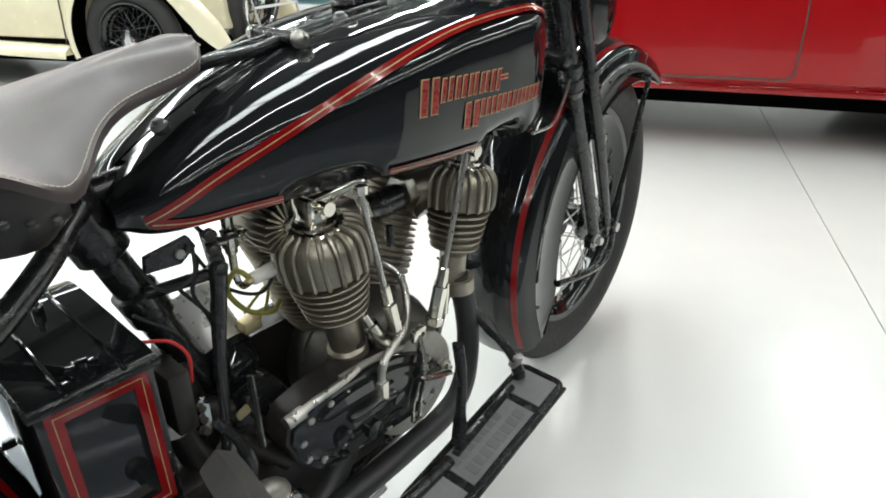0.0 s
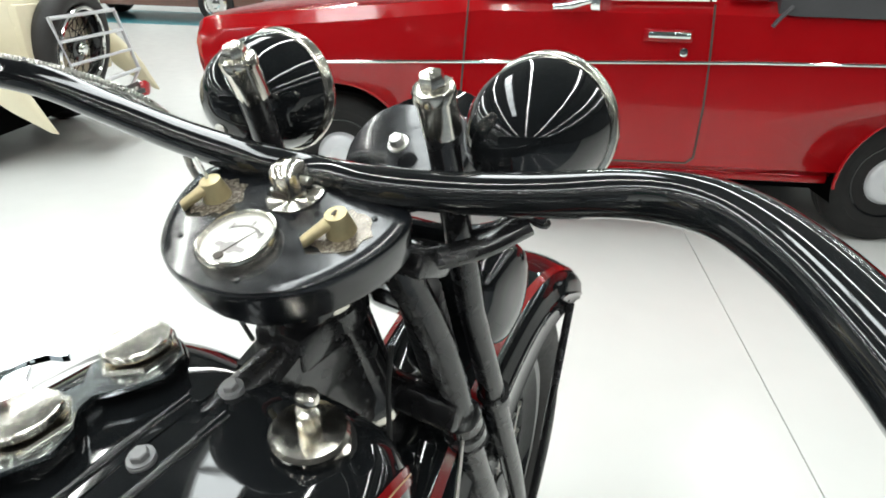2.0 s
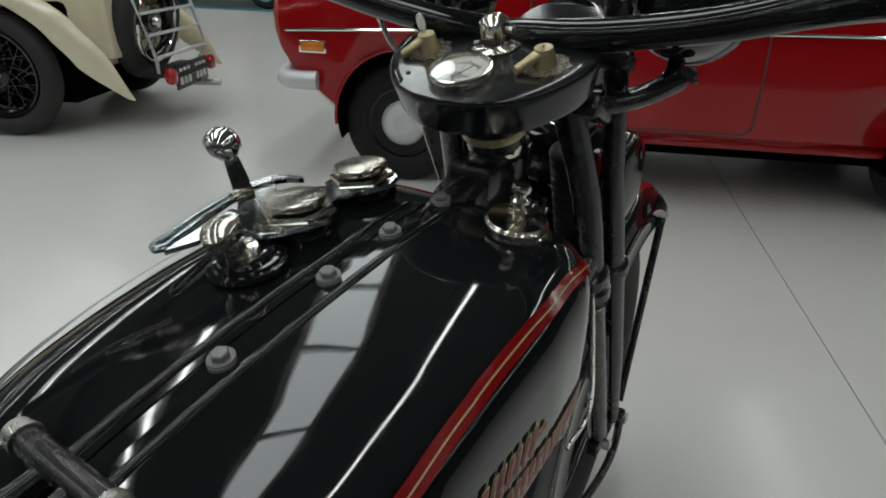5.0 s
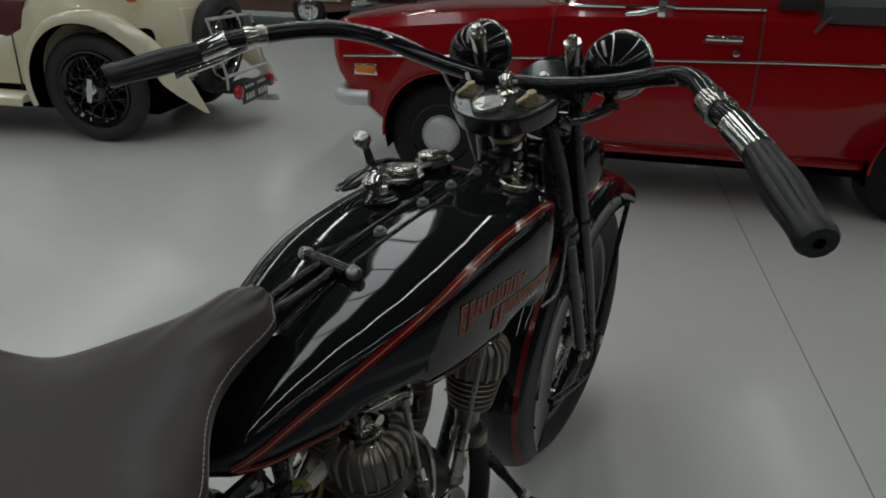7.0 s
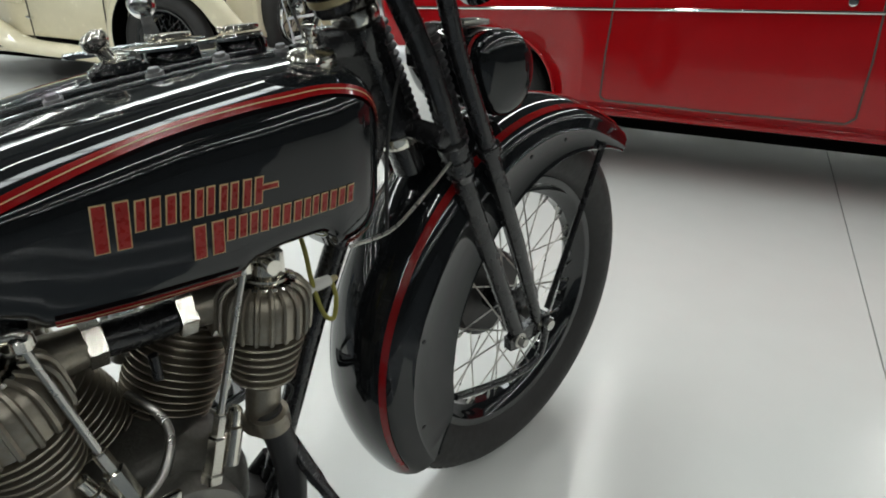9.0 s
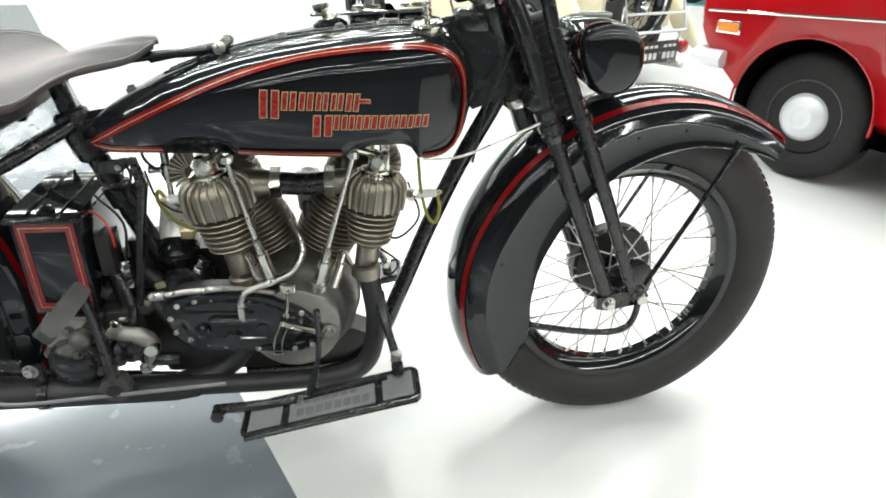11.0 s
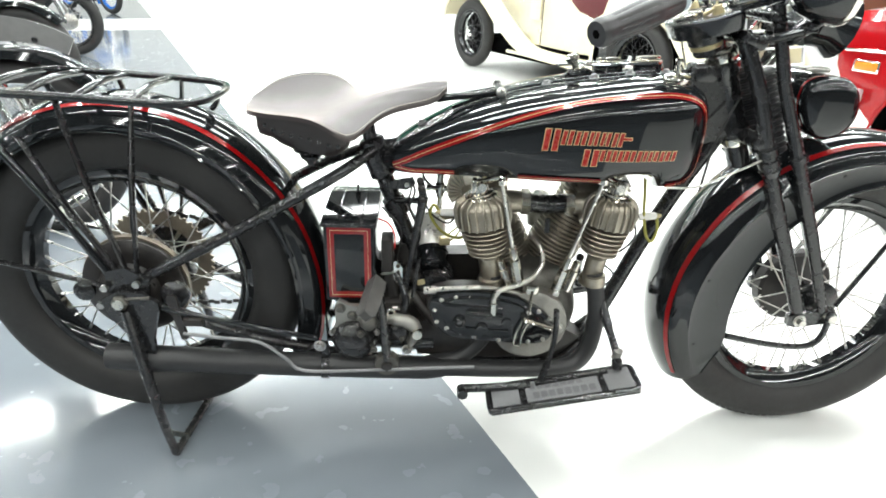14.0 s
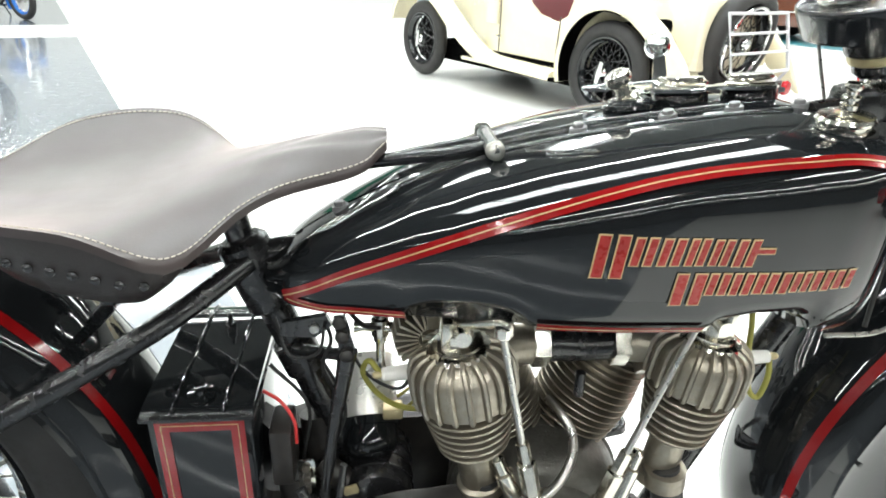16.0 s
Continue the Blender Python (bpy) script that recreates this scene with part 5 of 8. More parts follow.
for p, mat in (([(1.125, 0.012, 0.900), (1.135, 0.020, 0.885), (1.160, 0.018, 0.872)], WIRE_RED), ([(1.12, -0.02, 0.90), (1.125, -0.030, 0.880), (1.155, -0.030, 0.862)], WIRE_BLACK)):
    part("loom_wire", tube(bmesh.new(), glide(p, 5), 0.0025, 6), mat, PANEL)
part("wound_cable", tube(bmesh.new(), glide([(1.108, 0.050, 0.915), (1.120, 0.042, 0.872), (1.134, 0.034, 0.828)], 6), 0.0019, 8), STEEL, PANEL, "thin steel control cable")


# ---- engine ----
ENGINE = part("crankcase", turned([(0.0, -0.085), (0.085, -0.085), (0.098, -0.075), (0.108, -0.05), (0.112, 0.0), (0.108, 0.05), (0.098, 0.075), (0.085, 0.085), (0, 0.085)], (0.842, 0, 0.322), (0, 1, 0), 48), CASE, BIKE, "oily cast aluminium V-twin crankcase")
part("crankcase_seam", turned([(0.111, -0.004), (0.1155, -0.003), (0.1155, 0.003), (0.111, 0.004)], (0.842, 0, 0.322), (0, 1, 0), 48), CASE, ENGINE)
part("engine_foot", slab(bmesh.new(), [(-0.16, -0.03), (0.12, -0.03), (0.16, 0.02), (0.10, 0.05), (-0.12, 0.05)], (0.84, 0.03, 0.20), (1, 0, 0), (0, 0, 1), 0.06), WORN, ENGINE)


def cylinder(name, base, top, lean):
    """A finned barrel on its own axis."""
    b, t = Vector(base), Vector(top)
    ax = (t - b)
    L = ax.length
    prof = [(0.034, 0.0), (0.046, 0.002), (0.046, 0.012)]
    n = 20
    for k in range(n):
        h = 0.022 + (L - 0.05) * k / (n - 1)
        r = 0.053 + 0.006 * math.sin(math.pi * min(1, (k + 1) / 11))
        prof += [(0.044, h), (r, h + 0.0012), (r + 0.0006, h + 0.0022), (r, h + 0.0032), (0.044, h + 0.0044)]
    prof += [(0.04, L - 0.018), (0.055, L - 0.014), (0.052, L), (0.0, L + 0.006)]
    return part(name, turned(prof, b, ax, 36), CAST, ENGINE, "finned cast-iron cylinder", angle=30)


def valve_pocket(base, top, girth):
    """The valve chamber beside a barrel: neck, fins, ribbed dome, valve cap."""
    b, t = Vector(base), Vector(top)
    ax = (t - b).normalized()
    L = (t - b).length
    prof = [(0.024, 0.0), (0.029, 0.003), (0.029, 0.016), (0.024, 0.020), (0.024, 0.066), (0.030, 0.074)]
    for k in range(6):
        h = 0.078 + 0.0108 * k
        r = 0.0430 + 0.0023 * k
        prof += [(0.036, h), (r, h + 0.001), (r + 0.001, h + 0.0026), (r, h + 0.0042), (0.036, h + 0.0055)]
    h = 0.143
    prof += [(0.054, h), (0.0565, h + 0.002), (0.0572, h + 0.018), (0.0560, h + 0.040), (0.0505, h + 0.050), (0.042, h + 0.0555), (0.028, h + 0.059), (0.0, h + 0.060)]
    prof = [(r * girth, q) for r, q in prof]
    ob = part("valve_chamber", turned(prof, b, ax, 40), CAST, ENGINE, "nickelled cast-iron valve chamber with ribs", angle=30)
    x1, y1, z1 = basis(ax)
    bm = bmesh.new()
    for k in range(20):
        a = math.tau * k / 20
        d, s = x1 * math.cos(a) + y1 * math.sin(a), -x1 * math.sin(a) + y1 * math.cos(a)
        line = []
        for rr, hh in ((0.0570, h + 0.002), (0.0590, h + 0.005), (0.0597, h + 0.018), (0.0585, h + 0.040), (0.0525, h + 0.0515), (0.043, h + 0.0575), (0.034, h + 0.0600)):
            line.append(b + ax * hh + d * rr * girth)
        tube(bm, glide(line, 2), 0.0034, 6)
    part("dome_ribs", bm, CAST, ob)
    c = b + ax * (h + 0.059)
    part("valve_cap", turned([(0.034, -0.004), (0.036, 0.0), (0.034, 0.003), (0.027, 0.005), (0.027, 0.008), (0.018, 0.010), (0.017, 0.022), (0.012, 0.024), (0.010, 0.034), (0, 0.035)], c, ax, 28), NICKEL, ob, "nickel-plated valve cap")
    return ob, c, ax


REAR_CYL = cylinder("barrel", (0.808, 0.022, 0.395), (0.716, 0.022, 0.605), -1)
FRONT_CYL = cylinder("barrel", (0.876, 0.022, 0.395), (0.970, 0.022, 0.605), 1)
RP, RCAP, RAX = valve_pocket((0.757, -0.080, 0.395), (0.7225, -0.080, 0.585), 0.94)
FP, FCAP, FAX = valve_pocket((0.966, -0.080, 0.398), (0.990, -0.080, 0.590), 0.87)
for top, low in (((0.745, -0.02, 0.585), (0.737, -0.05, 0.53)), ((0.966, -0.02, 0.59), (0.975, -0.05, 0.54))):
    part("chamber_bridge", tube(bmesh.new(), [low, (top[0], 0.0, top[2])], [0.042, 0.04], 16), CAST, ENGINE)
# fans of cooling ribs on the heads
for count, a0, step, reach, at, owner in ((9, 105, 14, 0.040, (0.692, -0.055, 0.600), REAR_CYL), (7, -20, 18, 0.038, (1.000, -0.02, 0.598), FRONT_CYL)):
    for k in range(count):
        a = radians(a0 + step * k)
        part("fin", slab(bmesh.new(), [(0.012, -0.02), (reach - 0.003, -0.024), (reach, 0.0), (reach - 0.003, 0.024), (0.012, 0.02)], at, (math.cos(a), 0, math.sin(a)), (0, 1, 0), 0.0026), CAST, owner)
# inlet manifold with hexagon nuts
MAN = part("inlet_manifold", tube(bmesh.new(), glide([(0.815, -0.035, 0.566), (0.865, -0.030, 0.560), (0.915, -0.035, 0.566)], 4), 0.020, 16), SATIN, BIKE, "black inlet pipe with nickel union nuts")
for x, s in ((0.806, 1), (0.922, -1)):
    part("union_nut", turned([(0.020, -0.010), (0.0275, -0.009), (0.0275, 0.009), (0.020, 0.010)], (x + s * 0.012, -0.036, 0.567), (1, 0, 0), 6), NICKEL, MAN, "nickel hexagon union nut")
    part("inlet_port", tube(bmesh.new(), [(x - s * 0.060, -0.055, 0.572), (x - s * 0.02, -0.042, 0.569), (x + s * 0.006, -0.037, 0.567)], [0.030, 0.024, 0.022], 18), CAST, MAN)
part("carburettor", turned([(0.0, -0.035), (0.022, -0.035), (0.024, -0.01), (0.018, 0.0), (0.022, 0.012), (0.022, 0.04), (0.0, 0.042)], (0.866, 0.055, 0.515), (0, 0, 1), 24), ALLOY, MAN)
part("carburettor_throat", bar((0.866, -0.02, 0.555), (0.866, 0.055, 0.545), 0.017, 14), SATIN, MAN)
part("carburettor_screw", bar((0.868, -0.05, 0.535), (0.868, -0.052, 0.505), 0.006, 10), SATIN, MAN)

# rocker gear, pushrods, tappets
for cap, ax, rod, s in ((RCAP, RAX, [(0.757, -0.118, 0.634), (0.787, -0.120, 0.500), (0.802, -0.120, 0.455)], 1), (FCAP, FAX, [(0.952, -0.118, 0.640), (0.905, -0.120, 0.480), (0.897, -0.120, 0.452)], -1)):
    end = Vector(rod[0])
    rocker = part("rocker_arm", tube(bmesh.new(), glide([tuple(cap + ax * 0.030), tuple(cap + ax * 0.036 + Vector((s * 0.012, -0.012, 0))), tuple(end + Vector((0, 0, 0.012))), tuple(end + Vector((s * 0.004, -0.002, 0)))], 4), 0.0068, 10), NICKEL, ENGINE, "nickel-plated rocker arm")
    part("rocker_pivot", bar(cap + Vector((0, 0.02, 0.026)), cap + Vector((0, -0.028, 0.026)), 0.0085, 12), NICKEL, rocker)
    part("rocker_bracket", box(cap + Vector((-s * 0.014, 0.0, 0.020)), (0.012, 0.030, 0.034), bevel=0.003), NICKEL, rocker)
    part("rocker_nut", turned([(0.009, 0), (0.009, 0.010), (0.006, 0.013), (0, 0.014)], end + Vector((0, -0.002, -0.002)), (0, 0, 1), 10), NICKEL, rocker)
    part("oiler", turned([(0.003, 0), (0.003, 0.012), (0.005, 0.013), (0.005, 0.018), (0, 0.019)], cap + Vector((s * 0.006, 0.004, 0.034)), (0, 0, 1), 8), BRASS, rocker)
    part("pushrod", tube(bmesh.new(), rod, 0.0040, 8), STEEL, ENGINE, "slim steel pushrod")
    p, q = Vector(rod[1]), Vector((0.812 if s > 0 else 0.885, -0.118, 0.400))
    d = (q - p).normalized()
    part("tappet", turned([(0.006, 0.0), (0.0075, 0.004), (0.0075, 0.028), (0.0105, 0.030), (0.0105, 0.075), (0.013, 0.077), (0.013, 0.088), (0, 0.088)], p, d, 6), NICKEL, ENGINE, "nickel-plated tappet guide")
    p2 = Vector((0.766 if s > 0 else 0.930, -0.098, 0.462))
    q2 = Vector((0.797 if s > 0 else 0.905, -0.112, 0.392))
    part("tappet", turned([(0.005, 0.0), (0.0085, 0.004), (0.0085, 0.022), (0.0115, 0.024), (0.0115, 0.068), (0, 0.07)], p2, (q2 - p2).normalized(), 10), NICKEL, ENGINE, "nickel-plated tappet guide")
# spark plugs with wires
for at, way in (((0.689, -0.051, 0.545), (-1, -0.25, 0.09)), ((1.050, -0.036, 0.538), (1, -0.14, 0.14))):
    plug = part("spark_plug", turned([(0.0, -0.004), (0.013, -0.004), (0.013, 0.008), (0.009, 0.010), (0.009, 0.016)], at, way, 6), NICKEL, ENGINE)
    part("insulator", turned([(0.009, 0.014), (0.0085, 0.028), (0.0075, 0.048), (0.005, 0.050), (0, 0.051)], at, way, 16), PORCELAIN, plug, "white porcelain insulator")
    tip = Vector(at) + Vector(way).normalized() * 0.050
    part("terminal", turned([(0.004, 0), (0.005, 0.004), (0.003, 0.009), (0, 0.010)], tip, way, 10), BRASS, plug)
    if way[0] > 0:
        part("plug_wire", tube(bmesh.new(), glide([tuple(tip), tuple(tip + Vector((0.006, 0, -0.030))), (1.098, -0.045, 0.487), (1.083, -0.045, 0.500), (1.070, -0.044, 0.552), (1.066, -0.040, 0.595), (1.062, -0.02, 0.655)], 5), 0.0032, 8), WIRE_YELLOW, plug, "yellow braided ignition wire")
    else:
        part("plug_wire", tube(bmesh.new(), glide([tuple(tip), (0.628, -0.055, 0.562), (0.621, -0.042, 0.535), (0.644, -0.038, 0.497), (0.677, -0.036, 0.480), (0.70, -0.02, 0.478)], 5), 0.0032, 8), WIRE_YELLOW, plug, "yellow braided ignition wire")
# exhaust pipes
for pts in ([(0.968, -0.092, 0.430), (0.978, -0.102, 0.38), (0.984, -0.106, 0.31), (0.968, -0.110, 0.235), (0.92, -0.114, 0.205), (0.80, -0.118, 0.200), (0.62, -0.122, 0.204)], [(0.757, -0.085, 0.420), (0.760, -0.088, 0.37), (0.752, -0.085, 0.28), (0.70, -0.09, 0.215), (0.62, -0.11, 0.205)]):
    part("exhaust_pipe", tube(bmesh.new(), glide(pts, 5), 0.0185, 16), MUFFLER_BLACK, BIKE, "blackened exhaust pipe")
part("exhaust_clamp", turned([(0.019, -0.012), (0.024, -0.011), (0.024, 0.011), (0.019, 0.012)], (0.9705, -0.094, 0.418), (0.1, 0, -1), 20), CAST, ENGINE)
MUFF = part("muffler", tube(bmesh.new(), [(0.66, -0.122, 0.202), (0.62, -0.123, 0.203), (0.45, -0.128, 0.209), (0.20, -0.133, 0.219), (0.02, -0.136, 0.227), (-0.050, -0.137, 0.231), (-0.056, -0.137, 0.231), (-0.056, -0.137, 0.231), (-0.04, -0.137, 0.230)], [0.019, 0.0245, 0.0255, 0.0265, 0.0280, 0.0285, 0.0270, 0.0240, 0.0240], 22), MUFFLER_BLACK, BIKE, "long black tubular muffler", angle=50)
part("muffler_clamp", turned([(0.0262, -0.009), (0.0290, -0.008), (0.0290, 0.008), (0.0262, 0.009)], (0.402, -0.1295, 0.2105), (1, 0.03, -0.04), 24), SATIN, MUFF)
part("muffler_hanger", box((0.402, -0.132, 0.254), (0.016, 0.012, 0.042), bevel=0.004), SATIN, MUFF)
part("hanger_nut", bolt_shape((0.393, -0.140, 0.268), (0, -1, 0), 0.009, 0.010), STEEL, MUFF)

# timing cover: bright rim, black ribbed face, rivet screws
COVER = part("timing_cover", turned([(0.0, 0.075), (0.080, 0.075), (0.082, 0.110), (0.080, 0.121), (0.074, 0.124), (0.0, 0.124)], (0.838, 0, 0.317), (0, -1, 0), 48), ALLOY, ENGINE, "polished aluminium timing cover disc", angle=45)
part("case_side", slab(bmesh.new(), [(0.0, 0.03), (0.10, 0.045), (0.22, 0.04), (0.26, 0.0), (0.22, -0.05), (0.10, -0.06), (0.0, -0.03)], (0.632, -0.075, 0.355), (1, 0, 0), (0, 0, 1), 0.040), WORN, ENGINE)
inner = [(0.622, 0.360), (0.629, 0.385), (0.650, 0.397), (0.692, 0.403), (0.751, 0.400), (0.806, 0.389), (0.855, 0.362), (0.884, 0.330), (0.888, 0.302), (0.862, 0.280), (0.817, 0.277), (0.762, 0.282), (0.707, 0.286), (0.665, 0.294), (0.638, 0.320)]
flat = [(q.x, q.z) for q in glide([(a, 0, b) for a, b in inner + inner[:1]], 4)[:-1]]
bm = bmesh.new()
cx2, cz2 = 0.755, 0.345
rings = [[Vector((cx2 + (a - cx2) * g, y, cz2 + (b - cz2) * g)) for a, b in flat] for g, y in ((1.0, -0.115), (1.0, -0.131), (0.97, -0.134), (0.83, -0.134), (0.78, -0.140), (0.4, -0.142))]
skin(bm, rings)
plate_rings = [[Vector((cx2 + (a - cx2) * g, y, cz2 + (b - cz2) * g)) for a, b in flat] for g, y in ((1.035, -0.085), (1.035, -0.118), (1.03, -0.123), (1.01, -0.1245), (0.6, -0.1245))]
pb = bmesh.new()
skin(pb, plate_rings)
part("cover_flange", pb, WORN, COVER, "dark oily cover flange", angle=45)
INSET = part("oil_pump_cover", bm, GLOSS, COVER, "black enamelled pump cover", angle=45)
RIVETS = ((0.648, 0.383), (0.678, 0.389), (0.706, 0.388), (0.736, 0.386), (0.767, 0.383), (0.791, 0.377), (0.853, 0.359), (0.878, 0.342), (0.868, 0.291), (0.837, 0.284), (0.773, 0.288), (0.719, 0.297), (0.691, 0.304), (0.661, 0.314), (0.639, 0.330), (0.634, 0.358))
for a, b in RIVETS:
    part("cover_screw", turned([(0.0050, 0), (0.0048, 0.003), (0.0026, 0.0046), (0, 0.0050)], (a, -0.1335, b), (0, -1, 0), 12), STEEL, INSET)
part("casting_rib", tube(bmesh.new(), [(0.700, -0.143, 0.357), (0.708, -0.146, 0.357), (0.750, -0.146, 0.354), (0.756, -0.143, 0.353)], [0.006, 0.0085, 0.0085, 0.006], 12), GLOSS, INSET)
part("casting_rib", tube(bmesh.new(), [(0.757, -0.142, 0.353), (0.776, -0.143, 0.350)], 0.0065, 10), GLOSS, INSET)
for z, x0, x1 in ((0.376, 0.665, 0.775), (0.322, 0.70, 0.79)):
    part("casting_rib", tube(bmesh.new(), [(x0, -0.141, z), (x1, -0.142, z - 0.006)], 0.0030, 8, flat=0.7), GLOSS, INSET)
part("casting_boss", turned([(0.014, 0), (0.013, 0.008), (0.009, 0.010), (0.006, 0.007), (0, 0.007)], (0.686, -0.140, 0.336), (0, -1, 0), 18), GLOSS, INSET)
part("casting_boss", turned([(0.012, 0), (0.011, 0.008), (0.004, 0.009), (0, 0.009)], (0.786, -0.138, 0.334), (0, -1, 0), 18), GLOSS, INSET)
part("casting_boss", turned([(0.014, 0), (0.013, 0.010), (0, 0.012)], (0.735, -0.140, 0.318), (0, -1, 0), 18), GLOSS, INSET)
part("cover_strap", tube(bmesh.new(), glide([(0.834, -0.134, 0.405), (0.830, -0.146, 0.372), (0.824, -0.149, 0.350)], 4), 0.0085, 8, flat=0.4), NICKEL, COVER, "bright riveted strap")
for x0, x1, x2 in ((0.820, 0.806, 0.803), (0.834, 0.820, 0.817)):
    part("cover_strap", tube(bmesh.new(), glide([(x0, -0.149, 0.350), (x1, -0.150, 0.316), (x2, -0.150, 0.288)], 4), 0.0036, 8, flat=0.6), NICKEL, COVER, "bright slotted bar")
part("cover_strap", tube(bmesh.new(), [(0.803, -0.150, 0.286), (0.819, -0.150, 0.286)], 0.0045, 8, flat=0.6), NICKEL, COVER)
part("cover_strap", tube(bmesh.new(), glide([(0.818, -0.151, 0.351), (0.855, -0.150, 0.337), (0.889, -0.143, 0.320)], 4), 0.0090, 8, flat=0.4), NICKEL, COVER, "bright curved strap")
part("strap_rivet", turned([(0.005, 0), (0.0045, 0.003), (0, 0.004)], (0.829, -0.150, 0.366), (0, -1, 0), 12), STEEL, COVER)
part("strap_bolt", bolt_shape((0.899, -0.128, 0.315), (0, -1, 0), 0.0085, 0.010), STEEL, COVER)
part("strap_plate", box((0.834, -0.134, 0.410), (0.026, 0.008, 0.020), bevel=0.003), NICKEL, COVER)
part("cover_lip", tube(bmesh.new(), glide([(0.70, -0.128, 0.411), (0.755, -0.128, 0.409), (0.810, -0.127, 0.398)], 4), 0.0045, 8), ALLOY, COVER)
part("engine_cradle", slab(bmesh.new(), [(-0.10, -0.045), (0.10, -0.050), (0.13, 0.0), (0.10, 0.055), (-0.06, 0.060), (-0.12, 0.02)], (0.700, -0.060, 0.262), (1, 0, 0), (0, 0, 1), 0.03), WORN, ENGINE)
part("cover_rod", tube(bmesh.new(), glide([(0.619, -0.140, 0.408), (0.66, -0.140, 0.413), (0.70, -0.139, 0.415), (0.725, -0.132, 0.413)], 4), 0.0050, 10), STEEL, COVER, "bright steel rod")
part("rod_end", turned([(0.008, -0.012), (0.0085, 0.012), (0, 0.014)], (0.623, -0.140, 0.408), (1, 0, 0.1), 12), STEEL, COVER)
OIL = part("oil_pipe", tube(bmesh.new(), glide([(0.755, -0.142, 0.378), (0.757, -0.142, 0.398), (0.772, -0.138, 0.412), (0.812, -0.125, 0.420), (0.842, -0.105, 0.428), (0.858, -0.088, 0.450), (0.856, -0.075, 0.474), (0.846, -0.060, 0.488), (0.836, -0.04, 0.492)], 5), 0.0055, 10), STEEL, BIKE, "bent bright oil pipe")
part("pipe_nut", turned([(0.009, -0.016), (0.0095, 0.010), (0.007, 0.012)], (0.755, -0.142, 0.372), (0, 0, 1), 6), NICKEL, OIL)
part("breather_pipe", tube(bmesh.new(), glide([(0.952, -0.085, 0.41), (0.97, -0.06, 0.44), (0.985, -0.05, 0.47)], 4), 0.004, 8), STEEL, BIKE)
part("brake_arm", tube(bmesh.new(), glide([(0.882, -0.165, 0.382), (0.884, -0.172, 0.33), (0.876, -0.178, 0.27), (0.862, -0.185, 0.222)], 4), [0.010] * 4 + [0.009] * 5 + [0.012] * 4, 10, flat=0.6), SATIN, BIKE)

# generator lying across behind the seat tube: bright body, black end cover
GEN_AT, GEN_WAY = (0.626, 0.012, 0.436), (0.05, -0.74, -0.67)
GEN = part("generator", turned([(0, -0.075), (0.031, -0.075), (0.035, -0.070), (0.035, 0.010), (0.033, 0.014), (0, 0.014)], GEN_AT, GEN_WAY, 36), GEN_SHELL, BIKE, "bright plated cylindrical generator")
part("generator_band", turned([(0.034, 0.006), (0.0372, 0.007), (0.0372, 0.017), (0.034, 0.018)], GEN_AT, GEN_WAY, 36), GLOSS, GEN)
part("end_cover", turned([(0.0345, 0.016), (0.0345, 0.036), (0.031, 0.046), (0.022, 0.053), (0.010, 0.056), (0, 0.0565)], GEN_AT, GEN_WAY, 36), GLOSS, GEN, "glossy black domed end cover")
part("gear_housing", turned([(0, -0.06), (0.040, -0.06), (0.044, -0.05), (0.044, 0.050), (0.040, 0.058), (0.026, 0.062), (0, 0.063)], (0.634, 0.0, 0.358), (0, -1, 0.0), 32), SATIN, GEN)
for k in range(4):
    part("housing_rib", turned([(0.044, 0.0), (0.0458, 0.001), (0.0458, 0.004), (0.044, 0.005)], (0.634, 0.030 - 0.022 * k, 0.358), (0, -1, 0), 32), SATIN, GEN)
part("generator_tag", slab(bmesh.new(), rounded(0.018, 0.012, 0.003), (0.604, -0.062, 0.385), (1, 0, 0.3), (-0.3, 0, 1), 0.003), BRASS, GEN)
part("terminal_block", box((0.654, -0.02, 0.466), (0.024, 0.020, 0.016), bevel=0.003), BRASS, GEN)
part("coil", box((0.595, 0.04, 0.40), (0.06, 0.07, 0.09), bevel=0.012), WORN, GEN)
part("timer_link", tube(bmesh.new(), glide([(0.655, -0.05, 0.345), (0.70, -0.06, 0.33), (0.72, -0.07, 0.36)], 4), 0.012, 10), WORN, GEN)
part("wire", tube(bmesh.new(), glide([(0.66, 0.0, 0.47), (0.69, -0.01, 0.50), (0.68, -0.02, 0.48), (0.665, -0.02, 0.465)], 6), 0.002, 6), WIRE_YELLOW, GEN)
for k, p in enumerate([[(0.52, -0.04, 0.55), (0.56, -0.05, 0.50), (0.55, -0.05, 0.42), (0.56, -0.05, 0.36)], [(0.57, -0.03, 0.56), (0.60, -0.05, 0.50), (0.585, -0.05, 0.44)], [(0.60, -0.02, 0.585), (0.62, -0.04, 0.54), (0.66, -0.05, 0.52), (0.68, -0.06, 0.56)], [(1.05, 0.0, 0.55), (1.07, -0.02, 0.49), (1.03, -0.03, 0.45), (0.99, -0.02, 0.46)], [(0.995, -0.03, 0.43), (1.03, -0.04, 0.40), (1.00, -0.04, 0.36)]]):
    part("wire", tube(bmesh.new(), glide(p, 6), 0.0022, 6), WIRE_BLACK, GEN)

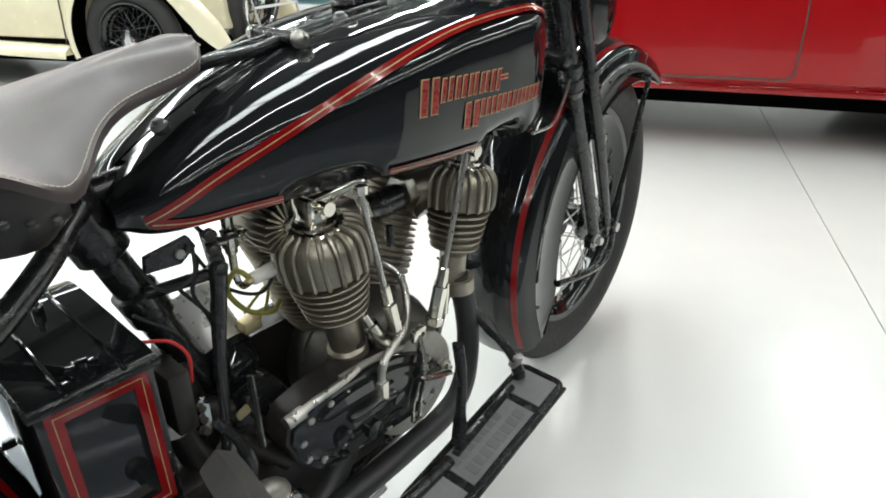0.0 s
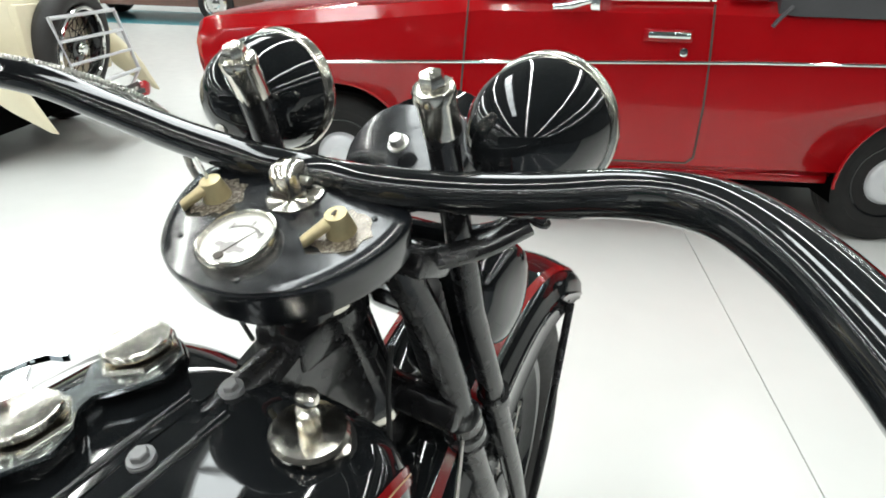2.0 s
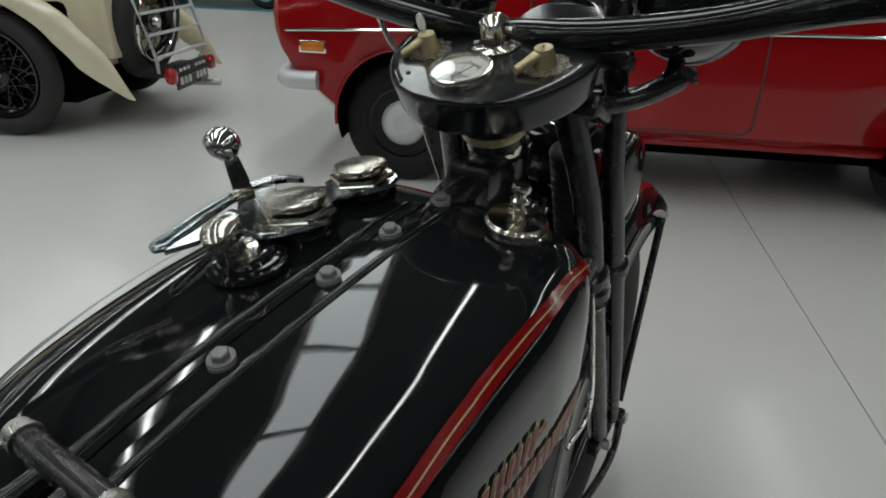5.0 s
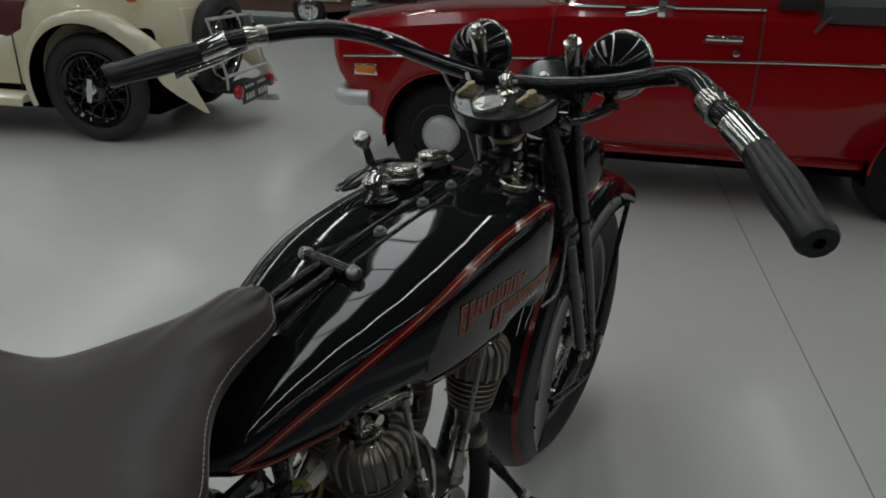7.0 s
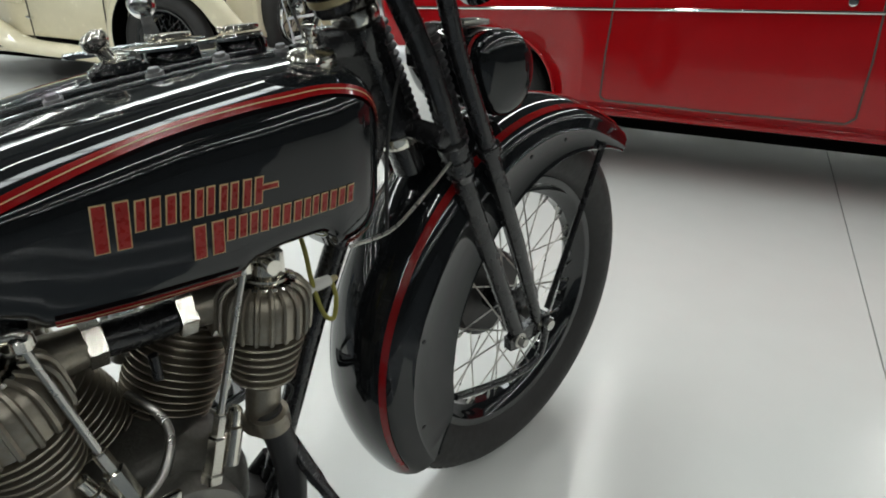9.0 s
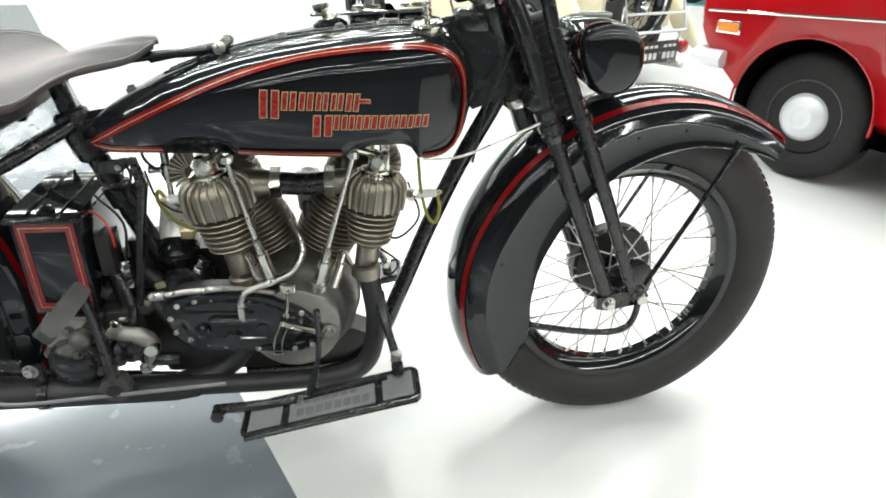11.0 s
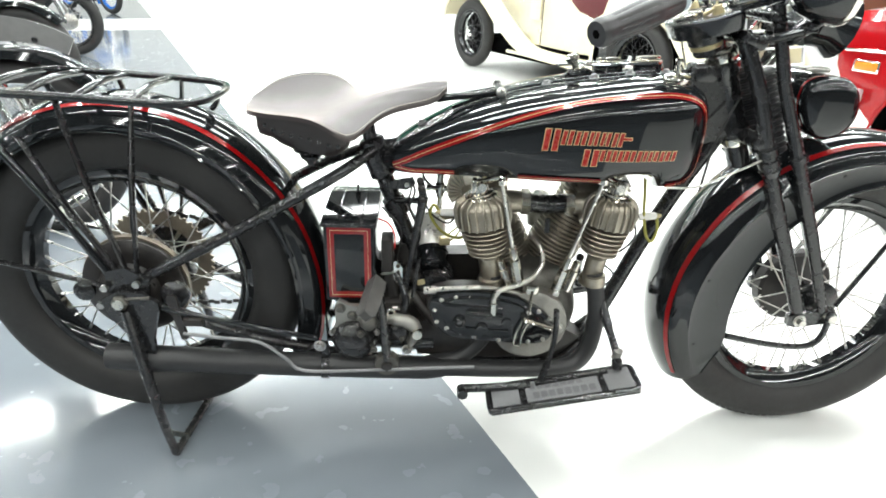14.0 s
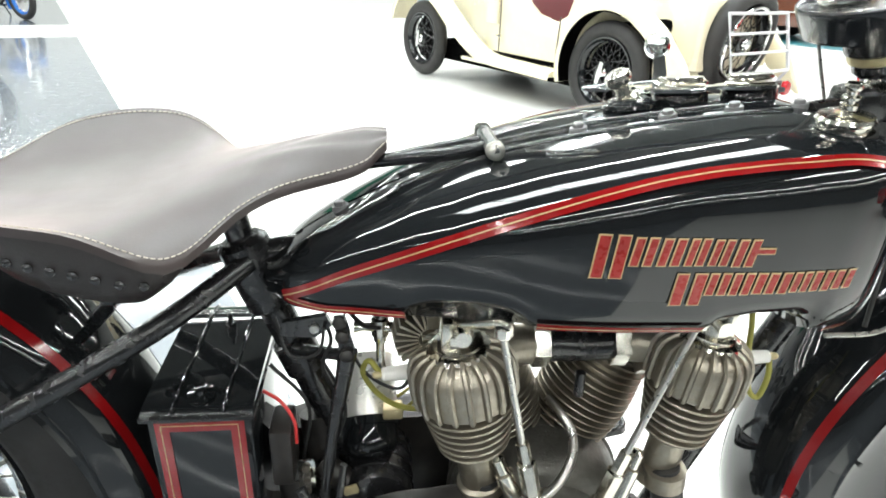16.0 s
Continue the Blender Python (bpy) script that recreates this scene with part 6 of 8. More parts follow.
# levers and taps under the tank
TAPS = part("fuel_tap", turned([(0.005, -0.045), (0.005, -0.020), (0.0075, -0.018), (0.0075, -0.012), (0.010, -0.010), (0.010, 0.010), (0.007, 0.012), (0.007, 0.030), (0.005, 0.032), (0.005, 0.05)], (0.640, -0.03, 0.590), (0, 0, 1), 14), NICKEL, BIKE, "nickel fuel tap")
part("tap_handle", tube(bmesh.new(), [(0.612, -0.03, 0.590), (0.622, -0.031, 0.590), (0.640, -0.032, 0.590), (0.668, -0.036, 0.591)], [0.0075, 0.0045, 0.0065, 0.0055], 10), NICKEL, TAPS)
for k in range(4):
    part("thread", turned([(0.0055, 0), (0.0072, 0.001), (0.0072, 0.002), (0.0055, 0.003)], (0.650 + 0.005 * k, -0.0335, 0.5905), (1, -0.1, 0.03), 12), NICKEL, TAPS)
part("tap_pipe", tube(bmesh.new(), glide([(0.640, -0.03, 0.550), (0.644, -0.03, 0.530), (0.66, -0.02, 0.52), (0.70, 0.0, 0.525)], 5), 0.0045, 8), NICKEL, TAPS)
part("tap_pipe", tube(bmesh.new(), glide([(0.606, -0.02, 0.640), (0.605, -0.03, 0.615), (0.622, -0.04, 0.598), (0.640, -0.05, 0.600)], 5), 0.0026, 8), WIRE_BLACK, TAPS, "thin black pipe")
CTRL = part("control_lever", slab(bmesh.new(), [(-0.007, -0.030), (0.007, -0.030), (0.009, -0.018), (0.006, 0.022), (-0.006, 0.022), (-0.008, -0.018)], (0.602, -0.058, 0.600), (1, 0, 0.16), (-0.16, 0, 1), 0.006), SATIN, BIKE, "black bell-crank lever")
for x, z in ((0.599, 0.618), (0.601, 0.601), (0.605, 0.578)):
    part("lever_bolt", turned([(0.0075, 0), (0.0075, 0.006), (0.004, 0.009), (0, 0.0095)], (x, -0.064, z), (0, -1, 0), 8), WORN, CTRL)
part("control_rod", tube(bmesh.new(), glide([(0.606, -0.060, 0.580), (0.600, -0.062, 0.545), (0.588, -0.066, 0.48), (0.576, -0.075, 0.40), (0.565, -0.080, 0.34)], 4), [0.011, 0.0105, 0.010, 0.0095, 0.009, 0.009, 0.0085, 0.008, 0.0075, 0.007, 0.007, 0.0065, 0.0065, 0.006, 0.006, 0.006, 0.006], 10), SATIN, CTRL)
part("crank_arm", slab(bmesh.new(), [(-0.025, -0.006), (0.010, -0.014), (0.030, -0.003), (0.026, 0.010), (-0.02, 0.009)], (0.560, -0.045, 0.604), (1, 0, 0.15), (-0.15, 0, 1), 0.008), SATIN, CTRL)
part("arm_pin", turned([(0.005, 0), (0.005, 0.006), (0, 0.007)], (0.572, -0.050, 0.603), (0, -1, 0), 10), STEEL, CTRL)
part("pivot_tube", bar((0.545, -0.02, 0.556), (0.604, -0.058, 0.572), 0.007, 10), SATIN, CTRL)
part("wire", tube(bmesh.new(), glide([(0.585, -0.050, 0.604), (0.588, -0.052, 0.585), (0.578, -0.052, 0.555), (0.590, -0.052, 0.52), (0.597, -0.05, 0.485)], 5), 0.0022, 6), WIRE_BLACK, CTRL)
part("wire", tube(bmesh.new(), glide([(0.530, -0.04, 0.610), (0.545, -0.06, 0.575), (0.575, -0.065, 0.580), (0.583, -0.06, 0.608)], 5), 0.0018, 6), WIRE_BLACK, CTRL)

# battery box with red-lined door and glossy slatted lid
BATT = part("battery_box", box((0.456, 0.009, 0.441), (0.104, 0.208, 0.176), bevel=0.004), GLOSS, BIKE, "black battery box lined in red")
for w, h, t, lift, mat, nm in ((0.089, 0.161, 0.0140, 0.0, RED, "red_band"), (0.0770, 0.149, 0.0006, 0.0008, GOLD, "gold_line")):
    bm = bmesh.new()
    rings = []
    for g, d in ((0.0, 0.0), (0.0, 0.0009), (t, 0.0009), (t, 0.0)):
        rings.append([Vector((0.456 + sx * (w / 2 - g), -0.0951 - lift - d, 0.443 + sz * (h / 2 - g))) for sx, sz in ((-1, -1), (1, -1), (1, 1), (-1, 1))])
    skin(bm, rings, caps=False)
    part(nm, bm, mat, BATT)
lid_line = glide([(0, -0.100, 0.529), (0, -0.095, 0.536), (0, -0.073, 0.539), (0, -0.028, 0.542), (0, 0.032, 0.545), (0, 0.077, 0.546), (0, 0.105, 0.541), (0, 0.109, 0.535), (0, 0.109, 0.529)], 3)
bm = bmesh.new()
skin(bm, [[Vector((0.456 + sx * g, q.y, q.z)) for q in lid_line] for sx, g in ((-1, 0.055), (-1, 0.0525), (1, 0.0525), (1, 0.055))])
LID = part("lid", bm, GLOSS, BATT, "domed glossy black lid with two ribs", angle=50)
part("lid_rim", box((0.456, 0.006, 0.529), (0.114, 0.218, 0.006), bevel=0.002), SATIN, LID)
for x in (0.432, 0.482):
    part("lid_rib", tube(bmesh.new(), [Vector((x, q.y - 0.001, q.z + 0.001)) for q in lid_line[2:-4]], 0.0020, 8), GLOSS, LID)
part("lid_catch", turned([(0.014, 0), (0.014, 0.003), (0.006, 0.005), (0.005, 0.009), (0, 0.010)], (0.456, -0.076, 0.539), (0, -0.1, 0.99), 18), GLOSS, LID)
part("lid_stud", turned([(0.006, 0), (0.006, 0.010), (0.003, 0.011), (0.003, 0.022), (0, 0.023)], (0.462, 0.042, 0.545), (0, 0, 1), 10), SATIN, LID)
part("red_wire", tube(bmesh.new(), glide([(0.515, -0.06, 0.53), (0.535, -0.075, 0.527), (0.548, -0.08, 0.505), (0.548, -0.075, 0.47)], 5), 0.0019, 8), WIRE_RED, BATT)
part("switch_box", box((0.532, -0.06, 0.455), (0.024, 0.05, 0.075), bevel=0.004), WORN, BATT)
part("terminal_plate", slab(bmesh.new(), rounded(0.019, 0.052, 0.004), (0.555, -0.064, 0.410), (1, 0, 0), (0, 0, 1), 0.003), CHROME, BATT, "bright perforated terminal plate")
for z in (0.394, 0.410, 0.426):
    part("terminal_screw", turned([(0.0045, 0), (0.0045, 0.004), (0, 0.005)], (0.555, -0.0675, z), (0, -1, 0), 8), INK, BATT)

# gearbox with kick starter
GBX = part("gearbox", box((0.510, -0.012, 0.298), (0.145, 0.165, 0.110), bevel=0.024), WORN, BIKE, "oily black and grey cast gearbox")
part("mounting_flange", slab(bmesh.new(), [(-0.060, 0.040), (-0.052, 0.052), (-0.030, 0.040), (0.004, 0.038), (0.022, 0.020), (0.010, -0.012), (-0.030, -0.020), (-0.055, -0.036), (-0.070, -0.030), (-0.060, 0.0)], (0.486, -0.112, 0.318), (1, 0, 0), (0, 0, 1), 0.012), ALLOY, GBX, "grey cast mounting flange")
part("end_cover", turned([(0.0, -0.01), (0.047, -0.01), (0.047, 0.012), (0.044, 0.026), (0.036, 0.038), (0.020, 0.045), (0, 0.047)], (0.464, -0.108, 0.276), (0, -1, 0), 30), SATIN, GBX, "domed black end cover")
part("cover_rim", turned([(0.046, 0.0), (0.051, 0.001), (0.051, 0.008), (0.046, 0.009)], (0.464, -0.108, 0.276), (0, -1, 0), 30), WORN, GBX)
for k in range(7):
    a = radians(15 + 51 * k)
    part("cover_nut", bolt_shape((0.464 + 0.048 * math.cos(a), -0.115, 0.276 + 0.048 * math.sin(a)), (0, -1, 0), 0.0058, 0.007), STEEL if k % 3 == 0 else WORN, GBX)
for x, z in ((0.462, 0.335), (0.427, 0.294), (0.437, 0.352)):
    part("flange_bolt", bolt_shape((x, -0.123, z), (0, -1, 0), 0.0080, 0.009), CASE, GBX)
part("clutch_arm", tube(bmesh.new(), glide([(0.532, -0.135, 0.334), (0.556, -0.142, 0.338), (0.582, -0.140, 0.330), (0.597, -0.134, 0.308), (0.588, -0.130, 0.280), (0.583, -0.128, 0.258)], 4), [0.010] * 3 + [0.013] * 4 + [0.015] * 4 + [0.013] * 4 + [0.011] * 3 + [0.009] * 3, 12), ALLOY, GBX, "pale cast clutch arm")
part("adjusting_nut", turned([(0.0, 0.0), (0.0125, 0.0), (0.0125, 0.016), (0.0105, 0.020), (0, 0.0205)], (0.597, -0.136, 0.307), (0.12, -1, 0.05), 20), NICKEL, GBX, "bright round adjusting nut")
part("arm_bolt", bolt_shape((0.578, -0.134, 0.259), (0, -1, 0), 0.008, 0.010), STEEL, GBX)
part("worm_housing", turned([(0, 0), (0.028, 0), (0.030, 0.012), (0.026, 0.030), (0.012, 0.036), (0, 0.036)], (0.553, -0.100, 0.295), (0.1, -1, 0), 22), SATIN, GBX)
part("breather_tube", tube(bmesh.new(), [(0.572, -0.125, 0.272), (0.600, -0.128, 0.271), (0.632, -0.122, 0.267)], [0.010, 0.012, 0.011], 14), GLOSS, GBX)
part("shift_shaft", tube(bmesh.new(), glide([(0.552, -0.100, 0.428), (0.566, -0.112, 0.402), (0.573, -0.122, 0.372), (0.568, -0.124, 0.345)], 4), [0.006] * 6 + [0.008] * 7, 10), SATIN, GBX)
part("clip", tube(bmesh.new(), glide([(0.535, -0.132, 0.345), (0.541, -0.136, 0.358), (0.552, -0.136, 0.352), (0.549, -0.134, 0.341)], 4), 0.0032, 8), NICKEL, GBX, "bright spring clip")
part("shift_link", tube(bmesh.new(), [(0.545, -0.120, 0.352), (0.575, -0.118, 0.350)], 0.0042, 8), STEEL, GBX)
part("drain_plug", bolt_shape((0.487, -0.10, 0.232), (0, -0.4, -1), 0.012, 0.012), STEEL, GBX)
part("link_rod", bar((0.588, -0.125, 0.382), (0.600, -0.10, 0.46), 0.0042, 8), SATIN, GBX)
part("pedal_joint", turned([(0, -0.018), (0.010, -0.016), (0.017, -0.008), (0.019, 0.0), (0.017, 0.008), (0.010, 0.016), (0, 0.018)], (0.500, -0.165, 0.346), (0, 0, 1), 22), CASE, GBX, "worn grey ball joint")
part("pedal_shaft", bar((0.500, -0.09, 0.340), (0.500, -0.160, 0.346), 0.012, 14), WORN, GBX)
for x, y, z, r in ((0.481, -0.150, 0.306, 0.006), (0.520, -0.128, 0.318, 0.007), (0.552, -0.136, 0.318, 0.006), (0.536, -0.130, 0.272, 0.0065), (0.506, -0.140, 0.262, 0.006), (0.566, -0.132, 0.286, 0.005)):
    part("case_nut", bolt_shape((x, y, z), (0, -1, 0), r, 0.008), CASE, GBX)
KICK = part("kick_starter", tube(bmesh.new(), glide([(0.518, -0.165, 0.442), (0.526, -0.166, 0.39), (0.532, -0.167, 0.33), (0.537, -0.170, 0.258)], 4), [0.011] * 5 + [0.0125] * 4 + [0.014] * 4, 12, flat=0.7), SATIN, BIKE, "black kick-starter crank")
part("kick_boss", turned([(0.0, -0.012), (0.024, -0.012), (0.026, 0.0), (0.024, 0.012), (0, 0.012)], (0.537, -0.168, 0.248), (0, -1, 0), 24), CASE, KICK, "worn steel boss")
part("kick_shaft_end", turned([(0, 0), (0.012, 0), (0.011, 0.006), (0.005, 0.008), (0, 0.008)], (0.537, -0.180, 0.248), (0, -1, 0), 16), WORN, KICK)
part("kick_pedal", tube(bmesh.new(), [(0.5185, -0.160, 0.441), (0.518, -0.166, 0.440), (0.516, -0.186, 0.436), (0.511, -0.228, 0.430), (0.506, -0.266, 0.425), (0.505, -0.272, 0.4245)], [0.011, 0.0185, 0.0200, 0.0200, 0.0190, 0.012], 4), PEDAL, KICK, "worn rubber pedal block")

# footboards
def footboard(sgn):
    m = Vector((0.903, sgn * 0.210, 0.212))
    u = Vector((1, 0, 0.213)).normalized()
    v = Vector((0, 1, 0))
    w = u.cross(v)
    shape = rounded(0.315, 0.085, 0.016, 5)
    board = part("footboard", slab(bmesh.new(), shape, m, u, v, 0.010), SATIN, BIKE, "black footboard with grey ribbed rubber mat")
    bm = bmesh.new()
    for a0, a1 in ((-0.145, -0.088), (-0.074, 0.078), (0.092, 0.146)):
        slab(bm, [(a0, -0.032), (a1, -0.032), (a1, 0.032), (a0, 0.032)], m + w * 0.010, u, v, 0.0025)
    part("mat", bm, RIBBED, board, "grey ribbed rubber mat")
    bm = bmesh.new()
    for k in range(26):
        b = -0.030 + 0.060 * k / 25
        for a0, a1 in ((-0.072, 0.076),):
            tube(bm, [m + w * 0.0128 + u * a0 + v * b, m + w * 0.0128 + u * a1 + v * b], 0.0008, 4)
    tagged(part("mat_ribs", bm, RIBBED, board), kind="stuff")
    for row, count, a0 in ((0.014, 7, -0.066), (-0.015, 8, -0.060)):
        for k in range(count):
            a = a0 + k * 0.0165
            part("mat_mark", slab(bmesh.new(), [(a, row - 0.0095), (a + 0.0125, row - 0.0095), (a + 0.0125, row + 0.0095), (a, row + 0.0095)], m + w * 0.0125, u, v, 0.0012), MAT_DARK, board)
    rim = [m + w * 0.010 + u * a + v * b for a, b in rounded(0.309, 0.079, 0.014, 5)]
    part("raised_rim", tube(bmesh.new(), rim + rim[:1], 0.0042, 8, caps=False), SATIN, board)
    part("edge_strip", tube(bmesh.new(), [m + u * -0.15 + v * (sgn * 0.044) + w * 0.006, m + u * 0.15 + v * (sgn * 0.044) + w * 0.006], 0.0035, 8), SATIN, board)
    part("mount", tube(bmesh.new(), glide([(0.700, sgn * 0.170, 0.185), (0.76, sgn * 0.185, 0.200), (0.84, sgn * 0.190, 0.212)], 4), 0.0095, 10), SATIN, board)
    part("mount_nut", turned([(0.012, -0.012), (0.012, 0.012), (0, 0.013)], (0.698, sgn * 0.178, 0.182), (0, sgn, 0), 8), SATIN, board)
    post = part("mount_post", tube(bmesh.new(), glide([(0.990, sgn * 0.10, 0.375), (1.000, sgn * 0.14, 0.335), (1.015, sgn * 0.175, 0.29), (1.020, sgn * 0.185, 0.255)], 4), [0.010] * 5 + [0.008] * 5 + [0.011] * 3, 10), SATIN, board)
    part("post_joint", turned([(0.007, -0.012), (0.010, -0.010), (0.010, 0.012), (0, 0.014)], (1.017, sgn * 0.178, 0.285), (0.1, -0.2, 1), 10), STEEL, post)
    part("cross_rail", bar((1.00, sgn * 0.185, 0.247), (0.85, sgn * 0.19, 0.215), 0.0065, 8), SATIN, board)


footboard(-1)
footboard(1)

# brake rods on the right
part("brake_rod", tube(bmesh.new(), [(0.09, -0.170, 0.374), (0.17, -0.168, 0.350), (0.392, -0.160, 0.300)], 0.0065, 10), GLOSS, BIKE, "black torque rod")
part("thin_rod", tube(bmesh.new(), glide([(0.13, -0.185, 0.322), (0.20, -0.185, 0.314), (0.28, -0.186, 0.305), (0.33, -0.187, 0.268), (0.368, -0.188, 0.238), (0.50, -0.185, 0.240), (0.72, -0.178, 0.248)], 4), 0.0035, 8), GREY_IRON, BIKE, "slim grey brake rod")
part("brake_lever", slab(bmesh.new(), [(-0.006, -0.05), (0.006, -0.05), (0.010, 0.045), (0.006, 0.052), (-0.006, 0.052), (-0.010, 0.045)], (0.118, -0.165, 0.350), (1, 0, 0.15), (-0.15, 0, 1), 0.008), WORN, BIKE)
part("rod_clevis", box((0.150, -0.176, 0.345), (0.040, 0.014, 0.018), bevel=0.005), WORN, BIKE)
part("rear_axle", bar((0, -0.165, 0.372), (0, 0.165, 0.372), 0.011, 14), STEEL, BIKE)
part("axle_nut", turned([(0.0, 0.0), (0.017, 0.0), (0.017, 0.014), (0.012, 0.018), (0, 0.0185)], (0.0, -0.145, 0.372), (0, -1, 0), 6), CASE, BIKE)
part("axle_adjuster", bar((0.01, -0.150, 0.380), (0.060, -0.152, 0.383), 0.004, 8), CASE, BIKE)
part("brake_plate", turned([(0, 0.0), (0.060, 0.0), (0.066, 0.006), (0.060, 0.016), (0.030, 0.022), (0, 0.024)], (0.0, -0.108, 0.370), (0, -1, 0), 32), WORN, BIKE, "dusty black brake plate")
part("stay_bracket", slab(bmesh.new(), [(-0.030, -0.012), (0.050, -0.020), (0.056, 0.020), (0.010, 0.045), (-0.030, 0.035)], (0.0, -0.124, 0.395), (1, 0, 0), (0, 0, 1), 0.010), SATIN, BIKE)
part("lever_boss", turned([(0, 0), (0.020, 0), (0.022, 0.012), (0.014, 0.018), (0, 0.019)], (-0.085, -0.112, 0.380), (0, -1, 0), 20), SATIN, BIKE)
part("brake_cam", turned([(0, 0), (0.028, 0), (0.03, 0.012), (0.02, 0.02), (0, 0.022)], (0.10, -0.115, 0.378), (0, -1, 0), 20), SATIN, BIKE)
for x, z in ((-0.03, 0.40), (0.035, 0.41), (-0.045, 0.36), (0.05, 0.35)):
    part("axle_bolt", turned([(0.008, 0), (0.008, 0.008), (0, 0.009)], (x, -0.141, z), (0, -1, 0), 6), STEEL, BIKE)
# primary chain case and oily clutter between gearbox and engine
part("chain_case", slab(bmesh.new(), [(-0.20, -0.05), (-0.12, -0.085), (0.10, -0.10), (0.19, -0.06), (0.20, 0.03), (0.13, 0.075), (-0.10, 0.070), (-0.19, 0.04)], (0.66, 0.085, 0.335), (1, 0, 0), (0, 0, 1), 0.05), WORN, BIKE, "black primary chain case")
for a, b, r in (((0.565, -0.03, 0.40), (0.66, -0.06, 0.33), 0.016), ((0.58, -0.06, 0.36), (0.64, -0.09, 0.30), 0.013), ((0.56, 0.0, 0.45), (0.57, -0.02, 0.36), 0.020), ((0.60, -0.05, 0.25), (0.70, -0.06, 0.25), 0.018), ((0.535, -0.05, 0.40), (0.545, -0.06, 0.35), 0.018)):
    part("linkage", bar(a, b, r, 12), WORN, GBX)
part("gearbox_bracket", slab(bmesh.new(), [(-0.11, -0.05), (0.10, -0.05), (0.13, 0.0), (0.10, 0.06), (-0.06, 0.06), (-0.11, 0.03)], (0.56, -0.035, 0.30), (1, 0, 0), (0, 0, 1), 0.03), WORN, GBX)
for x, z, r in ((0.60, 0.245, 0.022), (0.635, 0.285, 0.018), (0.575, 0.350, 0.017), (0.615, 0.325, 0.014)):
    part("case_boss", turned([(0, 0), (r, 0), (r * 0.95, 0.014), (r * 0.6, 0.020), (0, 0.021)], (x, -0.066, z), (0, -1, 0), 20), CASE, GBX)
# drive chain on the left
bm = bmesh.new()
for side in ([(0.0, 0.49), (0.50, 0.375)], [(0.50, 0.270), (0.0, 0.245)]):
    (xa, za), (xb, zb) = side
    count = 34
    for k in range(count):
        f = (k + 0.5) / count
        block(bm, (xa + (xb - xa) * f, 0.065 + (0.003 if k % 2 else -0.003), za + (zb - za) * f), (0.0135, 0.003, 0.009), Matrix.Rotation(math.atan2(za - zb, xb - xa), 3, "Y"))
tagged(part("chain", bm, WORN, BIKE, "oily drive chain"), kind="stuff")

# rear stand
STAND = part("rear_stand", tube(bmesh.new(), glide([(0.010, -0.150, 0.355), (0.030, -0.168, 0.22), (0.050, -0.180, 0.10), (0.068, -0.186, 0.010)], 4), [0.020, 0.020, 0.019, 0.018, 0.017, 0.016, 0.015, 0.014, 0.0135, 0.013, 0.0125, 0.012, 0.0115], 12, flat=0.6), SATIN, BIKE, "black U-shaped rear stand")
part("stand_leg", tube(bmesh.new(), glide([(0.010, 0.150, 0.355), (0.030, 0.168, 0.22), (0.050, 0.180, 0.10), (0.068, 0.186, 0.010)], 4), [0.020, 0.020, 0.019, 0.018, 0.017, 0.016, 0.015, 0.014, 0.0135, 0.013, 0.0125, 0.012, 0.0115], 12, flat=0.6), SATIN, STAND)
part("stand_bar", tube(bmesh.new(), [(0.070, -0.188, 0.0095), (0.082, 0.0, 0.0095), (0.070, 0.188, 0.0095)], 0.0092, 10), SATIN, STAND)
part("stand_brace", tube(bmesh.new(), [(0.056, -0.184, 0.065), (0.075, -0.135, 0.010)], 0.006, 8), SATIN, STAND)
part("stand_pivot", slab(bmesh.new(), [(-0.055, 0.040), (-0.020, 0.060), (0.030, 0.058), (0.060, 0.035), (0.050, -0.005), (0.038, -0.050), (0.034, -0.115), (0.004, -0.115), (-0.008, -0.050), (-0.042, 0.0)], (0.015, -0.142, 0.335), (1, 0, 0), (0, 0, 1), 0.010), SATIN, STAND)

# luggage rack with stays
RACK = part("luggage_rack", tube(bmesh.new(), glide([(-0.206, -0.124, 0.772), (-0.190, -0.125, 0.780), (-0.10, -0.125, 0.778), (0.0, -0.124, 0.774), (0.10, -0.123, 0.769), (0.155, -0.112, 0.766), (0.192, -0.070, 0.766), (0.204, 0.0, 0.768), (0.192, 0.070, 0.766), (0.155, 0.112, 0.766), (0.10, 0.123, 0.769), (0.0, 0.124, 0.774), (-0.10, 0.125, 0.778), (-0.190, 0.125, 0.780), (-0.206, 0.124, 0.772)], 5), 0.0078, 12), GLOSS, BIKE, "black tubular luggage rack over the rear wheel")
for x in (-0.190, -0.115, -0.020, 0.075):
    z = lerp([(-0.19, 0.780), (0.10, 0.769)], x)
    part("cross_bar", tube(bmesh.new(), glide([(x, -0.124, z), (x - 0.008, 0.0, z + 0.008), (x - 0.014, 0.124, z)], 5), 0.0072, 10), GLOSS, RACK)
part("rack_foot", tube(bmesh.new(), glide([(0.196, 0.0, 0.764), (0.190, 0.0, 0.745), (0.180, 0.0, 0.735)], 3), 0.012, 10, flat=0.5), SATIN, RACK)
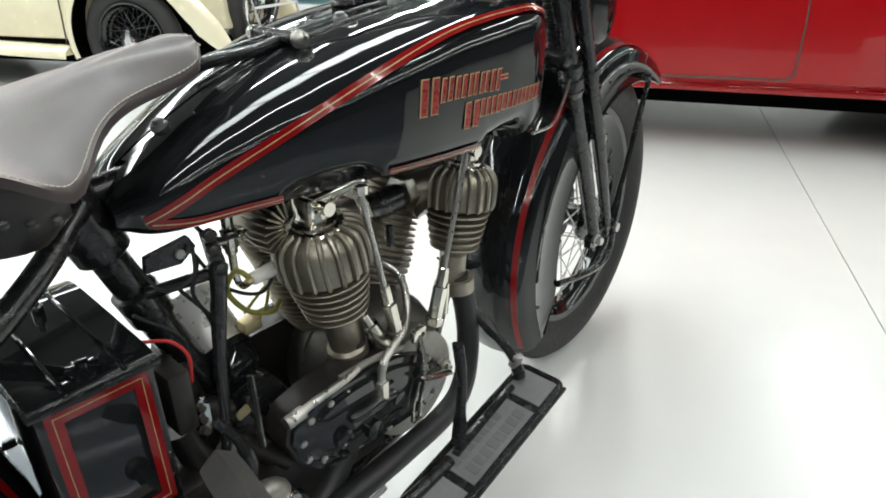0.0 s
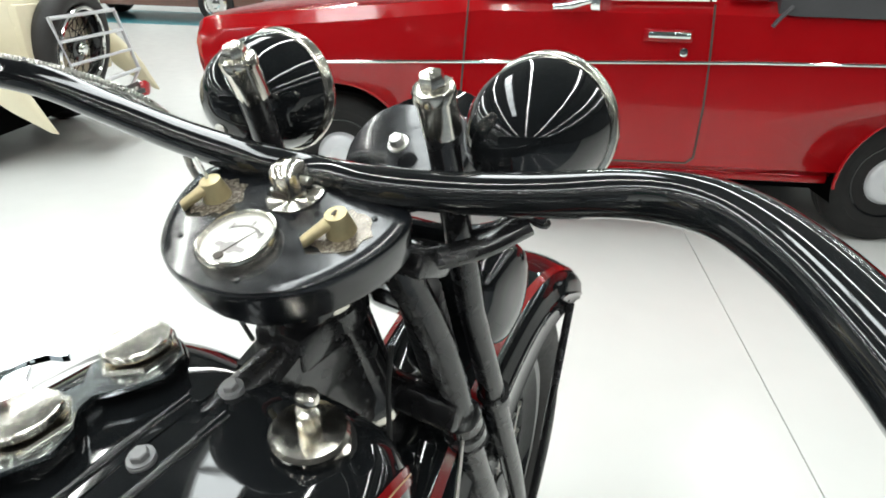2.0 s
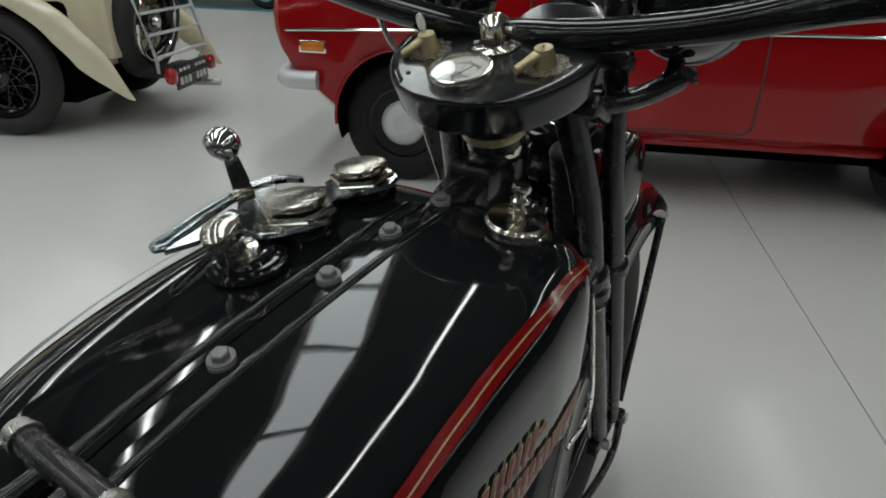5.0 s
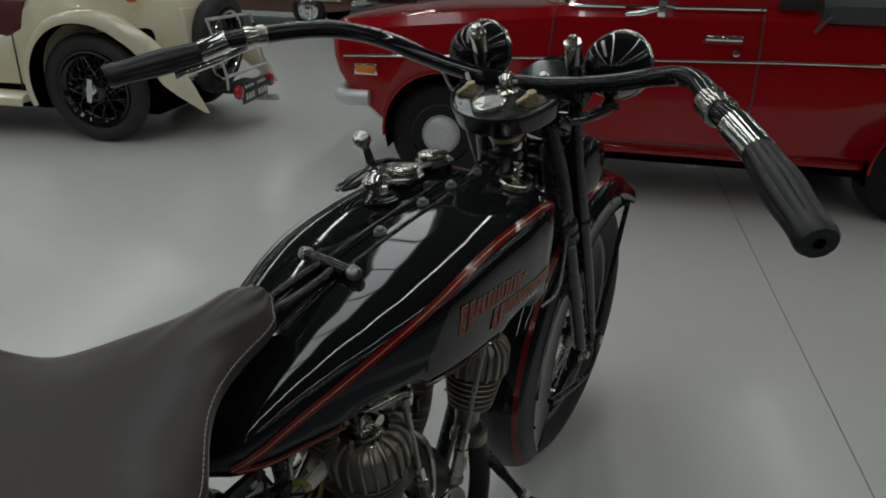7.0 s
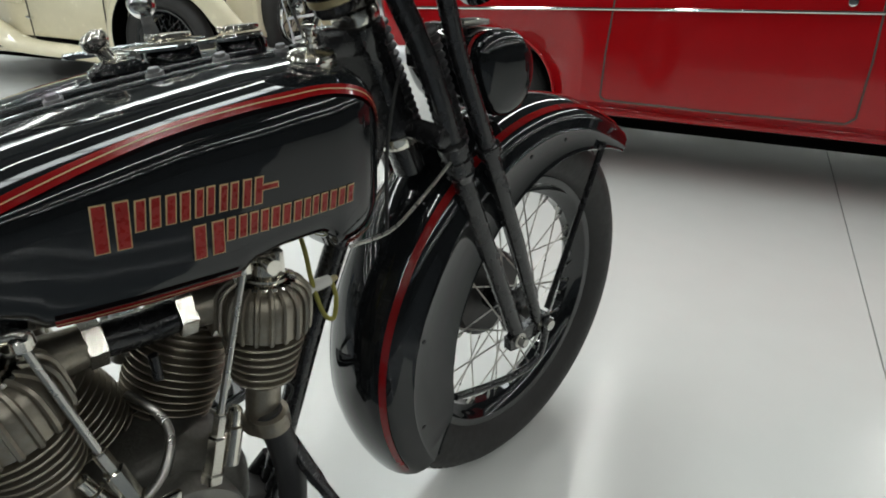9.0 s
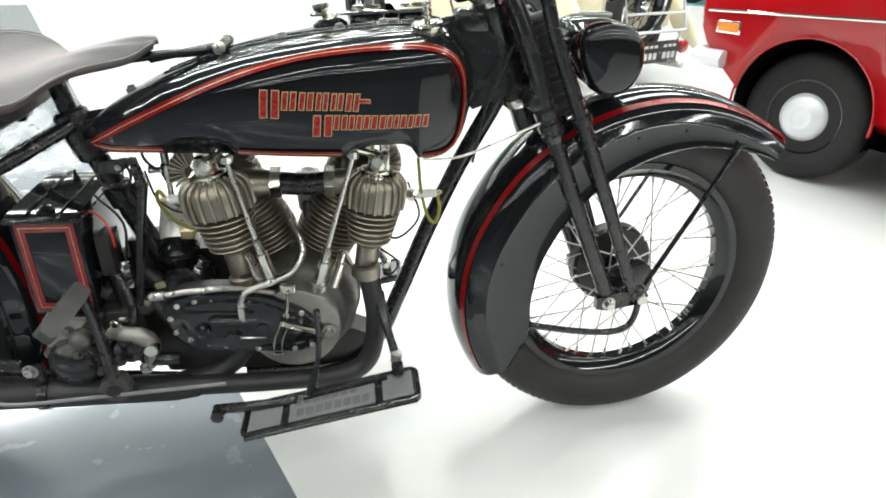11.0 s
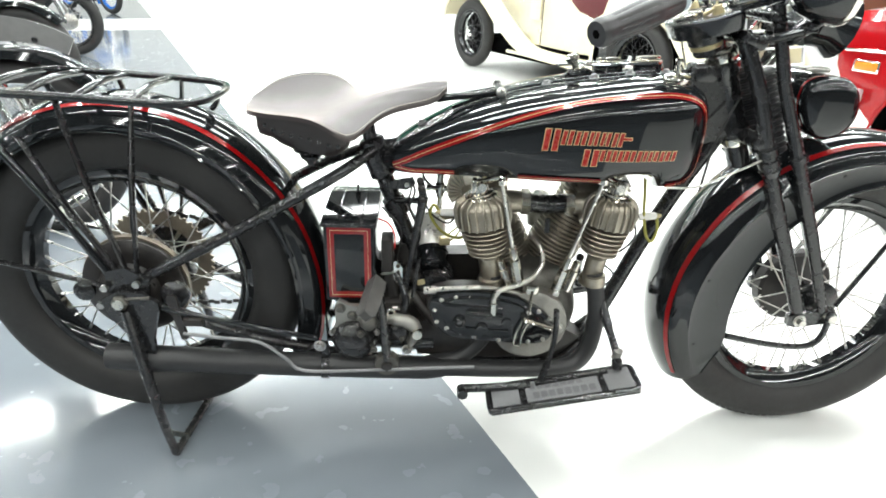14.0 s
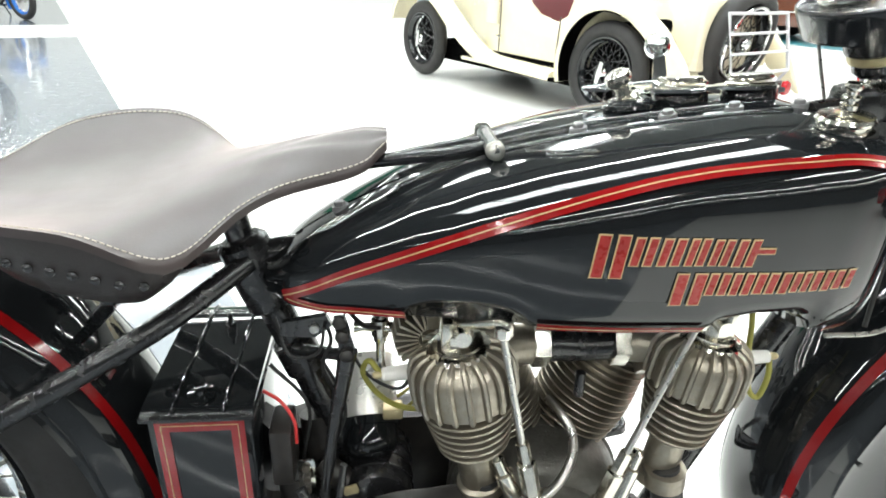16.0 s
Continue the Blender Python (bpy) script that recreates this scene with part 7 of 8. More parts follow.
for sgn in (-1, 1):
    for top, low in (((0.080, 0.768), (0.030, 0.43)), ((-0.055, 0.774), (0.010, 0.42)), ((-0.135, 0.70), (-0.005, 0.42))):
        part("rack_stay", tube(bmesh.new(), [(top[0], sgn * 0.122, top[1]), (top[0] * 0.6 + low[0] * 0.4, sgn * 0.130, top[1] * 0.6 + low[1] * 0.4), (low[0], sgn * 0.122, low[1])], [0.0085, 0.010, 0.0085], 10, flat=0.5), SATIN, RACK)
    part("rack_stay", tube(bmesh.new(), glide([(-0.206, sgn * 0.124, 0.772), (-0.212, sgn * 0.125, 0.755), (-0.195, sgn * 0.127, 0.715), (-0.10, sgn * 0.129, 0.565), (-0.02, sgn * 0.124, 0.41)], 4), 0.0080, 10), GLOSS, RACK)
    part("mudguard_stay", tube(bmesh.new(), [(-0.40, sgn * 0.088, 0.46), (-0.03, sgn * 0.128, 0.395)], 0.007, 8, flat=0.6), SATIN, RFENDER)


# ---- cars: local x ahead, y to the left, z up ----
def car_place(x, y, turn=HALL_TURN):
    return Matrix.Translation((x, y, 0)) @ Matrix.Rotation(turn, 4, "Z")


def shell(name, stations, material, parent, label="", angle=30):
    """A body from stations of (x, [(y, z), ...]) with equal counts."""
    bm = bmesh.new()
    skin(bm, [[Vector((x, y, z)) for y, z in sect] for x, sect in stations])
    return part(name, bm, material, parent, label, angle=angle)


def car_wheel(parent, x, y, side, r, width, rim_r, cap, label=""):
    """tyre > rim, hub cap; side: the way that its outside faces."""
    c = Vector((x, y, r))
    tyre = part("wheel", turned([(rim_r, -width * 0.9), (rim_r + 0.012, -width * 0.95), (r * 0.80, -width), (r * 0.93, -width * 0.95), (r * 0.985, -width * 0.82), (r, -width * 0.6), (r, -width * 0.4), (r * 0.985, -width * 0.18), (r * 0.955, -width * 0.08), (r * 0.90, -width * 0.02), (r * 0.82, 0.0), (r * 0.74, -width * 0.01), (r * 0.735, -width * 0.03), (r * 0.68, -width * 0.05), (rim_r + 0.008, -width * 0.10), (rim_r, -width * 0.16)], c, (0, side, 0), 56), CAR_TYRE, parent, label or "black tyre")
    for k in range(3):
        part("tyre_rib", turned([(r * 0.998, -width * (0.33 + 0.14 * k)), (r * 1.004, -width * (0.35 + 0.14 * k)), (r * 1.004, -width * (0.42 + 0.14 * k)), (r * 0.998, -width * (0.44 + 0.14 * k))], c, (0, side, 0), 56), RUBBER, tyre)
    if cap:
        part("rim", turned([(rim_r + 0.006, -0.034), (rim_r + 0.002, -0.022), (rim_r - 0.006, -0.024), (rim_r - 0.012, -0.050), (rim_r - 0.03, -0.068), (cap + 0.012, -0.066), (cap, -0.045), (0, -0.045), (0, -0.08), (rim_r, -0.08)], c, (0, side, 0), 40), GLOSS, tyre, "glossy black steel rim")
        part("hub_cap", turned([(cap + 0.004, -0.034), (cap, -0.020), (cap * 0.8, -0.004), (cap * 0.45, 0.006), (cap * 0.40, 0.003), (cap * 0.2, 0.004), (0, 0.005)], c, (0, side, 0), 36), HUBCAP, tyre, "satin silver dished hub cap")
    return tyre


# red pick-up; its origin lies on the floor under the front wheel's outer face
UTE = thing("pickup_truck", "red pickup with chrome trim and black vinyl tonneau cover", "car", m=car_place(2.915, 1.405))
half_w = -0.74


def ute_sect(top, side_top, bulge=0.055, low=0.30, inset=0.0, belt=None):
    """Half outline from the sill up to the middle line, then mirrored."""
    z3 = max(0.55, min(low + 0.12, side_top - 0.07))
    pts = [(-0.03, low), (bulge - 0.008, low + 0.05), (bulge, z3), (bulge + 0.004, max(z3 + 0.01, min(0.75, side_top - 0.06))), (bulge - 0.012, side_top - 0.05), (bulge - 0.055, side_top), (bulge - 0.16, side_top + (top - side_top) * 0.55), (half_w, top)]
    pts = [(y - inset, z) for y, z in pts[:-1]] + [pts[-1]]
    return pts + [(2 * half_w - y, z) for y, z in pts[::-1][1:]]


body = []
for x, top, side, bulge, low, inset in ((0.575, 0.84, 0.82, 0.03, 0.70, 0.05), (0.565, 0.87, 0.845, 0.045, 0.64, 0.02), (0.535, 0.885, 0.865, 0.05, 0.57, 0.0), (0.49, 0.895, 0.875, 0.055, 0.50, 0.0), (0.43, 0.905, 0.88, 0.055, 0.44, 0.0), (0.37, 0.915, 0.885, 0.055, 0.39, 0), (0.31, 0.92, 0.89, 0.055, 0.34, 0), (0.27, 0.925, 0.895, 0.055, 0.30, 0), (0.16, 0.94, 0.905, 0.055, 0.30, 0), (-0.15, 0.965, 0.935, 0.055, 0.30, 0), (-0.45, 0.985, 0.965, 0.055, 0.30, 0), (-0.60, 0.995, 0.985, 0.055, 0.30, 0), (-1.0, 1.0, 0.992, 0.055, 0.30, 0), (-1.55, 1.01, 1.0, 0.055, 0.30, 0), (-1.75, 1.02, 1.0, 0.055, 0.30, 0), (-2.6, 1.02, 1.0, 0.055, 0.30, 0), (-3.15, 1.0, 0.985, 0.05, 0.33, 0), (-3.3, 0.98, 0.96, 0.03, 0.40, 0.05)):
    body.append((x, ute_sect(top, side, bulge, low, inset)))
UBODY = shell("body", body, CAR_RED, UTE, "glossy red bodywork", 28)
# wheel arches cut through the sides, near-black sheets paint the shade behind them
def cut_arch(body_ob, x0, z0, r):
    bm = bmesh.new()
    lathe(bm, [(0, -2.0), (r, -2.0), (r, 0.3), (0, 0.3)], (x0, 0, z0), (0, 1, 0), 64)
    cutter = part("cutter", bm, CAR_RED, UTE)
    bpy.context.view_layer.update()
    cut = body_ob.modifiers.new("arch", "BOOLEAN")
    cut.operation, cut.solver, cut.object = "DIFFERENCE", "EXACT", cutter
    me = bpy.data.meshes.new_from_object(body_ob.evaluated_get(bpy.context.evaluated_depsgraph_get()))
    body_ob.modifiers.remove(cut)
    body_ob.data = me
    bpy.data.objects.remove(cutter)


for x0, z0, r in ((-0.015, 0.325, 0.312), (-2.44, 0.310, 0.306)):
    cut_arch(UBODY, x0, z0, r)
    for y, s in ((0.0, 1), (2 * half_w, -1)):
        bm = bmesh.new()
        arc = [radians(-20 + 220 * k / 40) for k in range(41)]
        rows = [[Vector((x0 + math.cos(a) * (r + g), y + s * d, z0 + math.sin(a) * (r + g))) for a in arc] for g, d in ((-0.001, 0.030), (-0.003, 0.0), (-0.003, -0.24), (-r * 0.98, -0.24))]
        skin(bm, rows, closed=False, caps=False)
        part("well_shade", bm, WELL, UBODY, "near-black sheet for the shade in the wheel arch")
        part("arch_lip", tube(bmesh.new(), [(x0 + math.cos(a) * r, y + s * 0.050, z0 + math.sin(a) * r) for a in (radians(-6 + 192 * k / 40) for k in range(41))], 0.007, 8), CAR_RED, UBODY)
        car_wheel(UTE, x0 + 0.015 if x0 > -1 else x0, y - s * 0.045, s, 0.285, 0.165, 0.166, 0.106)
# chrome waist trim, joints of the doors, handle, lock, marker, bumper, mirror
trim = [(0.50, 0.698), (0.30, 0.707), (-0.35, 0.735), (-1.0, 0.758), (-1.67, 0.780), (-2.6, 0.797), (-3.2, 0.797)]
part("chrome_trim", tube(bmesh.new(), [(x, 0.064, z) for x, z in trim], 0.013, 8, flat=0.6), CHROME, UBODY, "bright waist trim")
part("trim_inlay", tube(bmesh.new(), [(x, 0.071, z - 0.002) for x, z in trim], 0.004, 6), INK, UBODY)
for pts in ([(-0.555, 0.985), (-0.545, 0.78), (-0.535, 0.55), (-0.535, 0.375), (-0.56, 0.36), (-1.0, 0.356), (-1.50, 0.36), (-1.53, 0.385), (-1.525, 0.6), (-1.51, 0.80), (-1.49, 0.985)],):
    bm = bmesh.new()
    for (xa, za), (xb, zb) in zip(pts, pts[1:]):
        ya, yb = (0.0535 if z > 0.5 else 0.047 for z in (za, zb))
        tube(bm, [(xa, ya + 0.004, za), (xb, yb + 0.004, zb)], 0.0042, 6)
    part("door_joint", bm, INK, UBODY)
HND = part("door_handle", box((-1.335, 0.074, 0.872), (0.165, 0.016, 0.026), bevel=0.007), CHROME, UBODY, "chromed pull handle")
part("handle_recess", box((-1.335, 0.056, 0.868), (0.19, 0.010, 0.046), bevel=0.004), CAR_RED, HND)
part("door_lock", turned([(0.018, 0), (0.016, 0.008), (0.008, 0.010), (0, 0.009)], (-1.405, 0.055, 0.808), (0, 1, 0), 18), CHROME, UBODY)
MK = part("side_marker", box((0.387, 0.052, 0.632), (0.125, 0.018, 0.058), bevel=0.006), CHROME, UBODY, "amber side marker in a chrome frame")
part("lens", box((0.387, 0.059, 0.632), (0.105, 0.014, 0.040), bevel=0.004), AMBER, MK)
part("sill", box((-1.28, -0.025, 0.300), (1.70, 0.05, 0.04), bevel=0.012), CAR_RED, UBODY)
# near-black chassis and added block put shade under the body and behind the wheel
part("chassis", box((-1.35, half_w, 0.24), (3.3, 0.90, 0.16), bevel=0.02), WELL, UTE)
part("shade_block", box((0.12, half_w, 0.50), (0.60, 0.92, 0.34), bevel=0.03), WELL, UTE)
part("bumper", tube(bmesh.new(), glide([(0.365, 0.080, 0.490), (0.44, 0.085, 0.490), (0.495, 0.070, 0.490), (0.535, 0.0, 0.490), (0.56, -0.20, 0.490), (0.57, half_w, 0.490), (0.56, 2 * half_w + 0.20, 0.490), (0.535, 2 * half_w, 0.490), (0.495, 2 * half_w - 0.07, 0.490), (0.365, 2 * half_w - 0.08, 0.490)], 5), 0.042, 12, flat=1.0), HUBCAP, UTE, "silver wrap-round bumper")
part("bumper_iron", box((0.44, -0.12, 0.50), (0.16, 0.05, 0.05), bevel=0.01), WIRE_BLACK, UTE)
MIR = part("door_mirror", slab(bmesh.new(), rounded(0.095, 0.10, 0.022), (-1.065, 0.13, 1.000), (0.55, 0.83, 0), (0, 0, 1), 0.035), CHROME, UTE, "square chromed door mirror")
part("mirror_arm", tube(bmesh.new(), [(-0.88, 0.060, 0.958), (-0.95, 0.070, 0.965), (-1.01, 0.10, 0.985), (-1.06, 0.125, 1.0)], [0.012, 0.016, 0.012, 0.009], 10), CHROME, MIR)
# cab: windscreen, pillars, side glass, roof
CAB = shell("cab", [(-0.62, [(-0.03, 0.99), (-0.05, 1.03), (2 * half_w + 0.05, 1.03), (2 * half_w + 0.03, 0.99)]), (-1.02, [(-0.03, 0.99), (-0.16, 1.40), (2 * half_w + 0.16, 1.40), (2 * half_w + 0.03, 0.99)]), (-1.45, [(-0.03, 0.99), (-0.17, 1.42), (2 * half_w + 0.17, 1.42), (2 * half_w + 0.03, 0.99)]), (-1.72, [(-0.03, 0.99), (-0.15, 1.36), (2 * half_w + 0.15, 1.36), (2 * half_w + 0.03, 0.99)])], CAR_RED, UTE, "red cab")
part("side_glass", slab(bmesh.new(), [(-0.70, 0.998), (-1.44, 1.006), (-1.38, 1.34), (-1.04, 1.34)], (0, -0.012, 0.0), (1, 0, 0), (0, -0.30, 1), 0.03), WIRE_BLACK, CAB, "dark side window")
part("window_trim", tube(bmesh.new(), [(-0.62, 0.020, 0.985), (-1.0, 0.024, 0.992), (-1.50, 0.024, 1.002)], 0.010, 8), CHROME, CAB)
part("windscreen_trim", tube(bmesh.new(), glide([(-0.61, -0.02, 1.0), (-0.52, -0.30, 1.005), (-0.50, half_w, 1.007), (-0.52, 2 * half_w + 0.30, 1.005)], 5), 0.010, 8), CHROME, CAB)
part("windscreen", slab(bmesh.new(), [(-0.52, 0.04), (0.52, 0.04), (0.46, 0.46), (-0.46, 0.46)], (-0.622, half_w, 1.0), (0, 1, 0), (-0.70, 0, 0.71), -0.012), WIRE_BLACK, CAB, "dark windscreen glass")
part("cab_vent", box((-1.635, 0.018, 1.030), (0.16, 0.03, 0.050), bevel=0.006), WIRE_BLACK, CAB, "slotted cab vent")
TON = shell("tonneau_cover", [(-1.74, [(0.035, 0.96), (0.045, 1.02), (-0.06, 1.10), (half_w, 1.13), (2 * half_w + 0.06, 1.10), (2 * half_w - 0.045, 1.02), (2 * half_w - 0.035, 0.96)]), (-1.80, [(0.062, 0.955), (0.060, 1.03), (-0.06, 1.12), (half_w, 1.15), (2 * half_w + 0.06, 1.12), (2 * half_w - 0.06, 1.03), (2 * half_w - 0.062, 0.955)]), (-3.25, [(0.060, 0.955), (0.058, 1.03), (-0.06, 1.09), (half_w, 1.11), (2 * half_w + 0.06, 1.09), (2 * half_w - 0.058, 1.03), (2 * half_w - 0.06, 0.955)])], CANVAS, UTE, "black vinyl tonneau cover", 50)
part("cover_strap", tube(bmesh.new(), [(-1.775, 0.066, 0.99), (-1.73, 0.070, 0.94), (-1.715, 0.070, 0.915)], 0.008, 6), CANVAS, TON)

# cream open two-seater; origin on the floor under the rear wheel's outer face
ROAD = thing("roadster", "cream vintage open roadster with wire wheels and spare wheel", "car", m=car_place(2.176, 3.568, radians(119.4)))
mid = -0.68


def wire_wheel(parent, x, y, r, label):
    hub = wheel_thing("wheel", (x, y, r), parent, r, 0.115, 0.225, 0.09, 48, 0.075, 0.05, GLOSS, GLOSS, 0.003, False, label=label)
    part("knock_off", turned([(0.0, -0.01), (0.035, -0.01), (0.04, 0.01), (0.03, 0.03), (0.0, 0.04)], (x, y + 0.045, r), (0, 1, 0), 18), CHROME, hub, "chromed knock-off hub nut")
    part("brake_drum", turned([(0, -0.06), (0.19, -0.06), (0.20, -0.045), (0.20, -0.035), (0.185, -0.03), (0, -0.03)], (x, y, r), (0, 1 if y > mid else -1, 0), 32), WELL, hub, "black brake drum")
    part("knock_off_ear", slab(bmesh.new(), [(-0.015, -0.075), (0.015, -0.075), (0.02, 0.0), (0.015, 0.075), (-0.015, 0.075), (-0.02, 0)], (x, y + 0.085, r), (1, 0, 0.2), (-0.2, 0, 1), 0.012), CHROME, hub)
    return hub


for x in (0.03, 2.34):
    for y in (-0.06, 2 * mid + 0.06):
        wire_wheel(ROAD, x, y, 0.342, "wire wheel with black spokes and chrome nut")


def road_sect(low, high, wide, round_top=0.05):
    y0 = mid + wide
    pts = [(y0 - 0.06, low), (y0, low + 0.03), (y0 + 0.005, (low + high) / 2), (y0 - 0.01, high - round_top), (y0 - round_top, high)]
    return pts + [(2 * mid - y, z) for y, z in pts[::-1]]


RBODY = shell("body", [(-0.50, road_sect(0.46, 0.86, 0.40)), (-0.46, road_sect(0.40, 0.90, 0.44)), (-0.38, road_sect(0.34, 0.925, 0.47)), (-0.20, road_sect(0.32, 0.94, 0.50)), (0.20, road_sect(0.32, 0.93, 0.53)), (0.42, road_sect(0.30, 0.90, 0.54)), (0.50, road_sect(0.30, 0.84, 0.54)), (0.56, road_sect(0.30, 0.68, 0.54)), (0.68, road_sect(0.30, 0.62, 0.54)), (0.90, road_sect(0.30, 0.66, 0.54)), (1.15, road_sect(0.30, 0.82, 0.53)), (1.32, road_sect(0.30, 0.93, 0.52)), (1.50, road_sect(0.30, 0.98, 0.50)), (1.68, road_sect(0.32, 0.98, 0.42)), (2.00, road_sect(0.36, 0.97, 0.36)), (2.46, road_sect(0.42, 0.95, 0.30)), (2.53, road_sect(0.48, 0.92, 0.28))], CREAM, ROAD, "cream open bodywork with cut-down doors", 40)
part("interior", box((0.80, mid, 0.70), (0.50, 0.92, 0.30), bevel=0.04), MAROON, ROAD, "maroon seat trim")
part("seat_back", box((0.50, mid, 0.86), (0.12, 0.90, 0.20), bevel=0.05), MAROON, ROAD)
def skin_of(rings):
    bm = bmesh.new()
    skin(bm, rings)
    return bm


for sgn, y0 in ((1, 0.0), (-1, 2 * mid)):
    # rear wing: an arch that sweeps down behind the wheel
    def wing(name, line, width, y_in):
        bm = bmesh.new()
        rings, inside = [], []
        for n, (x, z, t) in enumerate(line):
            left = (len(line) - 1 - n) / 15.0
            slim = min(1.0, 0.12 + 0.88 * left ** 0.8) if name == "rear_wing" else 1.0
            deep = lerp([(0, 0.012), (0.07, 0.13), (0.14, 0.17), (0.33, 0.13), (0.55, 0.09), (1.0, 0.055), (9, 0.055)], left) if name == "rear_wing" else 0.055
            nrm = Vector((math.cos(t), 0, math.sin(t)))
            sect = []
            for k in range(9):
                a = math.pi * k / 8
                yy = (y_in + (width / 2) * (1 - slim * math.cos(a))) * -1
                lift = deep * math.sin(a) ** 0.7
                sect.append(Vector((x, y0 + sgn * yy, z)) + nrm * lift)
            back = [q - nrm * 0.02 for q in sect[::-1]]
            rings.append(sect + back)
            inside.append([q - nrm * 0.026 for q in sect] + [q - nrm * 0.030 for q in sect[::-1]])
        skin(bm, rings)
        ob = part(name, bm, CREAM, ROAD, "cream wing", angle=50)
        # added near-black sheet paints the shade under the cream wing
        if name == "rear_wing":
            part("wing_shade", skin_of(inside[:20]), WELL, ob, "near-black sheet for the shade under the wing")
        return ob
    line = [(0.03 - (math.cos(t) * lerp([(-11, 0.74), (-5, 0.58), (2, 0.49), (20, 0.42), (50, 0.392), (110, 0.397), (200, 0.405)], math.degrees(t))), 0.37 + math.sin(t) * lerp([(-11, 0.74), (-5, 0.58), (2, 0.49), (20, 0.42), (50, 0.392), (110, 0.397), (200, 0.405)], math.degrees(t)), math.pi - t) for t in (radians(200 - 211 * k / 31) for k in range(32))]
    wing("rear_wing", line, 0.20, -0.035)
    front = glide([(0.50, 0, 0.24), (0.90, 0, 0.25), (1.30, 0, 0.27), (1.52, 0, 0.34), (1.80, 0, 0.50), (2.06, 0, 0.68), (2.31, 0, 0.79), (2.56, 0, 0.76), (2.73, 0, 0.62), (2.79, 0, 0.48)], 4)
    line = []
    for k, q in enumerate(front):
        d = front[min(k + 1, len(front) - 1)] - front[max(k - 1, 0)]
        line.append((q.x, q.z, math.atan2(d.x, -d.z)))
    wing("front_wing", line, 0.22, -0.045)
    part("running_board", box((1.05, y0 - sgn * 0.06, 0.255), (1.10, 0.20, 0.03), bevel=0.008), CREAM, ROAD)
    lamp = part("tail_lamp", turned([(0.035, -0.02), (0.037, 0.01), (0.025, 0.025), (0, 0.03)], (-0.25, y0 - sgn * 0.14, 0.90), (-0.3, sgn * 0.9, 0.2), 20), AMBER, ROAD, "amber flasher")
for a, b in (((0.62, 0.30), (0.60, 0.66)), ((1.30, 0.30), (1.30, 0.90))):
    part("door_joint", bar((a[0], -0.133, a[1]), (b[0], -0.133, b[1]), 0.005, 6), INK, RBODY)
for z in (0.46, 0.78):
    part("door_hinge", box((1.30, -0.13, z), (0.05, 0.03, 0.022), bevel=0.005), CHROME, RBODY)
part("scuttle_panel", box((1.42, -0.145, 0.70), (0.16, 0.02, 0.30), bevel=0.008), CREAM, RBODY)
# near-black chassis and filler block stand in for shade beneath the body
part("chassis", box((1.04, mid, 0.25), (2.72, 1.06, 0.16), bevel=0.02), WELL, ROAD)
part("well_shade", box((0.03, mid, 0.50), (0.74, 1.04, 0.44), bevel=0.05), WELL, ROAD)
part("grille", box((2.57, mid, 0.72), (0.10, 0.40, 0.50), bevel=0.05), CHROME, ROAD)
part("headlamp", turned([(0, -0.10), (0.06, -0.09), (0.10, -0.02), (0.105, 0.03), (0, 0.04)], (2.51, -0.30, 0.84), (1, 0, 0), 24), CHROME, ROAD, "chromed headlamp")
part("headlamp", turned([(0, -0.10), (0.06, -0.09), (0.10, -0.02), (0.105, 0.03), (0, 0.04)], (2.51, 2 * mid + 0.30, 0.84), (1, 0, 0), 24), CHROME, ROAD, "chromed headlamp")
# petrol tank slab, spare wheel, rack, plate, lamps
part("fuel_slab", box((-0.45, mid, 0.62), (0.14, 0.84, 0.44), bevel=0.03), CREAM, ROAD)
SP = wheel_thing("spare_wheel", (0, 0, 0), ROAD, 0.35, 0.13, 0.225, 0.09, 40, 0.075, 0.05, GLOSS, GLOSS, 0.003, False, label="spare wire wheel strapped behind the tank")
part("knock_off", turned([(0.0, -0.01), (0.035, -0.01), (0.04, 0.01), (0.03, 0.03), (0.0, 0.04)], (0, 0.045, 0), (0, 1, 0), 18), CHROME, SP)
part("rim_ring", ring((0, 0.062, 0), (0, 1, 0), 0.232, 0.012, 48, 8), CHROME, SP, "bright rim ring")
aft = mid + 0.03
SP.matrix_basis = Matrix.Translation((-0.535, aft, 0.585)) @ Matrix.Rotation(radians(90), 4, "Z") @ Matrix.Rotation(radians(-10), 4, "X")
RACKC = part("luggage_carrier", tube(bmesh.new(), [(-0.735, aft - 0.34, 0.415), (-0.640, aft - 0.34, 0.77), (-0.640, aft + 0.34, 0.77), (-0.735, aft + 0.34, 0.415), (-0.735, aft - 0.34, 0.415)], 0.012, 8), HUBCAP, ROAD, "silver folding luggage carrier")
for f in (0.34, 0.67):
    part("carrier_bar", bar((-0.735 + 0.095 * f, aft - 0.34, 0.415 + 0.355 * f), (-0.735 + 0.095 * f, aft + 0.34, 0.415 + 0.355 * f), 0.009, 8), HUBCAP, RACKC)
PLT = part("number_plate", box((-0.775, aft, 0.285), (0.012, 0.44, 0.15), bevel=0.004), PLATE_BLACK, ROAD, "black number plate with pale bars")
for k in range(7):
    part("plate_bar", box((-0.783, aft + 0.165 - 0.055 * k, 0.285), (0.004, 0.036 if k != 3 else 0.014, 0.095 if k != 3 else 0.014)), PLATE_WHITE, PLT)
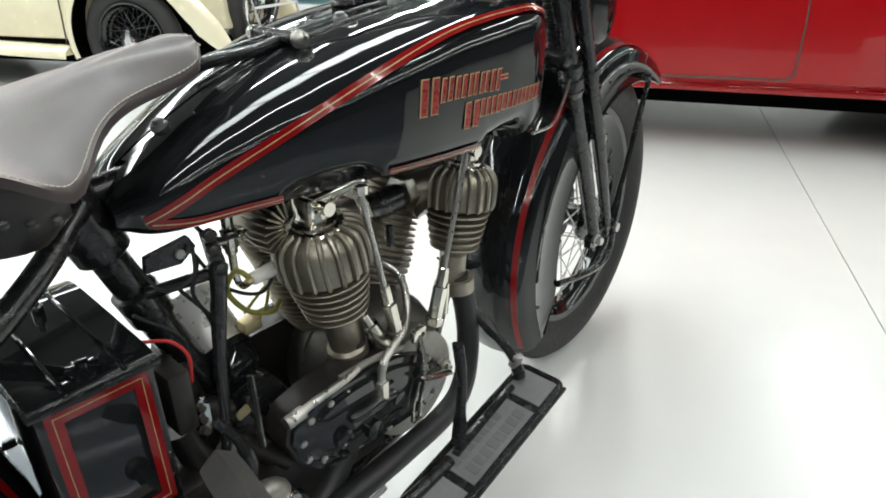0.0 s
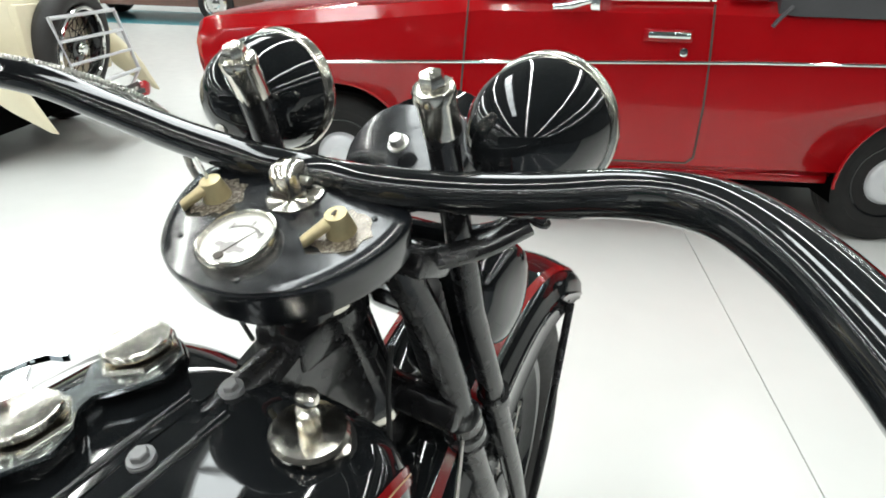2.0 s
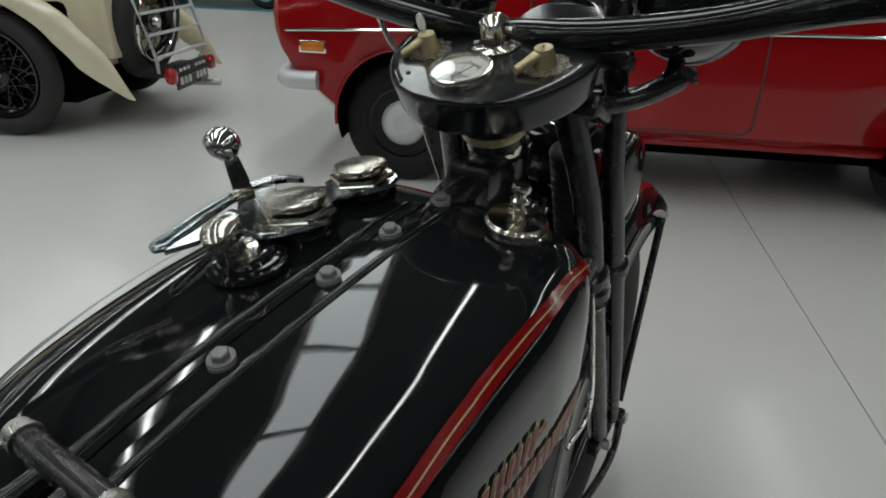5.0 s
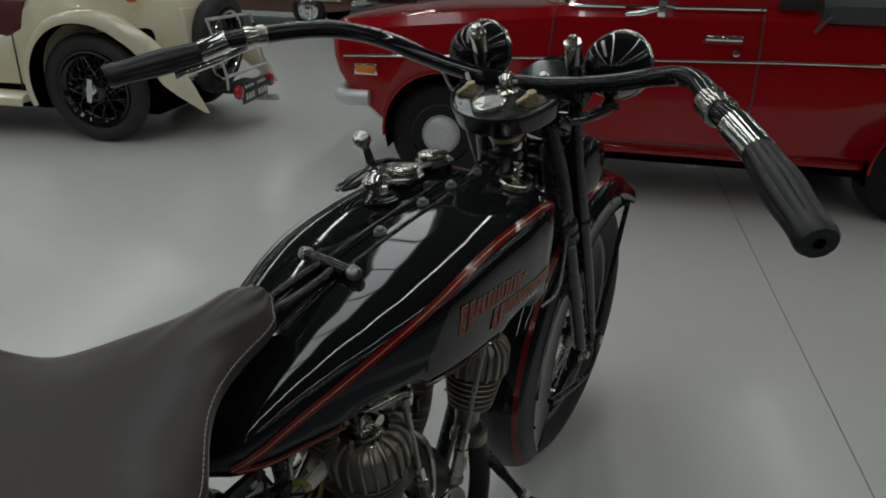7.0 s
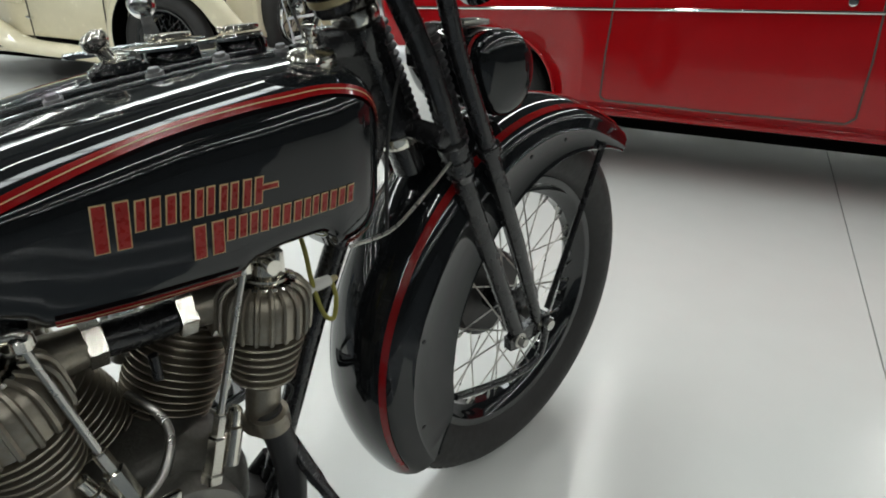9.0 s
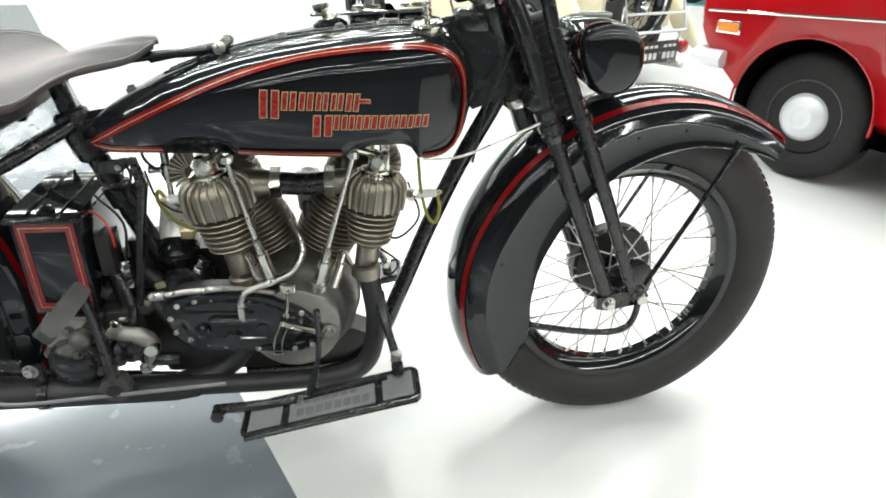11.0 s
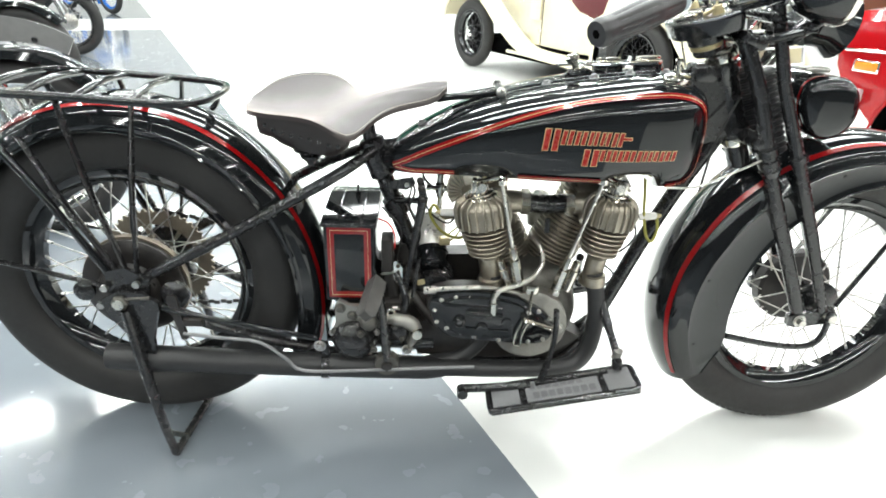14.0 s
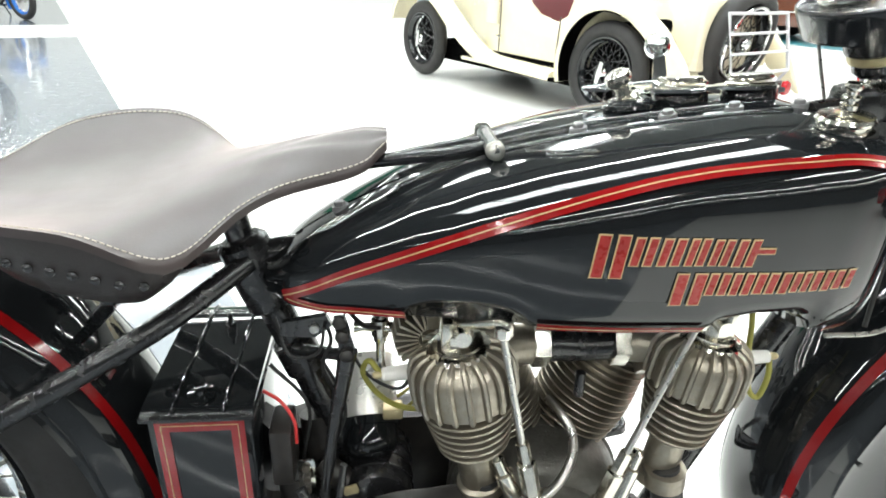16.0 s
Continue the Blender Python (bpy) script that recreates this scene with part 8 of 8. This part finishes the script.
for s in (-1, 1):
    part("tail_light", turned([(0.0, -0.02), (0.045, -0.02), (0.05, 0.0), (0.04, 0.02), (0, 0.03)], (-0.78, aft + s * 0.28, 0.305), (-1, 0, 0), 24), RED_LENS, ROAD, "round red tail lamp")
    part("carrier_stay", bar((-0.735, aft + s * 0.34, 0.415), (-0.70, aft + s * 0.27, 0.32), 0.010, 8), HUBCAP, RACKC)
part("exhaust_tip", bar((-0.60, aft - 0.10, 0.20), (-0.90, aft - 0.12, 0.205), 0.022, 12), STEEL, ROAD)
part("plate_bracket", box((-0.69, aft, 0.30), (0.22, 0.5, 0.03), bevel=0.006), WIRE_BLACK, ROAD)
part("rear_axle", bar((0.03, -0.1, 0.345), (0.03, 2 * mid + 0.1, 0.345), 0.045, 12), WIRE_BLACK, ROAD)
part("bumper_iron", box((-0.30, -0.22, 0.40), (0.05, 0.06, 0.09), bevel=0.012), CREAM, ROAD)


# far cars, low parts only in sight
def far_car(x, y, paint, label, back=False):
    m = car_place(x, y) @ Matrix.Rotation(math.pi if back else 0, 4, "Z")
    car = thing("saloon_car", label, "car", "parked cars along the far lane", m)
    sect = lambda low, high, wide: [(wide, low), (wide + 0.02, 0.55), (wide - 0.04, high), (-wide + 0.04, high), (-wide - 0.02, 0.55), (-wide, low)]
    shell("body", [(2.1, sect(0.36, 0.66, 0.74)), (1.95, sect(0.28, 0.84, 0.80)), (0.8, sect(0.26, 0.95, 0.82)), (-1.4, sect(0.26, 0.95, 0.82)), (-2.1, sect(0.34, 0.84, 0.76))], paint, car)
    shell("cabin", [(0.75, [(0.74, 0.94), (0.70, 0.96), (-0.70, 0.96), (-0.74, 0.94)]), (0.2, [(0.74, 0.94), (0.56, 1.42), (-0.56, 1.42), (-0.74, 0.94)]), (-0.9, [(0.74, 0.94), (0.56, 1.42), (-0.56, 1.42), (-0.74, 0.94)]), (-1.5, [(0.74, 0.94), (0.68, 0.98), (-0.68, 0.98), (-0.74, 0.94)])], paint, car)
    for x0 in (1.3, -1.3):
        for y0, s in ((0.84, 1), (-0.84, -1)):
            w = car_wheel(car, x0, y0, s, 0.32, 0.18, 0.20, 0.0)
            part("hub_cap", turned([(0.20, -0.02), (0.195, 0.0), (0.16, 0.008), (0.15, -0.01), (0.08, -0.008), (0.06, 0.012), (0, 0.016)], (x0, y0, 0.32), (0, s, 0), 32), CHROME, w, "bright full hub cap")
    part("chrome_strip", box((0, 0.845, 0.50), (3.9, 0.02, 0.03), bevel=0.006), CHROME, car)
    part("bumper", box((2.16, 0, 0.46), (0.10, 1.60, 0.12), bevel=0.04), CHROME, car)
    part("bumper", box((-2.16, 0, 0.46), (0.10, 1.60, 0.12), bevel=0.04), CHROME, car)
    return car


far_car(8.78, 10.14, BROWN_CAR, "dark brown saloon with chrome hub caps")
far_car(12.98, 10.64, DARK_CAR, "dark maroon saloon with chrome bumpers")


# ---- other motorcycles on the grey bay ----
def parked_bike(m, paint, rim_mat, label, seat=True):
    b = thing("motorcycle", label, "motorcycle", "parked motorcycles", m)
    for x in (0.0, 1.36):
        wheel_thing("wheel", (x, 0, 0.33), b, 0.33, 0.10, 0.235, 0.06, 32, 0.075, 0.055, rim_mat, STEEL, 0.002, False, label="wire wheel")
        c = Vector((x, 0, 0.33))
        bm = bmesh.new()
        rings = []
        for k in range(25):
            t = radians((-10 if x == 0 else 40) + 170 * k / 24)
            rings.append([c + Vector((math.cos(t) * r, y, math.sin(t) * r)) for y, r in ((-0.07, 0.335), (-0.06, 0.362), (0, 0.375), (0.06, 0.362), (0.07, 0.335), (0.055, 0.356), (0, 0.369), (-0.055, 0.356))])
        skin(bm, rings)
        part("mudguard", bm, paint, b)
    bm = bmesh.new()
    rings = []
    for k in range(13):
        f = k / 12
        r = 0.115 * math.sin(math.pi * (0.12 + 0.80 * f)) ** 0.6
        rings.append([Vector((0.52 + 0.52 * f, math.cos(a) * r * 0.95, 0.76 + 0.03 * f + math.sin(a) * r * 1.1)) for a in (math.tau * j / 16 for j in range(16))])
    skin(bm, rings)
    part("fuel_tank", bm, paint, b)
    part("engine", turned([(0, -0.11), (0.12, -0.11), (0.14, -0.08), (0.14, 0.08), (0.12, 0.11), (0, 0.11)], (0.68, 0, 0.36), (0, 1, 0), 28), ALLOY, b)
    part("cylinder", turned([(0.06, 0.0)] + [(0.06 + 0.025 * (k % 2), 0.02 + 0.012 * k) for k in range(16)] + [(0.05, 0.23), (0, 0.24)], (0.70, 0, 0.46), (0.1, 0, 1), 24), ALLOY, b)
    for y in (-0.07, 0.07):
        part("fork_leg", bar((1.36, y, 0.33), (1.16, y * 0.9, 0.95), 0.018, 12), CHROME, b)
        part("frame_tube", tube(bmesh.new(), glide([(0.0, y, 0.33), (0.40, y, 0.66), (0.90, y * 0.5, 0.74), (1.16, 0, 0.85)], 4), 0.016, 10), SATIN, b)
        part("frame_tube", tube(bmesh.new(), glide([(1.16, 0, 0.80), (1.00, y * 0.6, 0.35), (0.80, y, 0.20), (0.40, y, 0.20), (0.0, y, 0.33)], 4), 0.016, 10), SATIN, b)
    part("seat", box((0.32, 0, 0.80), (0.50, 0.22, 0.09), bevel=0.035), CANVAS, b)
    part("handlebar", tube(bmesh.new(), glide([(1.0, 0.36, 1.02), (1.10, 0.28, 1.05), (1.15, 0.12, 1.0), (1.15, -0.12, 1.0), (1.10, -0.28, 1.05), (1.0, -0.36, 1.02)], 5), 0.012, 10), CHROME, b)
    part("headlamp", turned([(0, -0.10), (0.06, -0.09), (0.09, -0.03), (0.095, 0.03), (0, 0.045)], (1.27, 0, 0.92), (1, 0, 0), 24), CHROME, b)
    part("silencer", bar((0.70, -0.15, 0.26), (-0.10, -0.16, 0.30), 0.035, 14), CHROME, b)
    part("side_stand", bar((0.55, 0.12, 0.22), (0.50, 0.24, 0.006), 0.010, 8), SATIN, b)
    return b


def bike_at(x, y, degrees):
    return Matrix.Translation((x, y, 0)) @ Matrix.Rotation(radians(degrees), 4, "Z")


near = parked_bike(bike_at(-2.20, 0.84, 8), GLOSS, CHROME, "black motorcycle with grey plate on its front mudguard")
bm = bmesh.new()
rings = []
for k in range(13):
    t = radians(62 + 62 * k / 12)
    rings.append([Vector((1.36 + math.cos(t) * r, y, 0.33 + math.sin(t) * r)) for y, r in ((-0.004, 0.385), (-0.004, 0.47 - 0.02 * abs(k - 6) / 6), (0.004, 0.47 - 0.02 * abs(k - 6) / 6), (0.004, 0.385))])
skin(bm, rings)
FRONT_PLATE = part("mudguard_plate", bm, GREY_PAINT, near, "plain grey curved plate")
for a in (78, 100):
    t = radians(a)
    part("plate_bolt", turned([(0.010, 0), (0.010, 0.006), (0, 0.008)], (1.36 + math.cos(t) * 0.40, -0.004, 0.33 + math.sin(t) * 0.40), (0, -1, 0), 10), SATIN, FRONT_PLATE)
parked_bike(bike_at(-3.48, 2.96, 8), GLOSS, CHROME, "black motorcycle with chrome rims parked between two others")
parked_bike(bike_at(-4.45, 5.31, 8), GLOSS, SATIN, "black motorcycle with dark rims parked in the bay")
parked_bike(bike_at(-6.08, 11.06, -34), BLUE, BLUE, "blue motorcycle with blue rims parked in the bay")
